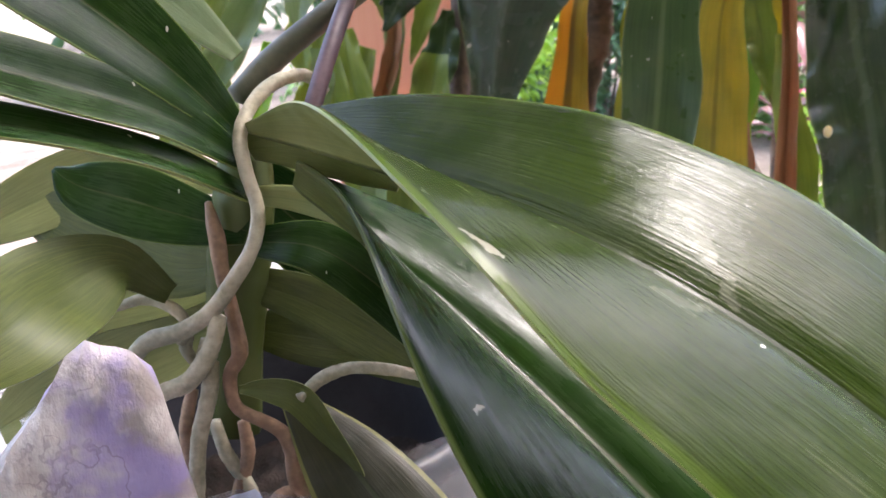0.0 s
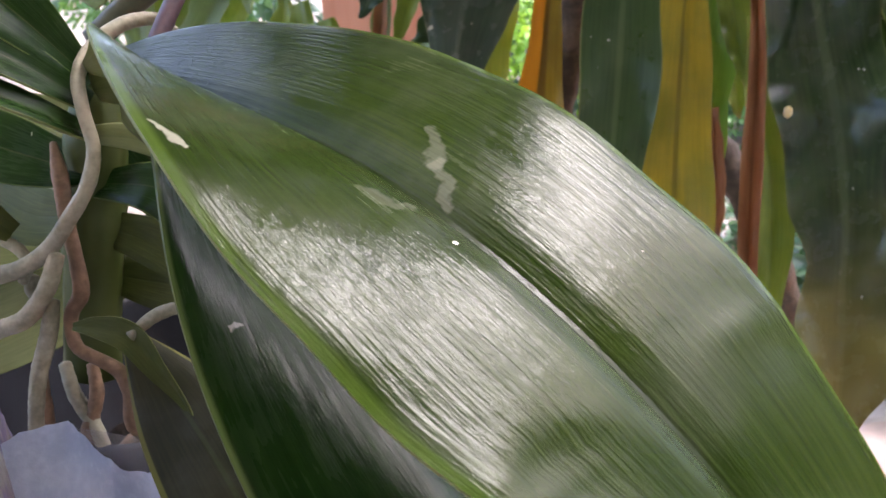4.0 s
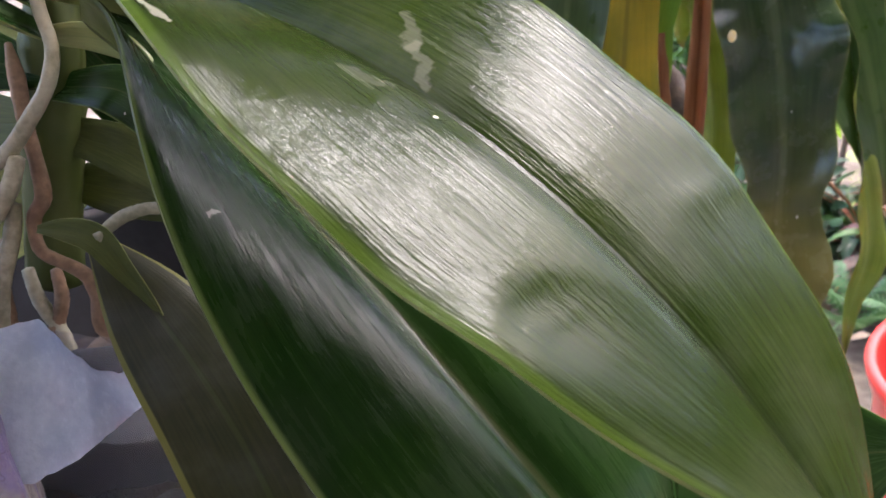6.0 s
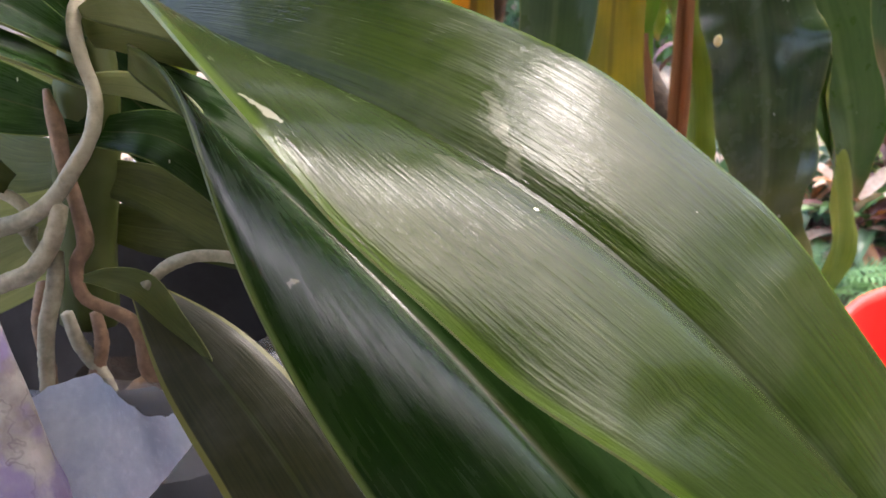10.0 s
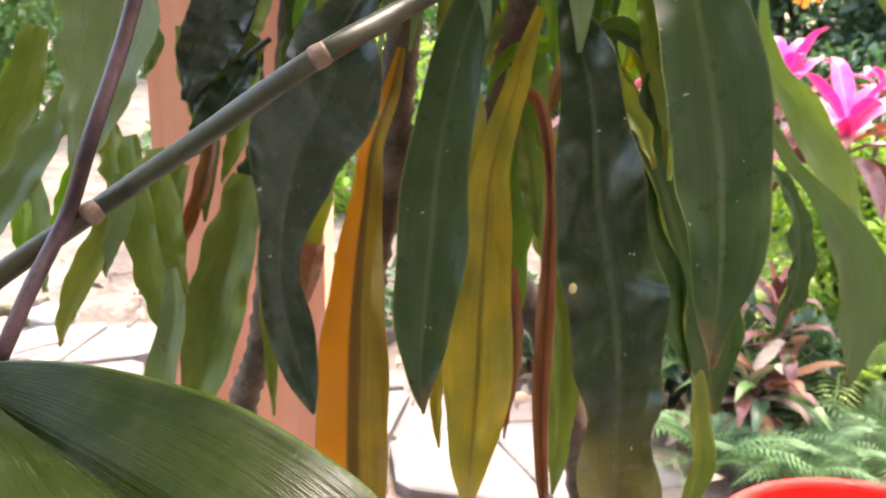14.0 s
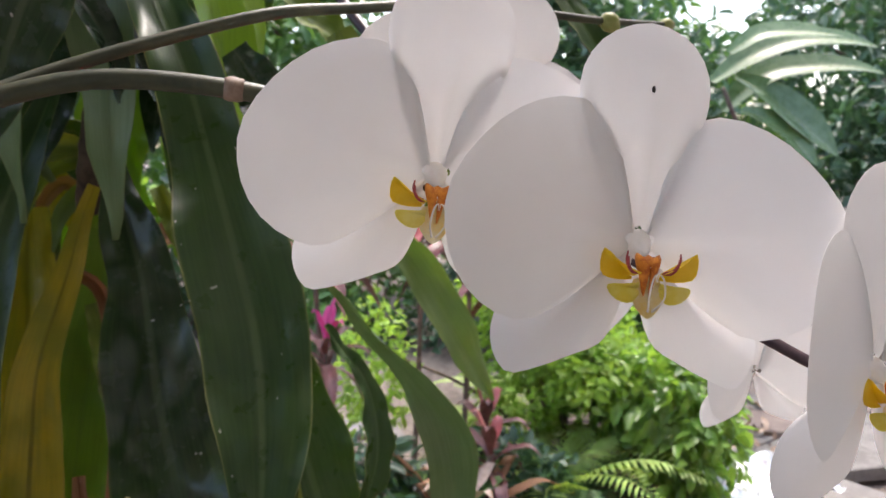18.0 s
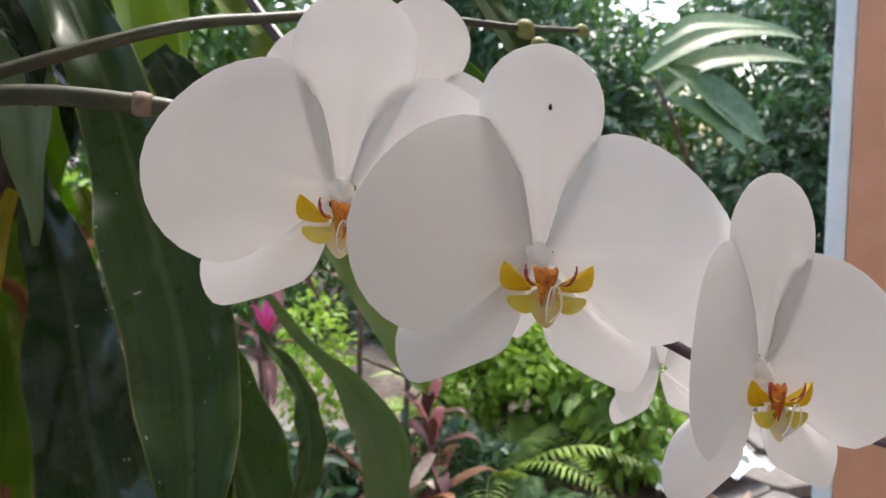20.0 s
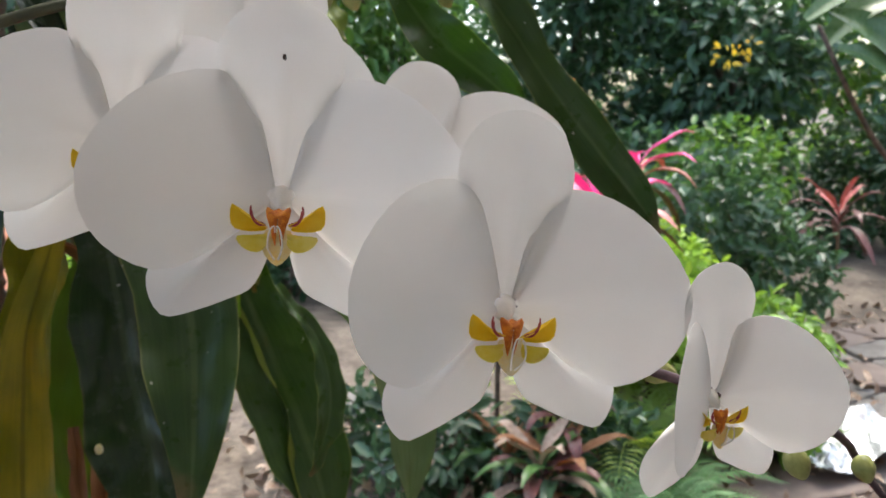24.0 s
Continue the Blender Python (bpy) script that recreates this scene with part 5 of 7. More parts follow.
drop([O, G], [(0.3503, 0.8102, 1.2104), (0.3693, 0.7944, 1.1611), (0.3926, 0.7767, 1.1063), (0.4107, 0.7565, 1.0405), (0.4254, 0.7367, 0.9747), (0.4298, 0.7194, 0.9141), (0.4391, 0.7032, 0.8592), (0.4403, 0.6879, 0.8043), (0.4269, 0.677, 0.76), (0.4205, 0.6654, 0.7159)], [0.0137, 0.0297, 0.0376, 0.0275, 0.0172, 0.0194, 0.0263, 0.0297, 0.0172, 0.0029], wave=0.006, turn=(0, 30, 70, 20, -30), cup=0.4)
drop([O, G], [(0.3881, 0.8009, 1.2774), (0.3955, 0.7868, 1.2294), (0.4044, 0.7711, 1.1761), (0.4091, 0.7587, 1.1334), (0.4109, 0.7519, 1.1094)], [0.0222, 0.0321, 0.0332, 0.0222, 0.0022])
drop([O, O], [(0.2565, 0.7558, 1.1392), (0.2654, 0.7434, 1.0976), (0.2711, 0.7312, 1.0560), (0.2758, 0.7206, 1.0195)], [0.0162, 0.0259, 0.0238, 0.0032], cup=0.3)
drop([R, R], [(0.0615, 0.8421, 0.9986), (0.0518, 0.8334, 0.9633), (0.0451, 0.8243, 0.9281), (0.0430, 0.8205, 0.9134)], [0.0243, 0.0268, 0.0122, 0.0024])
drop([R, R], [(0.2364, 0.6816, 1.0142), (0.2380, 0.6677, 0.9647), (0.2347, 0.6571, 0.9251), (0.2289, 0.6467, 0.8854), (0.2260, 0.6415, 0.8656)], [0.0103, 0.0144, 0.0154, 0.0072, 0.0015], cup=0.6)
# right hand branch
drop([Q, G], [(0.3754, 0.6423, 1.2818), (0.3867, 0.6345, 1.2494), (0.3980, 0.6260, 1.2124), (0.4138, 0.6163, 1.1755), (0.4383, 0.6155, 1.1441), (0.4681, 0.6131, 1.1120), (0.4901, 0.6026, 1.0815), (0.5078, 0.5933, 1.0508), (0.5147, 0.5859, 1.0125), (0.5145, 0.5804, 0.9740), (0.5074, 0.5768, 0.9352)], [0.0095, 0.0161, 0.0142, 0.0132, 0.0125, 0.0175, 0.0253, 0.0370, 0.0438, 0.0360, 0.0029], turn=(-30, -62, -72, -60, -20, 5, 10), wave=0.0035, waves=4, cup=0.35, n=48)
drop([STRAP_PALE, STRAP_PALE], [(0.5600, 0.9088, 1.3061), (0.5677, 0.9000, 1.2596), (0.5740, 0.8925, 1.2197), (0.5856, 0.8836, 1.1800), (0.6102, 0.8711, 1.1407), (0.6348, 0.8576, 1.0948), (0.6555, 0.8453, 1.0487), (0.6749, 0.8342, 1.0092), (0.6878, 0.8267, 0.9816)], [0.0081, 0.0095, 0.0149, 0.0283, 0.0432, 0.0507, 0.0452, 0.0287, 0.0027], wave=0.009, waves=4, cup=0.3, turn=(-60, -20, 10, -5), n=40)
drop([O, G], [(0.3973, 0.5116, 1.3456), (0.4121, 0.5011, 1.3091), (0.4287, 0.4909, 1.2764), (0.4453, 0.4815, 1.2474), (0.4583, 0.4736, 1.2220), (0.4675, 0.4668, 1.1982)], [0.0189, 0.0341, 0.0416, 0.0394, 0.0265, 0.0023], wave=0.004, cup=0.25)
drop([G, G], [(0.5115, 0.4735, 1.4065), (0.5427, 0.4553, 1.3561), (0.5629, 0.4433, 1.3212), (0.5873, 0.4280, 1.2749), (0.6108, 0.4144, 1.2369), (0.6326, 0.4017, 1.2012), (0.6450, 0.3950, 1.1800)], [0.0189, 0.0272, 0.0318, 0.0288, 0.0341, 0.0280, 0.0023], turn=(30, 10, -20, -10), cup=0.4, wave=0.004)
drop([G, L], [(0.4886, 0.5441, 1.4035), (0.5157, 0.5272, 1.3522), (0.5348, 0.5163, 1.3221), (0.5622, 0.5032, 1.2957), (0.5839, 0.4924, 1.2717), (0.5966, 0.4855, 1.2544)], [0.0209, 0.0293, 0.0377, 0.0402, 0.0251, 0.0021], turn=(20, -10, 10), cup=0.4, wave=0.004)
drop([D, B], [(0.3389, 0.5553, 1.3352), (0.3583, 0.5454, 1.3038), (0.3777, 0.5361, 1.2764), (0.3952, 0.5270, 1.2469)], [0.0203, 0.0365, 0.0284, 0.0020], cup=0.3)
drop([O, Y], [(0.3112, 0.7591, 1.2383), (0.3271, 0.7483, 1.2018), (0.3482, 0.7354, 1.1603), (0.3667, 0.7251, 1.1293), (0.3772, 0.7166, 1.0979)], [0.0130, 0.0238, 0.0249, 0.0216, 0.0032], turn=(0, 30))
drop([G, O], [(0.4067, 0.7836, 1.2070), (0.3959, 0.7736, 1.1221), (0.4140, 0.7567, 1.0527), (0.4370, 0.7373, 0.9774), (0.4523, 0.7214, 0.9082), (0.4600, 0.7089, 0.8451)], [0.0230, 0.0517, 0.0804, 0.0919, 0.0689, 0.0034], wave=0.003, cup=0.3)
drop([G, O], [(0.4104, 0.5908, 1.1372), (0.4214, 0.5852, 1.1194), (0.4368, 0.5777, 1.0972), (0.4443, 0.5711, 1.0656), (0.4433, 0.5669, 1.0337), (0.4343, 0.5654, 1.0061), (0.4231, 0.5648, 0.9807)], [0.0074, 0.0119, 0.0156, 0.0230, 0.0248, 0.0165, 0.0023], turn=(40, 10, 30), wave=0.004)
drop([L, G], [(0.2703, 0.7735, 1.2010), (0.2597, 0.7651, 1.1265), (0.2434, 0.7568, 1.0415), (0.2296, 0.7468, 0.9510), (0.2220, 0.7382, 0.8817)], [0.0270, 0.0541, 0.0649, 0.0595, 0.0043], cup=0.3)
drop([Y, O], [(0.2067, 0.8392, 1.2180), (0.2042, 0.8266, 1.1337), (0.1984, 0.8142, 1.0439), (0.1925, 0.8018, 0.9541), (0.1867, 0.7893, 0.8642)], [0.0341, 0.0624, 0.0738, 0.0681, 0.0057], cup=0.3)
# left hand branch
drop([Q, Q], [(-0.0650, 0.6295, 1.3116), (-0.0699, 0.6160, 1.2608), (-0.0769, 0.6026, 1.2099), (-0.0878, 0.5918, 1.1668), (-0.0965, 0.5841, 1.1355), (-0.1001, 0.5779, 1.1120)], [0.0243, 0.0608, 0.0770, 0.0608, 0.0324, 0.0024], cup=0.25, wave=0.003)
drop([Q, Q], [(-0.1865, 0.6336, 1.2792), (-0.1834, 0.6202, 1.2323), (-0.1803, 0.6048, 1.1776), (-0.1804, 0.5918, 1.1307), (-0.1779, 0.5807, 1.0917), (-0.1764, 0.5738, 1.0675)], [0.0203, 0.0324, 0.0357, 0.0324, 0.0243, 0.0024], cup=0.2)
drop([O, O], [(-0.1754, 0.7719, 1.2178), (-0.1889, 0.7597, 1.1689), (-0.2100, 0.7484, 1.1198), (-0.2312, 0.7357, 1.0659), (-0.2422, 0.7233, 1.0169), (-0.2505, 0.7120, 0.9729)], [0.0203, 0.0355, 0.0405, 0.0355, 0.0284, 0.0030], cup=0.2)
drop([Q, O], [(-0.1430, 0.7215, 1.1617), (-0.1656, 0.7122, 1.1193), (-0.1955, 0.7023, 1.0721), (-0.2205, 0.6932, 1.0296), (-0.2304, 0.6903, 1.0155)], [0.0146, 0.0302, 0.0341, 0.0195, 0.0024], turn=(10, -20))
drop([Q, Q], [(-0.2224, 0.6692, 1.0929), (-0.2050, 0.6551, 1.0488), (-0.2148, 0.6463, 1.0132), (-0.2292, 0.6380, 0.9777)], [0.0276, 0.0368, 0.0276, 0.0092])
drop([O, Y], [(-0.1265, 0.7757, 1.0624), (-0.1369, 0.7666, 1.0258), (-0.1547, 0.7598, 0.9944), (-0.1704, 0.7514, 0.9578), (-0.1774, 0.7441, 0.9290)], [0.0151, 0.0259, 0.0270, 0.0184, 0.0027], wave=0.004)
drop([O, O], [(-0.1208, 0.8415, 1.1139), (-0.1151, 0.8240, 1.0531), (-0.1048, 0.8061, 0.9923), (-0.0930, 0.7925, 0.9482), (-0.0864, 0.7803, 0.9067)], [0.0207, 0.0322, 0.0322, 0.0264, 0.0046], wave=0.003)
drop([O, G], [(-0.0866, 0.9305, 1.0717), (-0.1068, 0.9171, 1.0158), (-0.1012, 0.9045, 0.9726), (-0.0859, 0.8926, 0.9356), (-0.0735, 0.8865, 0.9184)], [0.0193, 0.0398, 0.0321, 0.0154, 0.0026], turn=(0, 30))
drop([O, G], [(-0.0112, 0.8892, 1.0649), (-0.0247, 0.8740, 1.0049), (-0.0413, 0.8591, 0.9448), (-0.0548, 0.8439, 0.8848), (-0.0713, 0.8290, 0.8247), (-0.0815, 0.8168, 0.7767)], [0.0311, 0.0572, 0.0659, 0.0597, 0.0373, 0.0031], wave=0.004)
drop([O, O], [(0.0072, 0.8838, 1.0150), (0.0085, 0.8669, 0.9545), (0.0099, 0.8499, 0.8940), (0.0102, 0.8364, 0.8455), (0.0114, 0.8262, 0.8092)], [0.0151, 0.0239, 0.0226, 0.0126, 0.0025])
drop([B, B], [(0.0013, 0.8245, 1.2877), (-0.0213, 0.8109, 1.2302), (-0.0435, 0.8017, 1.1883), (-0.0577, 0.7930, 1.1516)], [0.0324, 0.0573, 0.0487, 0.0043], cup=0.2)
drop([O, G], [(0.0084, 0.8437, 1.2094), (-0.0206, 0.8361, 1.1708), (-0.0438, 0.8294, 1.1378), (-0.0556, 0.8231, 1.1103)], [0.0204, 0.0375, 0.0341, 0.0034], cup=0.3)
drop([B, D], [(0.0329, 0.8192, 1.3408), (0.0123, 0.8131, 1.2883), (-0.0239, 0.8103, 1.2351), (-0.0445, 0.8042, 1.1826), (-0.0523, 0.7976, 1.1409)], [0.0211, 0.0474, 0.0580, 0.0422, 0.0042], cup=0.3, wave=0.003)
drop([D, G], [(0.0045, 0.8167, 1.1939), (-0.0193, 0.8142, 1.1558), (-0.0431, 0.8128, 1.1230), (-0.0590, 0.8108, 1.0958)], [0.0162, 0.0357, 0.0324, 0.0027], cup=0.2)
drop([R, R], [(-0.0517, 0.9490, 1.1167), (-0.0609, 0.9398, 1.0608), (-0.0825, 0.9331, 1.0045), (-0.0948, 0.9271, 0.9609)], [0.0126, 0.0214, 0.0176, 0.0025], cup=0.6)
drop([O, O], [(-0.1053, 0.8832, 1.0949), (-0.0997, 0.8718, 1.0438), (-0.0883, 0.8591, 0.9930), (-0.0770, 0.8476, 0.9479), (-0.0742, 0.8447, 0.9366)], [0.0232, 0.0384, 0.0349, 0.0116, 0.0023], wave=0.003)
drop([Q, Q], [(-0.0959, 0.6627, 1.2529), (-0.0713, 0.6534, 1.2334), (-0.0590, 0.6451, 1.2052), (-0.0631, 0.6418, 1.1845)], [0.0209, 0.0251, 0.0209, 0.0025], turn=(20, 40))
drop([Q, O], [(-0.0802, 0.7940, 0.9890), (-0.0776, 0.7849, 0.9467), (-0.0908, 0.7760, 0.8878), (-0.0856, 0.7664, 0.8456), (-0.0829, 0.7594, 0.8140)], [0.0162, 0.0270, 0.0324, 0.0162, 0.0022], wave=0.003)
drop([Q, O], [(-0.1132, 0.7687, 1.0874), (-0.1157, 0.7623, 1.0525), (-0.1281, 0.7579, 1.0172), (-0.1331, 0.7540, 0.9922)], [0.0203, 0.0223, 0.0152, 0.0020])
# overhead leaves
drop([D, G], [(0.2351, 0.5562, 1.4321), (0.2240, 0.5522, 1.3830), (0.2074, 0.5497, 1.3337), (0.1945, 0.5479, 1.2958), (0.1835, 0.5466, 1.2654), (0.1768, 0.5458, 1.2472)], [0.0189, 0.0416, 0.0568, 0.0454, 0.0227, 0.0023], cup=0.25, wave=0.003)
drop([B, B], [(0.2252, 0.6628, 1.4260), (0.2637, 0.6441, 1.3700), (0.2851, 0.6332, 1.3354), (0.3000, 0.6240, 1.3006), (0.3042, 0.6181, 1.2676)], [0.0223, 0.0401, 0.0312, 0.0205, 0.0027], turn=(30, 50, 20), cup=0.5)
drop([D, B], [(0.2823, 0.6683, 1.4492), (0.2942, 0.6576, 1.3919), (0.3022, 0.6498, 1.3478), (0.2995, 0.6456, 1.3034), (0.2949, 0.6432, 1.2678)], [0.0268, 0.0401, 0.0357, 0.0268, 0.0027], cup=0.3, wave=0.002)
drop([B, Q], [(0.2207, 0.6229, 1.4230), (0.2394, 0.6118, 1.3832), (0.2582, 0.6016, 1.3515), (0.2674, 0.5952, 1.3236), (0.2698, 0.5916, 1.2995)], [0.0162, 0.0203, 0.0268, 0.0203, 0.0024], turn=(20, 45), cup=0.5)
drop([D, D], [(0.2247, 0.7440, 1.3771), (0.2334, 0.7355, 1.3290), (0.2236, 0.7333, 1.2804), (0.2094, 0.7338, 1.2413)], [0.0195, 0.0341, 0.0292, 0.0039], cup=0.3)
drop([L, L], [(0.3478, 0.9374, 1.3007), (0.3595, 0.9282, 1.2564), (0.3650, 0.9212, 1.2119), (0.3683, 0.9172, 1.1865)], [0.0231, 0.0385, 0.0257, 0.0026])
drop([L, L], [(0.3627, 1.0304, 1.3791), (0.3837, 1.0148, 1.3171), (0.3979, 1.0008, 1.2548), (0.4120, 0.9874, 1.1959)], [0.0426, 0.0596, 0.0497, 0.0035])
drop([L, G], [(0.3000, 0.9589, 1.1708), (0.3069, 0.9472, 1.1111), (0.3039, 0.9379, 1.0510), (0.3009, 0.9319, 1.0109)], [0.0243, 0.0405, 0.0378, 0.0034])
drop([O, G], [(0.0160, 1.0015, 1.3141), (-0.0023, 0.9954, 1.2499), (-0.0207, 0.9913, 1.1984), (-0.0331, 0.9901, 1.1725)], [0.0193, 0.0385, 0.0321, 0.0032])
drop([G, G], [(0.4088, 0.9491, 1.2941), (0.4021, 0.9404, 1.2203), (0.3953, 0.9326, 1.1532), (0.4016, 0.9232, 1.0999)], [0.0338, 0.0541, 0.0473, 0.0068])
drop([O, G], [(0.4666, 0.9714, 1.4935), (0.4978, 0.9537, 1.4339), (0.5357, 0.9367, 1.4013), (0.5544, 0.9257, 1.3615)], [0.0338, 0.0473, 0.0405, 0.0034], turn=(20, 40))
drop([G, G], [(0.3793, 0.9536, 1.4693), (0.4034, 0.9345, 1.4209), (0.4232, 0.9200, 1.3906), (0.4537, 0.8998, 1.3603)], [0.0365, 0.0243, 0.0182, 0.0024])
drop([G, L], [(0.4442, 0.9202, 1.4812), (0.4362, 0.9184, 1.4329), (0.4289, 0.9177, 1.3966), (0.4246, 0.9162, 1.3664)], [0.0304, 0.0426, 0.0304, 0.0030])
drop([L, L], [(0.3596, 1.0228, 1.4806), (0.3681, 1.0117, 1.4296), (0.3893, 0.9971, 1.4040), (0.3939, 0.9922, 1.3849)], [0.0385, 0.0449, 0.0321, 0.0032])
drop([Y, O], [(0.2129, 0.9256, 1.2533), (0.2356, 0.9150, 1.2297), (0.2583, 0.9038, 1.2001), (0.2637, 0.8984, 1.1700)], [0.0243, 0.0487, 0.0365, 0.0036], cup=0.3)
drop([Y, O], [(0.2563, 0.8772, 1.1484), (0.2673, 0.8714, 1.1309), (0.2781, 0.8636, 1.0958), (0.2833, 0.8578, 1.0604)], [0.0178, 0.0357, 0.0297, 0.0030], cup=0.2)
drop([O, Y], [(0.0585, 0.9865, 1.3156), (0.0747, 0.9705, 1.2254), (0.0737, 0.9605, 1.1348), (0.0610, 0.9538, 1.0378), (0.0484, 0.9471, 0.9408)], [0.0365, 0.0547, 0.0547, 0.0426, 0.0182], cup=0.2)
drop([O, O], [(0.1019, 0.8957, 1.1198), (0.1130, 0.8945, 1.1429), (0.1187, 0.8952, 1.1659)], [0.0172, 0.0172, 0.0069])

# smaller leaves further in
drop([L, G], [(0.3720, 1.0254, 1.2435), (0.3802, 1.0138, 1.1787), (0.3883, 1.0042, 1.1274), (0.3951, 0.9951, 1.0769)], [0.0137, 0.0455, 0.0412, 0.0029], n=20, m=6)
drop([G, L], [(0.3739, 0.9169, 1.2939), (0.3700, 0.9117, 1.2501), (0.3662, 0.9087, 1.2218), (0.3623, 0.9057, 1.1934)], [0.0117, 0.0396, 0.0357, 0.0026], n=20, m=6)
drop([L, L], [(0.3456, 0.9490, 1.3170), (0.3582, 0.9388, 1.2703), (0.3715, 0.9307, 1.2393), (0.3822, 0.9232, 1.2082)], [0.0113, 0.0384, 0.0344, 0.0026], n=20, m=6)
drop([L, L], [(0.2719, 0.9501, 1.2549), (0.2831, 0.9412, 1.2144), (0.2944, 0.9345, 1.1895), (0.3044, 0.9282, 1.1652)], [0.0079, 0.0262, 0.0236, 0.0026], n=20, m=6)
drop([L, G], [(0.4226, 1.0396, 1.2944), (0.4288, 1.0297, 1.2370), (0.4350, 1.0220, 1.1956), (0.4398, 1.0146, 1.1535)], [0.0088, 0.0295, 0.0265, 0.0029], n=20, m=6)
drop([L, O], [(0.2979, 0.9466, 1.2805), (0.2845, 0.9440, 1.2365), (0.2711, 0.9435, 1.2075), (0.2590, 0.9428, 1.1792)], [0.0085, 0.0282, 0.0256, 0.0026], n=20, m=6)
drop([L, L], [(0.2635, 0.9875, 1.2803), (0.2529, 0.9824, 1.2237), (0.2430, 0.9790, 1.1812), (0.2344, 0.9754, 1.1395)], [0.0095, 0.0331, 0.0297, 0.0027], n=20, m=6)
drop([G, O], [(0.3087, 1.0605, 1.2196), (0.3050, 1.0538, 1.1655), (0.3020, 1.0493, 1.1282), (0.2990, 1.0448, 1.0910)], [0.0110, 0.0376, 0.0339, 0.0029], n=20, m=6)
drop([L, L], [(0.3189, 0.9863, 1.2327), (0.3227, 0.9770, 1.1755), (0.3265, 0.9698, 1.1327), (0.3303, 0.9626, 1.0898)], [0.0131, 0.0441, 0.0400, 0.0028], n=20, m=6)
drop([L, O], [(0.4092, 0.9393, 1.2266), (0.4097, 0.9321, 1.1778), (0.4109, 0.9269, 1.1437), (0.4114, 0.9219, 1.1096)], [0.0115, 0.0392, 0.0351, 0.0027], n=20, m=6)
drop([L, O], [(0.4206, 1.0441, 1.3220), (0.4147, 1.0388, 1.2737), (0.4089, 1.0361, 1.2436), (0.4046, 1.0329, 1.2128)], [0.0118, 0.0390, 0.0354, 0.0029], n=20, m=6)
drop([L, O], [(0.2925, 0.9328, 1.2474), (0.2866, 0.9268, 1.1939), (0.2802, 0.9227, 1.1532), (0.2751, 0.9184, 1.1132)], [0.0110, 0.0383, 0.0344, 0.0026], n=20, m=6)
drop([L, O], [(0.4102, 0.9082, 1.3036), (0.4106, 0.8996, 1.2445), (0.4117, 0.8925, 1.1977), (0.4122, 0.8857, 1.1508)], [0.0091, 0.0298, 0.0272, 0.0026], n=20, m=6)
drop([G, O], [(0.3943, 0.9609, 1.2749), (0.4080, 0.9508, 1.2315), (0.4210, 0.9434, 1.2049), (0.4328, 0.9363, 1.1783)], [0.0068, 0.0239, 0.0212, 0.0027], n=20, m=6)
drop([G, Q], [(0.0828, 1.0538, 1.3923), (0.0872, 1.0438, 1.3309), (0.0909, 1.0360, 1.2835), (0.0947, 1.0281, 1.2355)], [0.0115, 0.0399, 0.0358, 0.0027], n=20, m=6)
drop([Q, D], [(-0.0015, 1.0977, 1.3885), (-0.0030, 1.0911, 1.3393), (-0.0044, 1.0867, 1.3059), (-0.0059, 1.0823, 1.2724)], [0.0131, 0.0448, 0.0407, 0.0028], n=20, m=6)
drop([Q, G], [(0.0051, 1.0655, 1.3227), (-0.0016, 1.0598, 1.2702), (-0.0083, 1.0563, 1.2332), (-0.0143, 1.0527, 1.1962)], [0.0095, 0.0311, 0.0284, 0.0027], n=20, m=6)
drop([G, G], [(-0.0171, 1.0998, 1.2271), (-0.0173, 1.0917, 1.1700), (-0.0175, 1.0857, 1.1276), (-0.0176, 1.0797, 1.0858)], [0.0091, 0.0309, 0.0281, 0.0028], n=20, m=6)
drop([D, G], [(-0.0351, 1.0896, 1.2666), (-0.0260, 1.0798, 1.2164), (-0.0168, 1.0723, 1.1819), (-0.0090, 1.0651, 1.1467)], [0.0117, 0.0400, 0.0358, 0.0028], n=20, m=6)
drop([O, O], [(0.0678, 1.0411, 1.3474), (0.0670, 1.0345, 1.2997), (0.0669, 1.0299, 1.2679), (0.0662, 1.0256, 1.2361)], [0.0114, 0.0388, 0.0348, 0.0027], n=20, m=6)
drop([G, O], [(0.0599, 0.8898, 1.3002), (0.0531, 0.8852, 1.2550), (0.0457, 0.8825, 1.2218), (0.0401, 0.8793, 1.1886)], [0.0092, 0.0316, 0.0281, 0.0023], n=20, m=6)
drop([G, O], [(0.0779, 1.0518, 1.2955), (0.0824, 1.0435, 1.2463), (0.0868, 1.0373, 1.2120), (0.0907, 1.0313, 1.1777)], [0.0116, 0.0389, 0.0348, 0.0027], n=20, m=6)
drop([Q, D], [(0.0988, 1.0696, 1.3873), (0.0947, 1.0633, 1.3353), (0.0899, 1.0592, 1.2976), (0.0858, 1.0551, 1.2606)], [0.0090, 0.0303, 0.0276, 0.0028], n=20, m=6)
drop([G, Q], [(0.1142, 0.9583, 1.3712), (0.1080, 0.9521, 1.3162), (0.1013, 0.9479, 1.2741), (0.0957, 0.9434, 1.2315)], [0.0062, 0.0224, 0.0199, 0.0025], n=20, m=6)
drop([O, G], [(0.0434, 0.9907, 1.2407), (0.0370, 0.9841, 1.1827), (0.0306, 0.9794, 1.1373), (0.0255, 0.9743, 1.0920)], [0.0096, 0.0327, 0.0295, 0.0026], n=20, m=6)
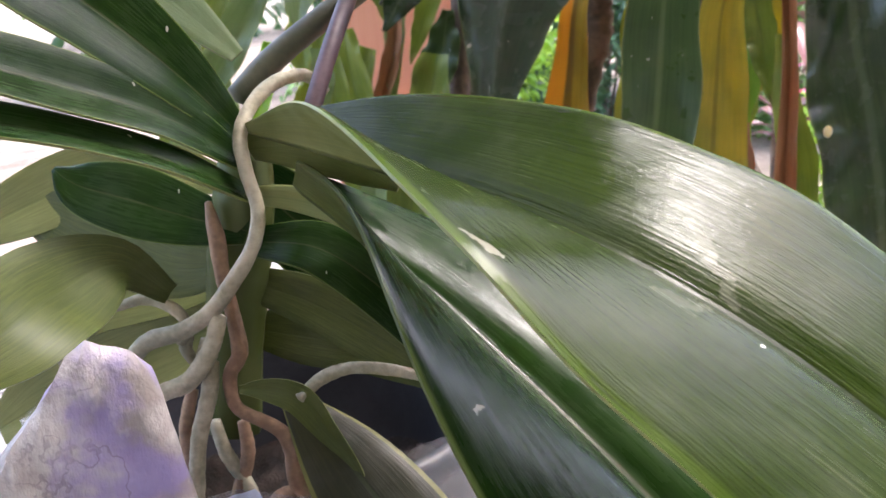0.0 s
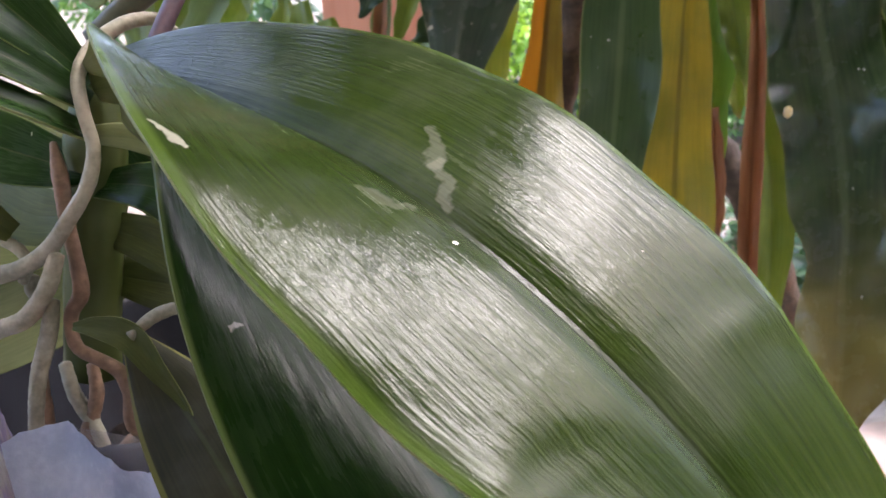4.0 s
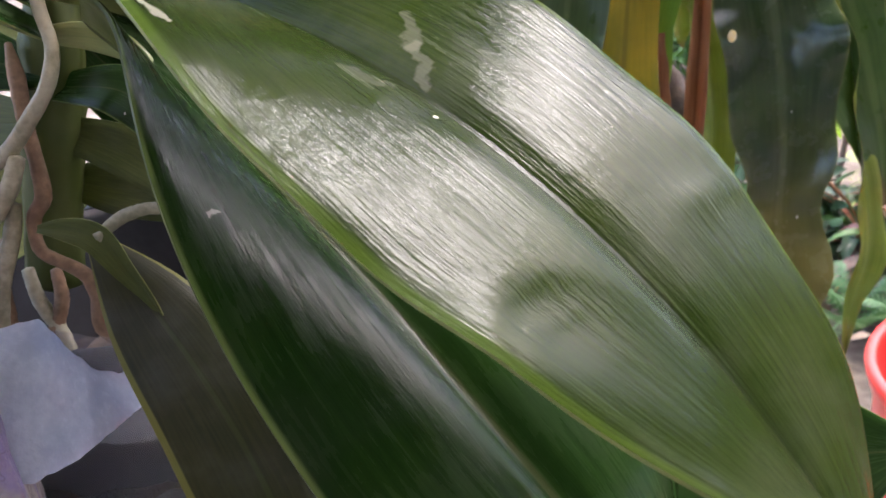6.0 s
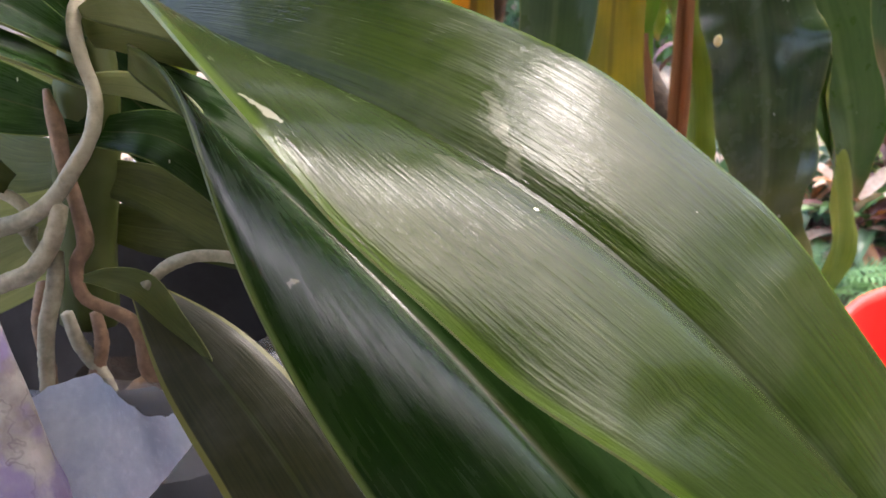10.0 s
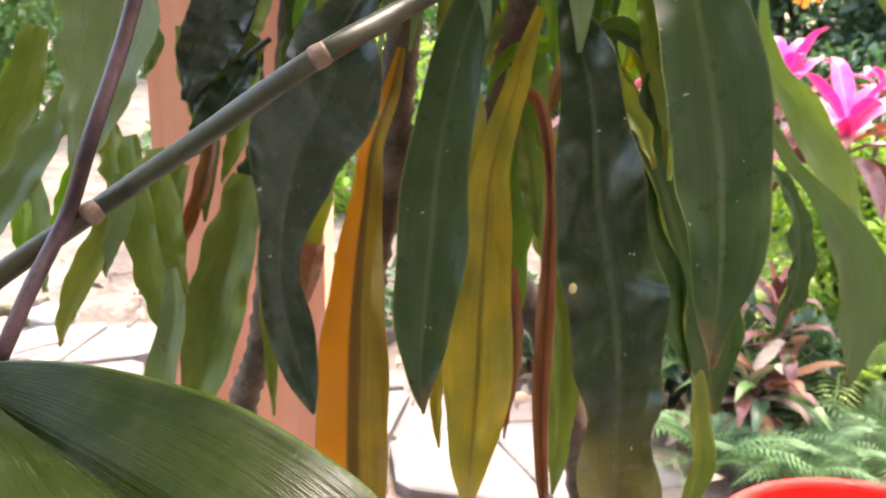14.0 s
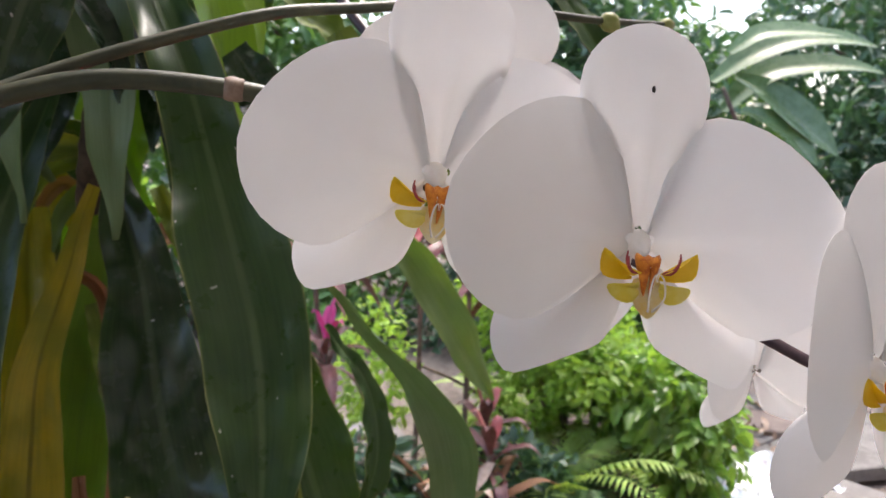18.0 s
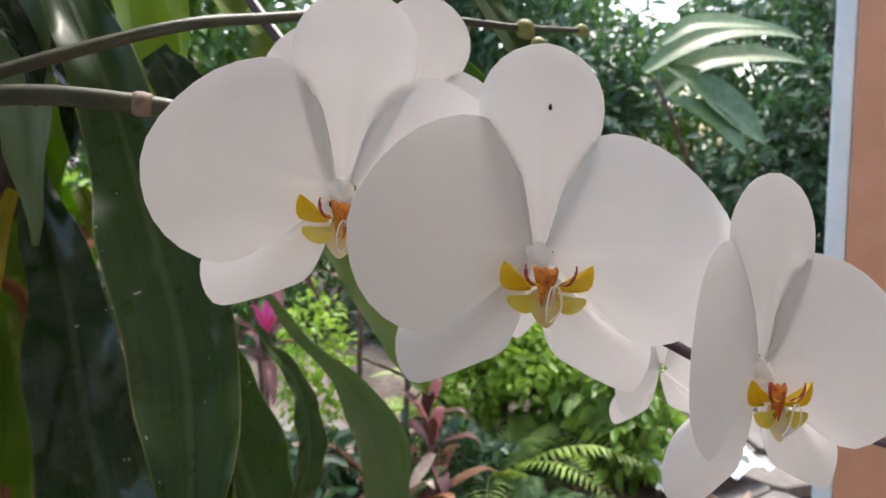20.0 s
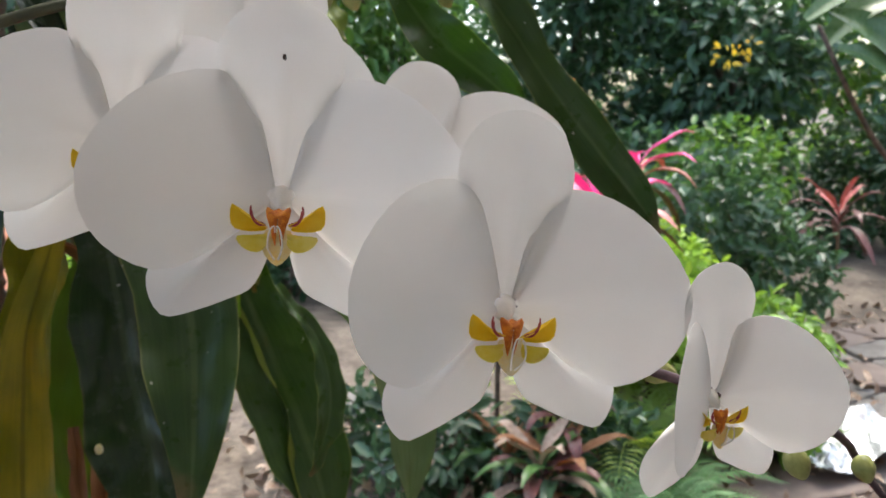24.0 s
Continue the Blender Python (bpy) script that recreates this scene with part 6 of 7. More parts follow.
drop([G, G], [(-0.0413, 1.0438, 1.3009), (-0.0333, 1.0353, 1.2571), (-0.0252, 1.0289, 1.2282), (-0.0189, 1.0230, 1.1992)], [0.0072, 0.0256, 0.0229, 0.0026], n=20, m=6)
drop([D, G], [(0.1105, 1.0773, 1.3903), (0.1257, 1.0666, 1.3454), (0.1411, 1.0582, 1.3163), (0.1544, 1.0504, 1.2878)], [0.0097, 0.0341, 0.0306, 0.0028], n=20, m=6)
drop([O, G], [(0.0003, 1.0492, 1.3461), (-0.0088, 1.0456, 1.3032), (-0.0184, 1.0444, 1.2760), (-0.0262, 1.0426, 1.2488)], [0.0113, 0.0371, 0.0338, 0.0026], n=20, m=6)
drop([Q, Q], [(-0.2752, 1.0209, 1.0614), (-0.2701, 1.0039, 1.0023), (-0.2648, 0.9907, 0.9565), (-0.2602, 0.9775, 0.9107)], [0.0103, 0.0351, 0.0317, 0.0028], n=20, m=6)
drop([L, L], [(-0.2892, 0.9397, 1.1394), (-0.2765, 0.9249, 1.0910), (-0.2629, 0.9137, 1.0558), (-0.2519, 0.9029, 1.0212)], [0.0112, 0.0373, 0.0336, 0.0025], n=20, m=6)
drop([O, O], [(-0.1566, 0.9217, 1.1258), (-0.1542, 0.9101, 1.0851), (-0.1516, 0.9027, 1.0593), (-0.1496, 0.8952, 1.0330)], [0.0093, 0.0323, 0.0286, 0.0025], n=20, m=6)
drop([O, Q], [(-0.2232, 1.0545, 1.1650), (-0.2371, 1.0442, 1.1226), (-0.2508, 1.0386, 1.0970), (-0.2630, 1.0326, 1.0707)], [0.0104, 0.0362, 0.0320, 0.0028], n=20, m=6)
drop([L, L], [(-0.1940, 0.9248, 1.0851), (-0.2030, 0.9130, 1.0390), (-0.2117, 0.9049, 1.0062), (-0.2198, 0.8968, 0.9740)], [0.0075, 0.0270, 0.0239, 0.0025], n=20, m=6)
drop([L, Q], [(-0.1396, 0.9583, 1.0764), (-0.1254, 0.9444, 1.0317), (-0.1104, 0.9346, 1.0021), (-0.0979, 0.9249, 0.9719)], [0.0092, 0.0321, 0.0288, 0.0026], n=20, m=6)
drop([L, O], [(-0.2590, 0.9476, 1.0669), (-0.2605, 0.9354, 1.0223), (-0.2617, 0.9271, 0.9920), (-0.2629, 0.9190, 0.9623)], [0.0071, 0.0238, 0.0218, 0.0026], n=20, m=6)
drop([L, Q], [(-0.2870, 1.0302, 1.0905), (-0.2864, 1.0185, 1.0486), (-0.2855, 1.0113, 1.0227), (-0.2853, 1.0041, 0.9968)], [0.0083, 0.0289, 0.0262, 0.0028], n=20, m=6)
drop([L, Q], [(-0.2468, 0.9059, 1.1842), (-0.2537, 0.8918, 1.1309), (-0.2604, 0.8809, 1.0890), (-0.2665, 0.8699, 1.0471)], [0.0095, 0.0315, 0.0285, 0.0024], n=20, m=6)
drop([Q, L], [(-0.2989, 0.9484, 1.2047), (-0.2962, 0.9342, 1.1544), (-0.2938, 0.9236, 1.1171), (-0.2915, 0.9130, 1.0797)], [0.0105, 0.0350, 0.0314, 0.0025], n=20, m=6)
drop([Y, L], [(0.2698, 0.9250, 1.1146), (0.2533, 0.9150, 1.0721), (0.2372, 0.9091, 1.0448), (0.2230, 0.9031, 1.0175)], [0.0098, 0.0334, 0.0301, 0.0026], n=20, m=6)
drop([Y, Y], [(0.2933, 0.8059, 1.1458), (0.2901, 0.7929, 1.0976), (0.2871, 0.7830, 1.0610), (0.2847, 0.7733, 1.0250)], [0.0086, 0.0299, 0.0270, 0.0023], n=20, m=6)
drop([O, O], [(0.3031, 0.9240, 1.0864), (0.3081, 0.9099, 1.0374), (0.3133, 0.8996, 1.0023), (0.3179, 0.8894, 0.9673)], [0.0113, 0.0377, 0.0338, 0.0026], n=20, m=6)
drop([O, O], [(0.3244, 0.9556, 1.2085), (0.3215, 0.9410, 1.1549), (0.3187, 0.9302, 1.1147), (0.3160, 0.9193, 1.0744)], [0.0079, 0.0285, 0.0252, 0.0026], n=20, m=6)
drop([Y, Y], [(0.2409, 0.8957, 1.1482), (0.2350, 0.8832, 1.1009), (0.2293, 0.8744, 1.0669), (0.2243, 0.8655, 1.0330)], [0.0069, 0.0239, 0.0220, 0.0025], n=20, m=6)
drop([G, O], [(0.0354, 0.9375, 1.2194), (0.0431, 0.9219, 1.1662), (0.0511, 0.9098, 1.1257), (0.0578, 0.8978, 1.0852)], [0.0101, 0.0346, 0.0308, 0.0025], n=20, m=6)
drop([G, Q], [(0.0135, 1.0306, 1.0954), (-0.0031, 1.0164, 1.0378), (-0.0194, 1.0062, 0.9945), (-0.0337, 0.9957, 0.9513)], [0.0128, 0.0426, 0.0383, 0.0028], n=20, m=6)
drop([G, G], [(0.0016, 0.9923, 1.1031), (-0.0060, 0.9809, 1.0589), (-0.0133, 0.9738, 1.0306), (-0.0200, 0.9666, 1.0022)], [0.0130, 0.0430, 0.0389, 0.0027], n=20, m=6)
drop([O, Q], [(0.0020, 0.9191, 1.1777), (-0.0125, 0.9069, 1.1284), (-0.0268, 0.8985, 1.0923), (-0.0398, 0.8897, 1.0557)], [0.0068, 0.0230, 0.0205, 0.0025], n=20, m=6)
drop([O, G], [(-0.0943, 1.0141, 1.2197), (-0.0827, 0.9977, 1.1650), (-0.0715, 0.9849, 1.1233), (-0.0616, 0.9724, 1.0821)], [0.0074, 0.0254, 0.0227, 0.0027], n=20, m=6)
drop([Q, O], [(-0.0515, 0.9696, 1.1512), (-0.0565, 0.9542, 1.0936), (-0.0613, 0.9422, 1.0487), (-0.0654, 0.9302, 1.0039)], [0.0066, 0.0229, 0.0210, 0.0026], n=20, m=6)
drop([L, G], [(0.2863, 1.0506, 1.3674), (0.2842, 1.0444, 1.3100), (0.2833, 1.0391, 1.2647), (0.2819, 1.0341, 1.2200)], [0.0103, 0.0340, 0.0308, 0.0026], n=20, m=6)
drop([L, G], [(0.3497, 1.0811, 1.4330), (0.3361, 1.0820, 1.3806), (0.3234, 1.0842, 1.3423), (0.3124, 1.0856, 1.3048)], [0.0081, 0.0277, 0.0250, 0.0027], n=20, m=6)
drop([G, G], [(0.3747, 1.0568, 1.4432), (0.3600, 1.0581, 1.3887), (0.3460, 1.0607, 1.3475), (0.3333, 1.0626, 1.3070)], [0.0107, 0.0368, 0.0328, 0.0027], n=20, m=6)
drop([G, G], [(0.3330, 1.0045, 1.3921), (0.3429, 0.9928, 1.3440), (0.3530, 0.9827, 1.3096), (0.3621, 0.9732, 1.2752)], [0.0069, 0.0233, 0.0207, 0.0025], n=20, m=6)
drop([G, O], [(0.2822, 1.1681, 1.4572), (0.2710, 1.1670, 1.3992), (0.2600, 1.1676, 1.3559), (0.2514, 1.1668, 1.3119)], [0.0077, 0.0260, 0.0232, 0.0028], n=20, m=6)
drop([L, G], [(0.2826, 1.0178, 1.3655), (0.2758, 1.0159, 1.3216), (0.2699, 1.0156, 1.2932), (0.2645, 1.0150, 1.2642)], [0.0099, 0.0329, 0.0298, 0.0025], n=20, m=6)
drop([L, G], [(0.3127, 0.9990, 1.3506), (0.3140, 0.9926, 1.3061), (0.3156, 0.9878, 1.2758), (0.3172, 0.9831, 1.2456)], [0.0118, 0.0398, 0.0361, 0.0025], n=20, m=6)
drop([O, O], [(0.3527, 1.0729, 1.3819), (0.3381, 1.0746, 1.3316), (0.3244, 1.0778, 1.2967), (0.3123, 1.0800, 1.2611)], [0.0068, 0.0236, 0.0209, 0.0027], n=20, m=6)


def crown(at, count, length, width, mats, seed, down=0.9, spread=6.3, start=0.0):
    """A whorl of strap leaves round a branch end, arching out and drooping."""
    r = np.random.default_rng(seed)
    for k in range(count):
        a = start + spread * k / count + r.uniform(-0.3, 0.3)
        L = length * r.uniform(0.7, 1.15)
        d = np.array([math.cos(a), math.sin(a), 0.0])
        o = np.asarray(at) + np.array([0, 0, -0.06 * r.random()])
        out = r.uniform(0.16, 0.42) * L
        pts = [o, o + d * out * 0.55 + [0, 0, L * 0.12], o + d * out + [0, 0, L * 0.02], o + d * out * 1.25 - [0, 0, L * 0.3 * down], o + d * out * 1.3 - [0, 0, L * 0.62 * down], o + d * out * 1.3 - [0, 0, L * 0.9 * down]]
        w = width * r.uniform(0.75, 1.2)
        drop(mats[int(r.integers(len(mats)))], pts, [w * 0.2, w * 0.5, w * 0.85, w, w * 0.7, 0.003], face=(d[0] * 0.8, d[1] * 0.8, 0.7), turn=tuple(float(x) for x in r.uniform(-35, 35, 3)), n=24, m=6)


MIX = [[D, G], [G, O], [G, G], [G, L], [O, G], [Q, G]]
PALE_MIX = [[Q, O], [O, G], [L, O], [Q, G], [Q, Q]]
crown((0.05, 0.98, 1.62), 5, 0.44, 0.05, PALE_MIX, 201)
crown((0.26, 0.92, 1.95), 8, 0.5, 0.075, MIX, 202)
crown((0.28, 0.76, 1.50), 10, 0.42, 0.055, PALE_MIX, 204)
# added leaf heads out of view overhead, blocking sky from the orchid leaf's reflections
for at, k, wide, seed in (((0.02, 0.74, 2.22), 26, 0.12, 211), ((0.30, 0.82, 2.26), 18, 0.085, 212), ((0.10, 0.52, 2.44), 26, 0.12, 213), ((-0.14, 0.66, 2.40), 26, 0.13, 214), ((-0.30, 0.66, 2.05), 24, 0.12, 215),
                          ((-0.08, 0.60, 2.00), 24, 0.12, 216), ((0.14, 0.70, 1.96), 18, 0.10, 217)):
    tube("trunk", [(0.1, 0.93, 1.3), (0.1 + (at[0] - 0.1) * 0.4, 0.9, 1.8), at], [0.014, 0.012, 0.008], BARK, shrub, "ringed brown trunk", n=60, lump=0.05, rings=0.12)
    crown(at, k, 0.44, wide, MIX, seed, down=0.6)
crown((-0.30, 0.92, 1.66), 6, 0.46, 0.07, MIX + [[Q, O], [Q, Q]], 206)
tube("branch", [(0.04, 0.99, 1.4), (-0.14, 0.96, 1.55), (-0.30, 0.92, 1.66)], [0.012, 0.010, 0.008], BARK, shrub, n=14, lump=0.05)
for a, b, r in (((0.1687, 0.8121, 1.3348), (0.0783, 0.8502, 1.2786), 0.0022), ((0.1740, 0.8130, 1.3511), (0.1053, 0.8562, 1.3728), 0.002), ((0.1780, 0.8550, 1.3034), (0.0723, 0.8710, 1.2418), 0.0025), ((0.0205, 0.8216, 1.2096), (-0.0638, 0.8472, 1.1189), 0.0028),
                ((0.1606, 0.8441, 1.3124), (0.2531, 0.8171, 1.3578), 0.002)):
    tube("leaf_stalk", [a, (Vector(a) + Vector(b)) * 0.5 + Vector((0, 0, 0.012)), b], [r, r * 0.9, r * 0.7], SPIKE, shrub, n=10, sides=8)


# young shoots and dry bracts crowded where the branches part
shoot_rng = np.random.default_rng(91)
for k in range(30):
    q = k / 29
    o = np.array([0.02 + 0.34 * q, 0.88 - 0.08 * q, 1.33 - 0.12 * q]) + shoot_rng.uniform(-0.035, 0.035, 3)
    a = shoot_rng.uniform(2.6, 6.8)
    long = shoot_rng.uniform(0.05, 0.11)
    d = np.array([math.cos(a), 0.4 * math.sin(a), 0.0]) * long
    up = shoot_rng.uniform(-0.1, 0.5) * long
    w = shoot_rng.uniform(0.014, 0.028)
    drop([[O, Q], [Q, O], [L, L], [R, O], [O, Y], [G, O]][k % 6], [o, o + d * 0.4 + [0, 0, up], o + d * 0.8 + [0, 0, up * 0.6 - long * 0.15], o + d + [0, 0, -long * 0.55]], [w * 0.3, w, w * 0.8, 0.002], cup=0.5, n=16, m=6)

# a pale hole-like blemish on the dark leaf
blem = bmesh.new()
bmesh.ops.create_icosphere(blem, subdivisions=2, radius=0.0045)
for v in blem.verts:
    v.co = Vector((v.co.x * 0.75, v.co.y * 0.25, v.co.z)) + Vector((0.2648, 0.5874, 1.0235))
part("blemish", blem, LIP_CREAM, shrub, "pale round blemish on the dark leaf")

# ---- the garden beyond ----
def on_path(x, y):
    strip = abs((x - 2.1) * -0.555 + (y - 1.95) * 0.832) < 0.5 and x > 1.9
    return (x < 0.25 and y < 3.5) or (x < 1.05 and y < 2.62) or (1.1 < x < 1.8 and 2.75 < y < 3.7) or strip


paving(-3.4, 7.2, 1.55, 6.4, 0.36, PAVER, "pale crazy paving of irregular stones along the house")


def leaf_cloud(name, blobs, size, count, mat, parent, label="", seed=1, slim=0.45, droop=0.3, kind=""):
    """A crown of many single leaves, each a small folded blade, thinning out towards an uneven outline."""
    r = np.random.default_rng(seed)
    v, f = [], []
    total = sum(b[3] * b[4] * b[5] for b in blobs)
    for bx, by, bz, rx, ry, rz in blobs:
        for _ in range(max(1, int(count * rx * ry * rz / total))):
            d = r.normal(size=3)
            d /= np.linalg.norm(d)
            k = r.uniform(0.2, 1.0) ** 0.45 * (1 + 0.3 * noise.noise(Vector(d * 2.2) + Vector((bx, by, bz))))
            c = np.array([bx, by, bz]) + d * k * np.array([rx, ry, rz])
            t = d * 0.6 + r.normal(size=3) * 0.6 + np.array([0, 0, -droop])
            t /= np.linalg.norm(t)
            s = np.cross(t, d * 0.7 + np.array([0, 0, 0.6]) + r.normal(size=3) * 0.5)
            s /= max(np.linalg.norm(s), 1e-6)
            n = np.cross(s, t)
            L = size * r.uniform(0.6, 1.25)
            w = L * slim * 0.5
            o = len(v)
            for a, b, c2 in ((0, 0, 0), (0.35, 1, 0.12), (0.35, -1, 0.12), (0.4, 0, 0), (0.75, 0.75, 0.05), (0.75, -0.75, 0.05), (1.0, 0, -0.12)):
                v.append(c + t * a * L + s * b * w + n * c2 * L)
            f += [(o, o + 3, o + 1), (o, o + 2, o + 3), (o + 3, o + 6, o + 4, o + 1), (o + 3, o + 2, o + 5, o + 6)]
    ob = obj(name, v, f, mat, parent, label)
    if kind:
        ob["kind"] = kind
    return ob


def bush(at, blobs, size, count, mat, label, seed, category="bush", name="bush", stems=5, slim=0.45, droop=0.3):
    b = thing(name, at, label, category, placed=True)
    for k in range(stems):
        a = 2 * math.pi * k / stems + seed
        x, y, z, rx, ry, rz = blobs[k % len(blobs)]
        end = Vector((x + 0.4 * rx * math.cos(a), y + 0.4 * ry * math.sin(a), z + 0.2 * rz))
        root = Vector(at) + Vector((0.05 * math.cos(a), 0.05 * math.sin(a), -0.06))
        tube("stem", [root, root.lerp(end, 0.5) + Vector((0.03, 0.02, 0.08)), end], [0.012, 0.009, 0.004], TWIG, b, n=10, sides=7)
    leaf_cloud("crown", blobs, size, count, mat, b, seed=seed, slim=slim, droop=droop)
    return b


def tree(at, height, blobs, size, count, mat, label, seed, trunk_r=0.07):
    """A tapered trunk with limbs into a crown of single leaves."""
    t = thing("tree", at, label, "tree", placed=True)
    base = Vector(at)
    fork = base + Vector((0.1, 0.05, height * 0.45))
    tube("trunk", [base - Vector((0, 0, 0.15)), base.lerp(fork, 0.5) + Vector((0.06, 0, 0)), fork], [trunk_r, trunk_r * 0.8, trunk_r * 0.6], BARK, t, n=14, sides=10, lump=0.08)
    for x, y, z, rx, ry, rz in blobs:
        e = Vector((x, y, z))
        tube("limb", [fork, fork.lerp(e, 0.5) + Vector((0, 0, 0.15)), e], [trunk_r * 0.5, trunk_r * 0.3, 0.012], BARK, t, n=12, sides=8)
    leaf_cloud("crown", blobs, size, count, mat, t, seed=seed)
    return t


def cordyline(top, spread, leaves, mats, label, seed, up=0.9, width=0.05, foot=None):
    """A rosette of strap leaves on a thin cane, upright in the middle and arching outside, from the cane's top."""
    r = np.random.default_rng(seed)
    top = Vector(top)
    base = Vector(foot) if foot else Vector((top.x + r.uniform(-0.05, 0.05), top.y + r.uniform(-0.05, 0.05), 0.0))
    c = thing("cordyline", base, label, "cordyline", placed=True)
    tube("cane", [base - Vector((0, 0, 0.1)), base.lerp(top, 0.5) + Vector((0.012, 0, 0)), top], [0.011, 0.010, 0.008], TWIG, c, n=18, sides=8, lump=0.05)
    for k in range(leaves):
        q = k / max(leaves - 1, 1)
        a = k * 2.4 + r.uniform(-0.35, 0.35)
        e = -0.35 + (up + 0.35) * q**0.8 + r.uniform(-0.15, 0.15)
        L = spread * r.uniform(0.75, 1.1)
        d = Vector((math.cos(a), math.sin(a), 0))
        b = top - Vector((0, 0, 0.10 * (1 - q)))
        sag = 0.35 * (1 - q) + 0.08
        p1 = b + d * L * 0.5 * math.cos(e) + Vector((0, 0, L * 0.5 * math.sin(e) + 0.02))
        p2 = b + d * L * math.cos(e) + Vector((0, 0, L * math.sin(e) - L * sag))
        strap(c, [mats[min(int((1 - q) * len(mats)), len(mats) - 1)]], [b, b.lerp(p1, 0.5) + Vector((0, 0, 0.015)), p1, p1.lerp(p2, 0.55) + Vector((0, 0, 0.02)), p2], [0.012, width * 0.6, width, width * 0.75, 0.002],
              face=(d.x * -0.2 + 0.01, d.y * -0.2 - 0.02, 1), cup=0.35, n=12, m=4, thick=0.0012)
    return c


def frond_clump(at, n, length, mat, label, name, category, seed, leaflets=26, leaflet=0.16, lift=0.9):
    """Arching feather fronds from one base, each rib with two rows of slim leaflets."""
    r = np.random.default_rng(seed)
    c = thing(name, at, label, category)
    for k in range(n):
        a = k * 2.4 + r.uniform(-0.3, 0.3)
        L = length * r.uniform(0.7, 1.1)
        d = np.array([math.cos(a), math.sin(a), 0])
        e = lift * r.uniform(0.6, 1.1)
        line = smooth_line([np.zeros(3), d * L * 0.35 * math.cos(e) + [0, 0, L * 0.4 * math.sin(e)], d * L * 0.7 * math.cos(e * 0.7) + [0, 0, L * 0.58 * math.sin(e)], d * L * 0.95 + [0, 0, L * 0.45 * math.sin(e)]], leaflets)
        t = unit(np.gradient(line, axis=0))
        s = unit(np.cross(t, np.array([0, 0, 1.0])))
        up = np.cross(s, t)
        v, f = [], []
        for i in range(3, leaflets + 1):
            ll = leaflet * math.sin(math.pi * (0.12 + 0.85 * i / leaflets)) * r.uniform(0.85, 1.1)
            for side in (-1, 1):
                q = s[i] * side * 0.85 + t[i] * 0.5 + up[i] * 0.2
                q /= np.linalg.norm(q)
                wv = t[i] * ll * 0.07 + up[i] * 0.002
                o = len(v)
                p = line[i]
                v += [p, p + q * ll * 0.45 + wv, p + q * ll - np.array([0, 0, ll * 0.25]), p + q * ll * 0.45 - wv]
                f.append((o, o + 1, o + 2, o + 3))
        fr = obj("frond", v, f, mat, c, smooth=False)
        tube("rib", line[::4], [0.004, 0.002, 0.001], mat, fr, n=10, sides=6)
    return c


# pink cordylines with dark red lower leaves, on bare canes
PINKS = [PINK_LEAF, PINK_LEAF, BLUSH_LEAF, RED_LEAF, RED_LEAF]
cordyline((1.6908, 2.3802, 0.9360), 0.30, 20, PINKS, "bright pink cordyline with red lower leaves on a bare cane", 5, width=0.075, foot=(2.4069, 3.3499, 0.0200))
cordyline((1.5918, 2.6271, 1.0197), 0.33, 20, PINKS, "bright pink cordyline with red lower leaves", 8, 1.1, width=0.075)
cordyline((1.4998, 2.8571, 1.0272), 0.30, 18, PINKS, "pink and red cordyline among dark foliage", 11, width=0.07)
cordyline((1.0681, 2.8387, 0.9883), 0.30, 18, PINKS, "pink and red cordyline among dark foliage", 14, width=0.07)
cordyline((2.0998, 2.8182, 1.0613), 0.26, 14, [PINK_LEAF, BLUSH_LEAF, RED_LEAF], "pink cordyline with long arching leaves", 21, 0.4)
cordyline((3.8163, 3.5836, 0.6669), 0.30, 16, [BLUSH_LEAF, RED_LEAF, RED_LEAF], "dark red cordyline beside the stone path", 23, 0.9, foot=(4.6073, 4.4604, 0.0200))
cordyline((1.0884, 2.7544, 0.6181), 0.20, 14, [PINK_LEAF, RED_LEAF, RED_LEAF, RED_LEAF], "low dark red cordyline with one pink leaf", 25, 1.2)
cordyline((1.3281, 2.1468, 0.2050), 0.22, 18, [LITTER, FOL_MID, RED_LEAF, LITTER, STRAP_BROWN], "low cordyline with dull brown, green and red leaves", 27, 0.8)
cordyline((1.4767, 2.2560, 0.3300), 0.17, 10, [BLUSH_LEAF, RED_LEAF, RED_LEAF, RED_LEAF, RED_LEAF], "red cordyline with upright leaves", 29, 1.2)
cordyline((1.5654, 2.4559, 0.3500), 0.17, 10, [BLUSH_LEAF, RED_LEAF, RED_LEAF, RED_LEAF, RED_LEAF], "red cordyline with upright leaves", 31, 1.2)
cordyline((1.3952, 2.1611, 0.1795), 0.28, 18, [STRAP_BROWN, FOL_MID, FOL_DARK, RED_LEAF], "low brown and green cordyline with some red leaves", 33, 0.7)
cordyline((1.3296, 2.3918, 0.1603), 0.28, 18, [STRAP_BROWN, FOL_MID, FOL_DARK, RED_LEAF], "low brown and green cordyline with some red leaves", 35, 0.7)

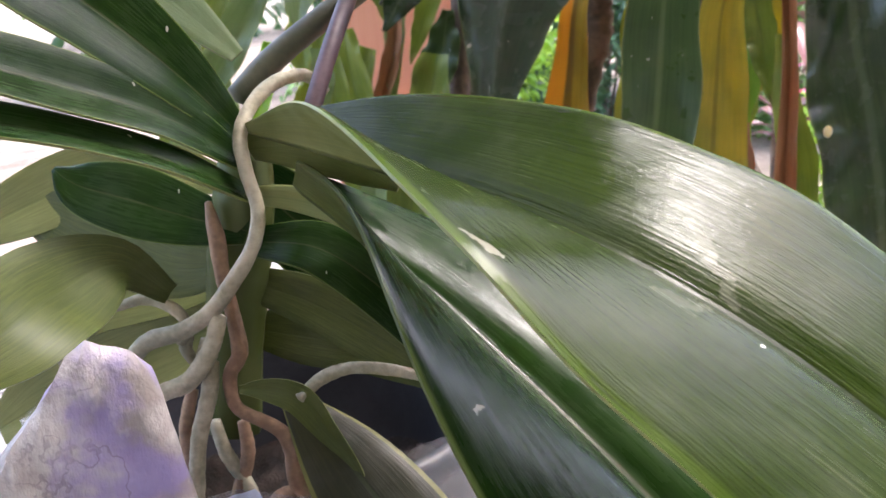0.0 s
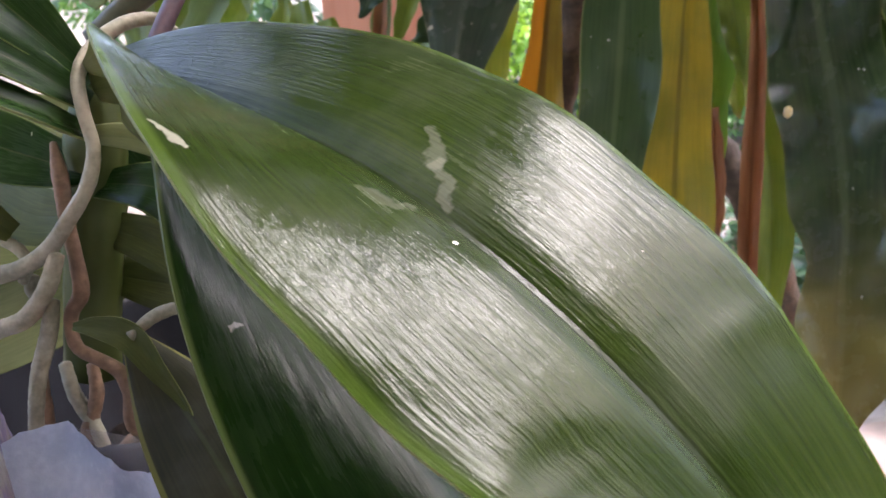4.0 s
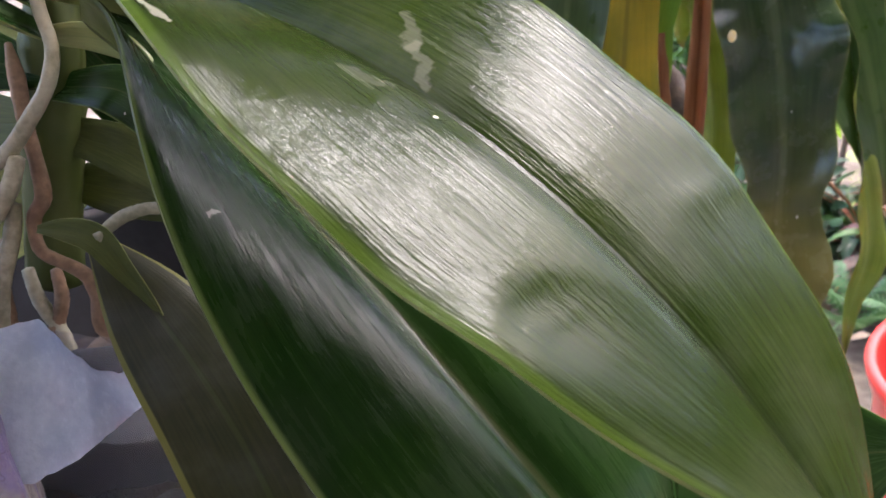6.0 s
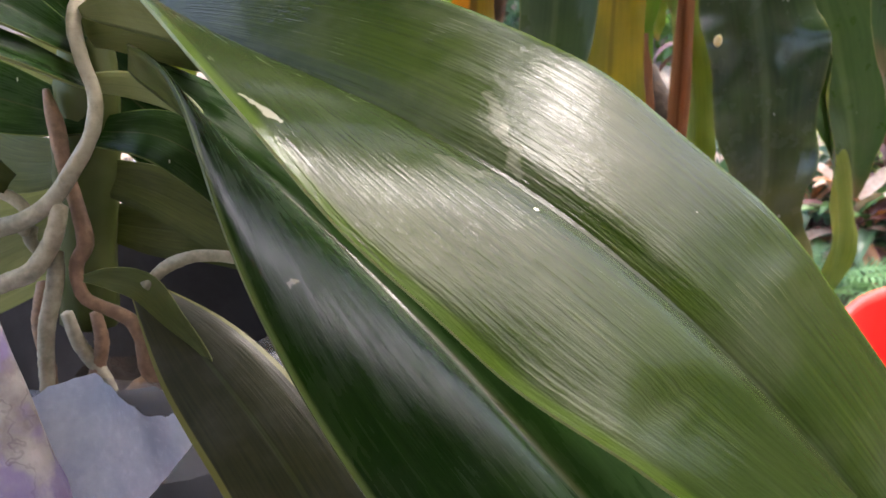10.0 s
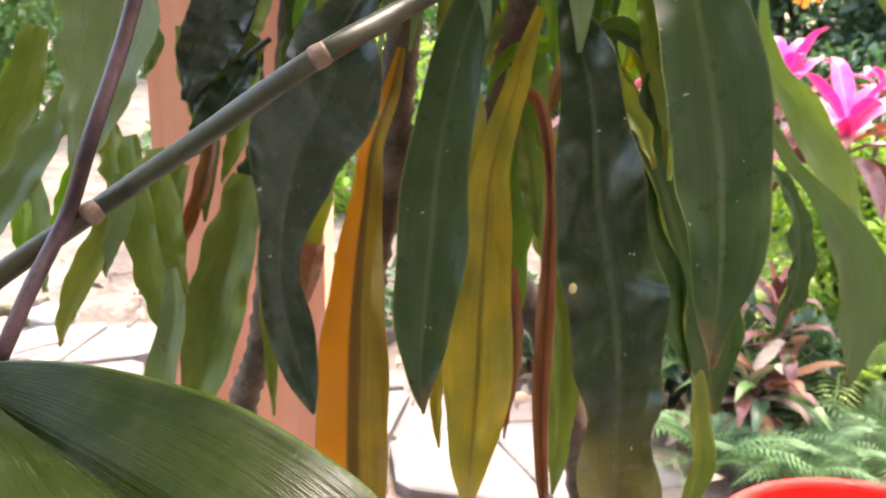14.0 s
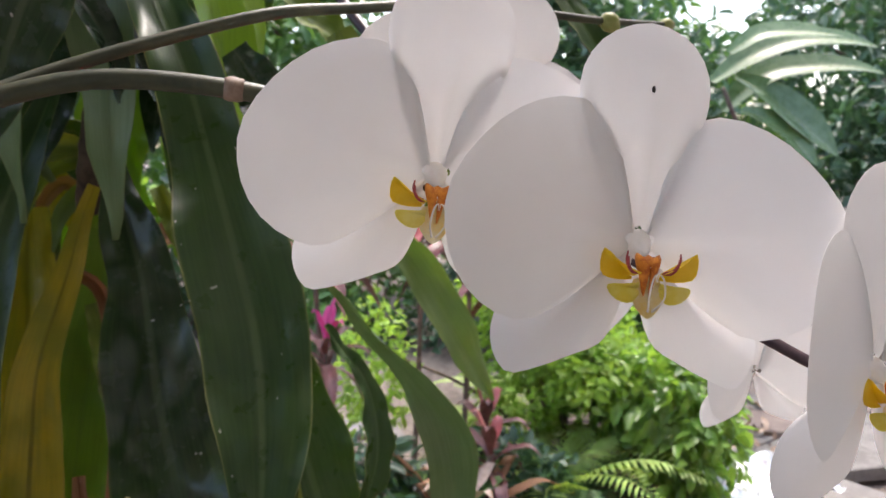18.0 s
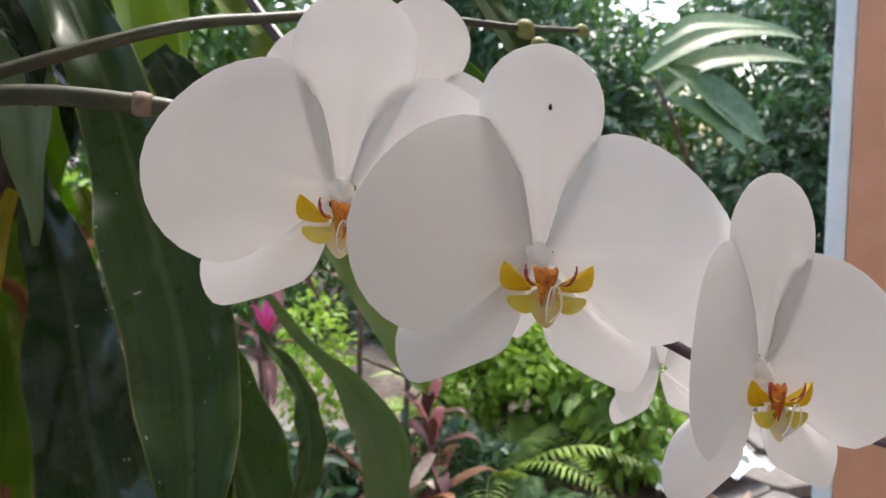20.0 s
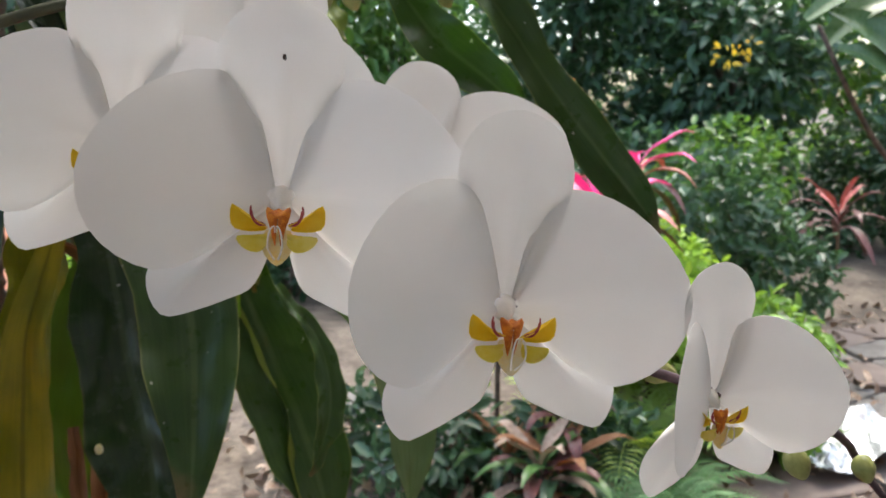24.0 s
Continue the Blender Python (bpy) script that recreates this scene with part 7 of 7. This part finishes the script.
# bushes and fronds
bush((2.3797, 2.7591, 0.0000), [(*(2.1456, 2.8829, 0.6112), 0.26, 0.24, 0.22), (*(2.1936, 2.7396, 0.4355), 0.24, 0.22, 0.2), (*(2.0837, 2.5257, 0.4848), 0.2, 0.2, 0.16)], 0.05, 2600, FOL_LIGHT, "lime-green leafy bush in soft light", 3)
bush((2.4992, 2.4662, 0.0000), [(*(2.3040, 2.3884, 0.3770), 0.24, 0.24, 0.2), (*(2.3027, 2.2561, 0.2382), 0.2, 0.2, 0.17), (*(2.4435, 2.5428, 0.2790), 0.28, 0.26, 0.24)], 0.075, 2400, FOL_LEAFY, "green bush with drooping leafy twigs", 4, droop=0.8)
bush((3.4874, 3.9180, 0.0000), [(*(2.7455, 3.2615, 0.7609), 0.3, 0.3, 0.3), (*(2.9985, 3.1512, 0.4829), 0.3, 0.3, 0.3)], 0.07, 2200, FOL_DARK, "dark blue-green leafy bush", 6)
bush((2.0770, 2.7487, 0.0000), [(*(2.0088, 2.9813, 0.6483), 0.3, 0.25, 0.24), (*(2.2487, 2.9069, 0.5019), 0.3, 0.25, 0.26), (*(1.9226, 2.8105, 0.3517), 0.24, 0.2, 0.2), (*(1.4043, 3.1139, 0.4187), 0.16, 0.2, 0.3)], 0.05, 3200, FOL_LIGHT, "lime-green leafy bush behind the cordylines", 9)
frond_clump((2.0779, 3.0109, 0.0000), 12, 0.62, GRASSY, "light green feathery palm clump", "palm", "palm", 41)
frond_clump((1.8446, 2.4601, 0.0000), 10, 0.55, GRASSY, "light green feathery palm clump", "palm", "palm", 42)
for g, s in (((1.3383, 1.8810, 0.0000), 51), ((1.5989, 1.9126, 0.0000), 52), ((1.1427, 1.9942, 0.0000), 53), ((1.7540, 2.5618, -0.0000), 54), ((1.9561, 2.4476, 0.0000), 55), ((1.7326, 2.0669, 0.0000), 56)):
    frond_clump(g, 14, 0.34, FOL_FERN, "dark green fern with arching fronds", "fern", "fern", s, 24, 0.075, 0.9)

for t_at, s in (((0.8780, 2.8553, 0.0000), 61), ((1.5328, 2.3468, 0.0000), 62), ((1.1137, 2.4889, 0.0000), 63), ((0.0830, 3.2759, 0.0000), 64)):
    x, y, z = t_at
    bush(t_at, [(x, y, 0.2, 0.2, 0.18, 0.16), (x + 0.16, y + 0.05, 0.16, 0.16, 0.16, 0.13), (x - 0.15, y, 0.12, 0.15, 0.15, 0.1)], 0.075, 420, FOL_DARK, "low dark green ground plant", s, stems=4)
# banana-like leaves and trees behind
heli = thing("banana_plant", (10.7500, 8.9386, 0.0000), "broad-leaved banana plant with glossy paddle leaves", "banana plant", placed=True)
for l, w in (([(3.5000, 3.5004, 1.6859), (3.6976, 3.4074, 1.8245), (3.9188, 3.2933, 1.9014), (4.1357, 3.1717, 1.9010), (4.2695, 3.0928, 1.8699)], [0.0622, 0.1865, 0.2176, 0.1554, 0.0155]), ([(3.6179, 3.5307, 1.5370), (3.8224, 3.4403, 1.7261), (4.0466, 3.3206, 1.7730), (4.2406, 3.2119, 1.7727), (4.3773, 3.1312, 1.7409)], [0.0635, 0.1905, 0.2032, 0.1461, 0.0159]), ([(3.5167, 3.3938, 1.8277), (3.6544, 3.3283, 1.9182), (3.8409, 3.2256, 1.9329), (4.0257, 3.1201, 1.9175)], [0.0608, 0.1520, 0.1642, 0.0152]),
             ([(3.6102, 3.4426, 1.7166), (3.7406, 3.3577, 1.6237), (3.8692, 3.2697, 1.4999), (3.9843, 3.1894, 1.3761), (4.0608, 3.1354, 1.2895)], [0.0622, 0.2176, 0.2797, 0.2176, 0.0155]), ([(3.5529, 3.3349, 1.5254), (3.6565, 3.2711, 1.4799), (3.7583, 3.2043, 1.4042), (3.8328, 3.1509, 1.3134), (3.8817, 3.1139, 1.2378)], [0.0608, 0.1520, 0.1824, 0.1399, 0.0152])):
    strap(heli, [BANANA_LEAF], l, w, face=(-0.35, -0.5, 0.8), cup=0.3, n=18, m=6, thick=0.002)
tube("stalk", [Vector((10.7500, 8.9386, 0.0000)) - Vector((0, 0, 0.1)), (3.7647, 3.4039, 1.1896), (3.5525, 3.4670, 1.6549)], [0.03, 0.02, 0.012], BARK, heli, n=12)

for i, (gx, gy, h) in enumerate(((-3.5, 8.5, 3.2), (-1.2, 9.0, 3.6), (0.8, 8.0, 3.4), (2.2, 6.6, 3.0), (3.7, 6.6, 3.3), (4.6, 5.6, 2.6), (6.0, 6.8, 3.6), (6.6, 4.6, 3.0), (8.4, 5.6, 3.8), (8.0, 3.6, 3.4), (10.0, 2.0, 4.0))):
    rr = np.random.default_rng(100 + i)
    bl = [(gx + rr.uniform(-0.8, 0.8), gy + rr.uniform(-0.6, 0.6), h * z, rr.uniform(0.6, 0.95), rr.uniform(0.5, 0.8), rr.uniform(0.45, 0.7)) for z in (0.22, 0.36, 0.5, 0.62, 0.75, 0.9)]
    tree((gx, gy, 0.08), h, bl, 0.13, 5200, FOL_DARK if i % 3 else FOL_MID, "dense dark green garden tree with glossy leaves", 60 + i)
# low shrubs in front of the trees
for i, (gx, gy, mat) in enumerate(((2.9, 4.6, FOL_DARK), (3.9, 4.9, FOL_MID), (2.0, 5.0, FOL_MID), (1.0, 5.6, FOL_DARK), (-0.6, 6.5, FOL_MID), (5.4, 4.2 + 1.0, FOL_DARK), (0.2, 5.2, FOL_LIGHT), (3.3, 4.2, FOL_MID))):
    bush((gx, gy, 0.05), [(gx, gy, 0.5, 0.5, 0.4, 0.42), (gx + 0.3, gy + 0.1, 0.85, 0.45, 0.4, 0.35), (gx - 0.3, gy, 0.3, 0.4, 0.4, 0.3)], 0.085, 1800, mat, "leafy green garden shrub", 80 + i)
far = leaf_cloud("distant_trees", [(18 * math.sin(a), 18 * math.cos(a), 3.0 + 1.2 * math.sin(7 * a), 3.4, 3.4, 2.6) for a in np.linspace(-1.3, 2.0, 14)], 0.5, 9000, FOL_DARK, None, seed=99)
tagged(far, "distant dark trees closing the garden", "trees", kind="stuff")
litter = leaf_cloud("leaf_litter", [(x, y, 0.03, 0.9, 0.6, 0.02) for x, y in ((2.6, 2.9), (1.3, 2.6), (3.2, 3.8), (-0.8, 4.2), (0.6, 3.3), (4.2, 4.0), (1.9, 2.0))], 0.07, 1500, LITTER, None, seed=98, slim=0.5)
tagged(litter, "dry brown and pale leaf litter on the soil", "leaf litter", kind="stuff")
YELLOW_OLD = plain("yellow_old_leaf", (0.62, 0.40, 0.03), (0.72, 0.55, 0.06), 8, 0.5, 0.1, 0.001, trans=0.3)
yel = leaf_cloud("yellow_leaves", [(*(3.4606, 4.0782, 1.5742), 0.08, 0.08, 0.07), (*(3.5556, 4.0373, 1.6091), 0.07, 0.07, 0.06)], 0.05, 22, YELLOW_OLD, None, seed=97)
tagged(yel, "a few yellow old leaves in the tree", "leaves", kind="stuff")
bloom = leaf_cloud("orange_bloom", [(*(1.8995, 3.0399, 1.3808), 0.035, 0.03, 0.025)], 0.045, 26, ORANGE_BLOOM, None, seed=96)
tagged(bloom, "small orange flower head among the leaves", "flower")


# a crumpled silver sheet on the paving
def crumpled(at, size, seed):
    n = 26
    v = []
    for j in range(n + 1):
        for i in range(n + 1):
            x, y = (i / n - 0.5) * size, (j / n - 0.5) * size * 0.7
            k = Vector((x * 9 + seed, y * 9, seed))
            z = 0.05 + 0.05 * noise.noise(k) + 0.03 * abs(noise.noise(k * 2.7))
            v.append((at[0] + x + 0.03 * noise.noise(k + Vector((5, 0, 0))), at[1] + y, at[2] + z))
    f = [(j * (n + 1) + i, j * (n + 1) + i + 1, (j + 1) * (n + 1) + i + 1, (j + 1) * (n + 1) + i) for j in range(n) for i in range(n)]
    ob = obj("plastic_sheet", v, f, FOIL, smooth=False)
    return tagged(ob, "crumpled silver plastic sheet lying on the paving", "plastic sheet")


FOIL = plain("silver_plastic", (0.55, 0.57, 0.60), (0.75, 0.76, 0.78), 30, 0.28, 0.3, 0.002, metal=0.6)
crumpled((2.5564, 2.1901, 0.0200), 0.55, 4.0)


# rubble and fallen twigs on the bare soil
for x, y in ((-1.7673, 6.1330, 0.0200)[:2], (-1.4229, 5.5378, 0.0200)[:2], (-1.2037, 5.7055, 0.0200)[:2], (-0.9659, 5.0289, 0.0200)[:2], (-1.5705, 5.0668, 0.0200)[:2], (-1.0749, 3.5035, 0.0200)[:2], (0.9438, 2.9490, 0.0200)[:2], (1.0224, 2.7378, 0.0200)[:2], (1.3531, 3.6160, 0.0200)[:2]):
    q = 0.05 + 0.03 * rng.random()
    tagged(stone("stone", (x, y, 0.02), (q * 1.4, q, q * 0.7), "grey lump of rubble on the bare soil", float(x * 7 + y), 0.2, CONCRETE), "grey lump of rubble on the bare soil", "stone", "rubble")
for k in range(26):
    x, y = (rng.uniform(-1.4, 0.3), rng.uniform(2.9, 4.6)) if k < 16 else (rng.uniform(1.2, 3.4), rng.uniform(2.4, 3.8))
    a, l = rng.uniform(0, 6.3), rng.uniform(0.1, 0.3)
    d = Vector((math.cos(a) * l, math.sin(a) * l, 0.01))
    z = 0.03 if y < 3.6 else 0.15
    twig = tube("twig", [Vector((x, y, z)), Vector((x, y, z + 0.012)) + d * 0.5 + Vector((0.02, 0.01, 0)), Vector((x, y, z + 0.004)) + d], [0.005, 0.004, 0.002], TWIG, None, n=8, sides=6, lump=0.1)
    tagged(twig, "thin dry twig lying on the soil", "twig", "fallen twigs")
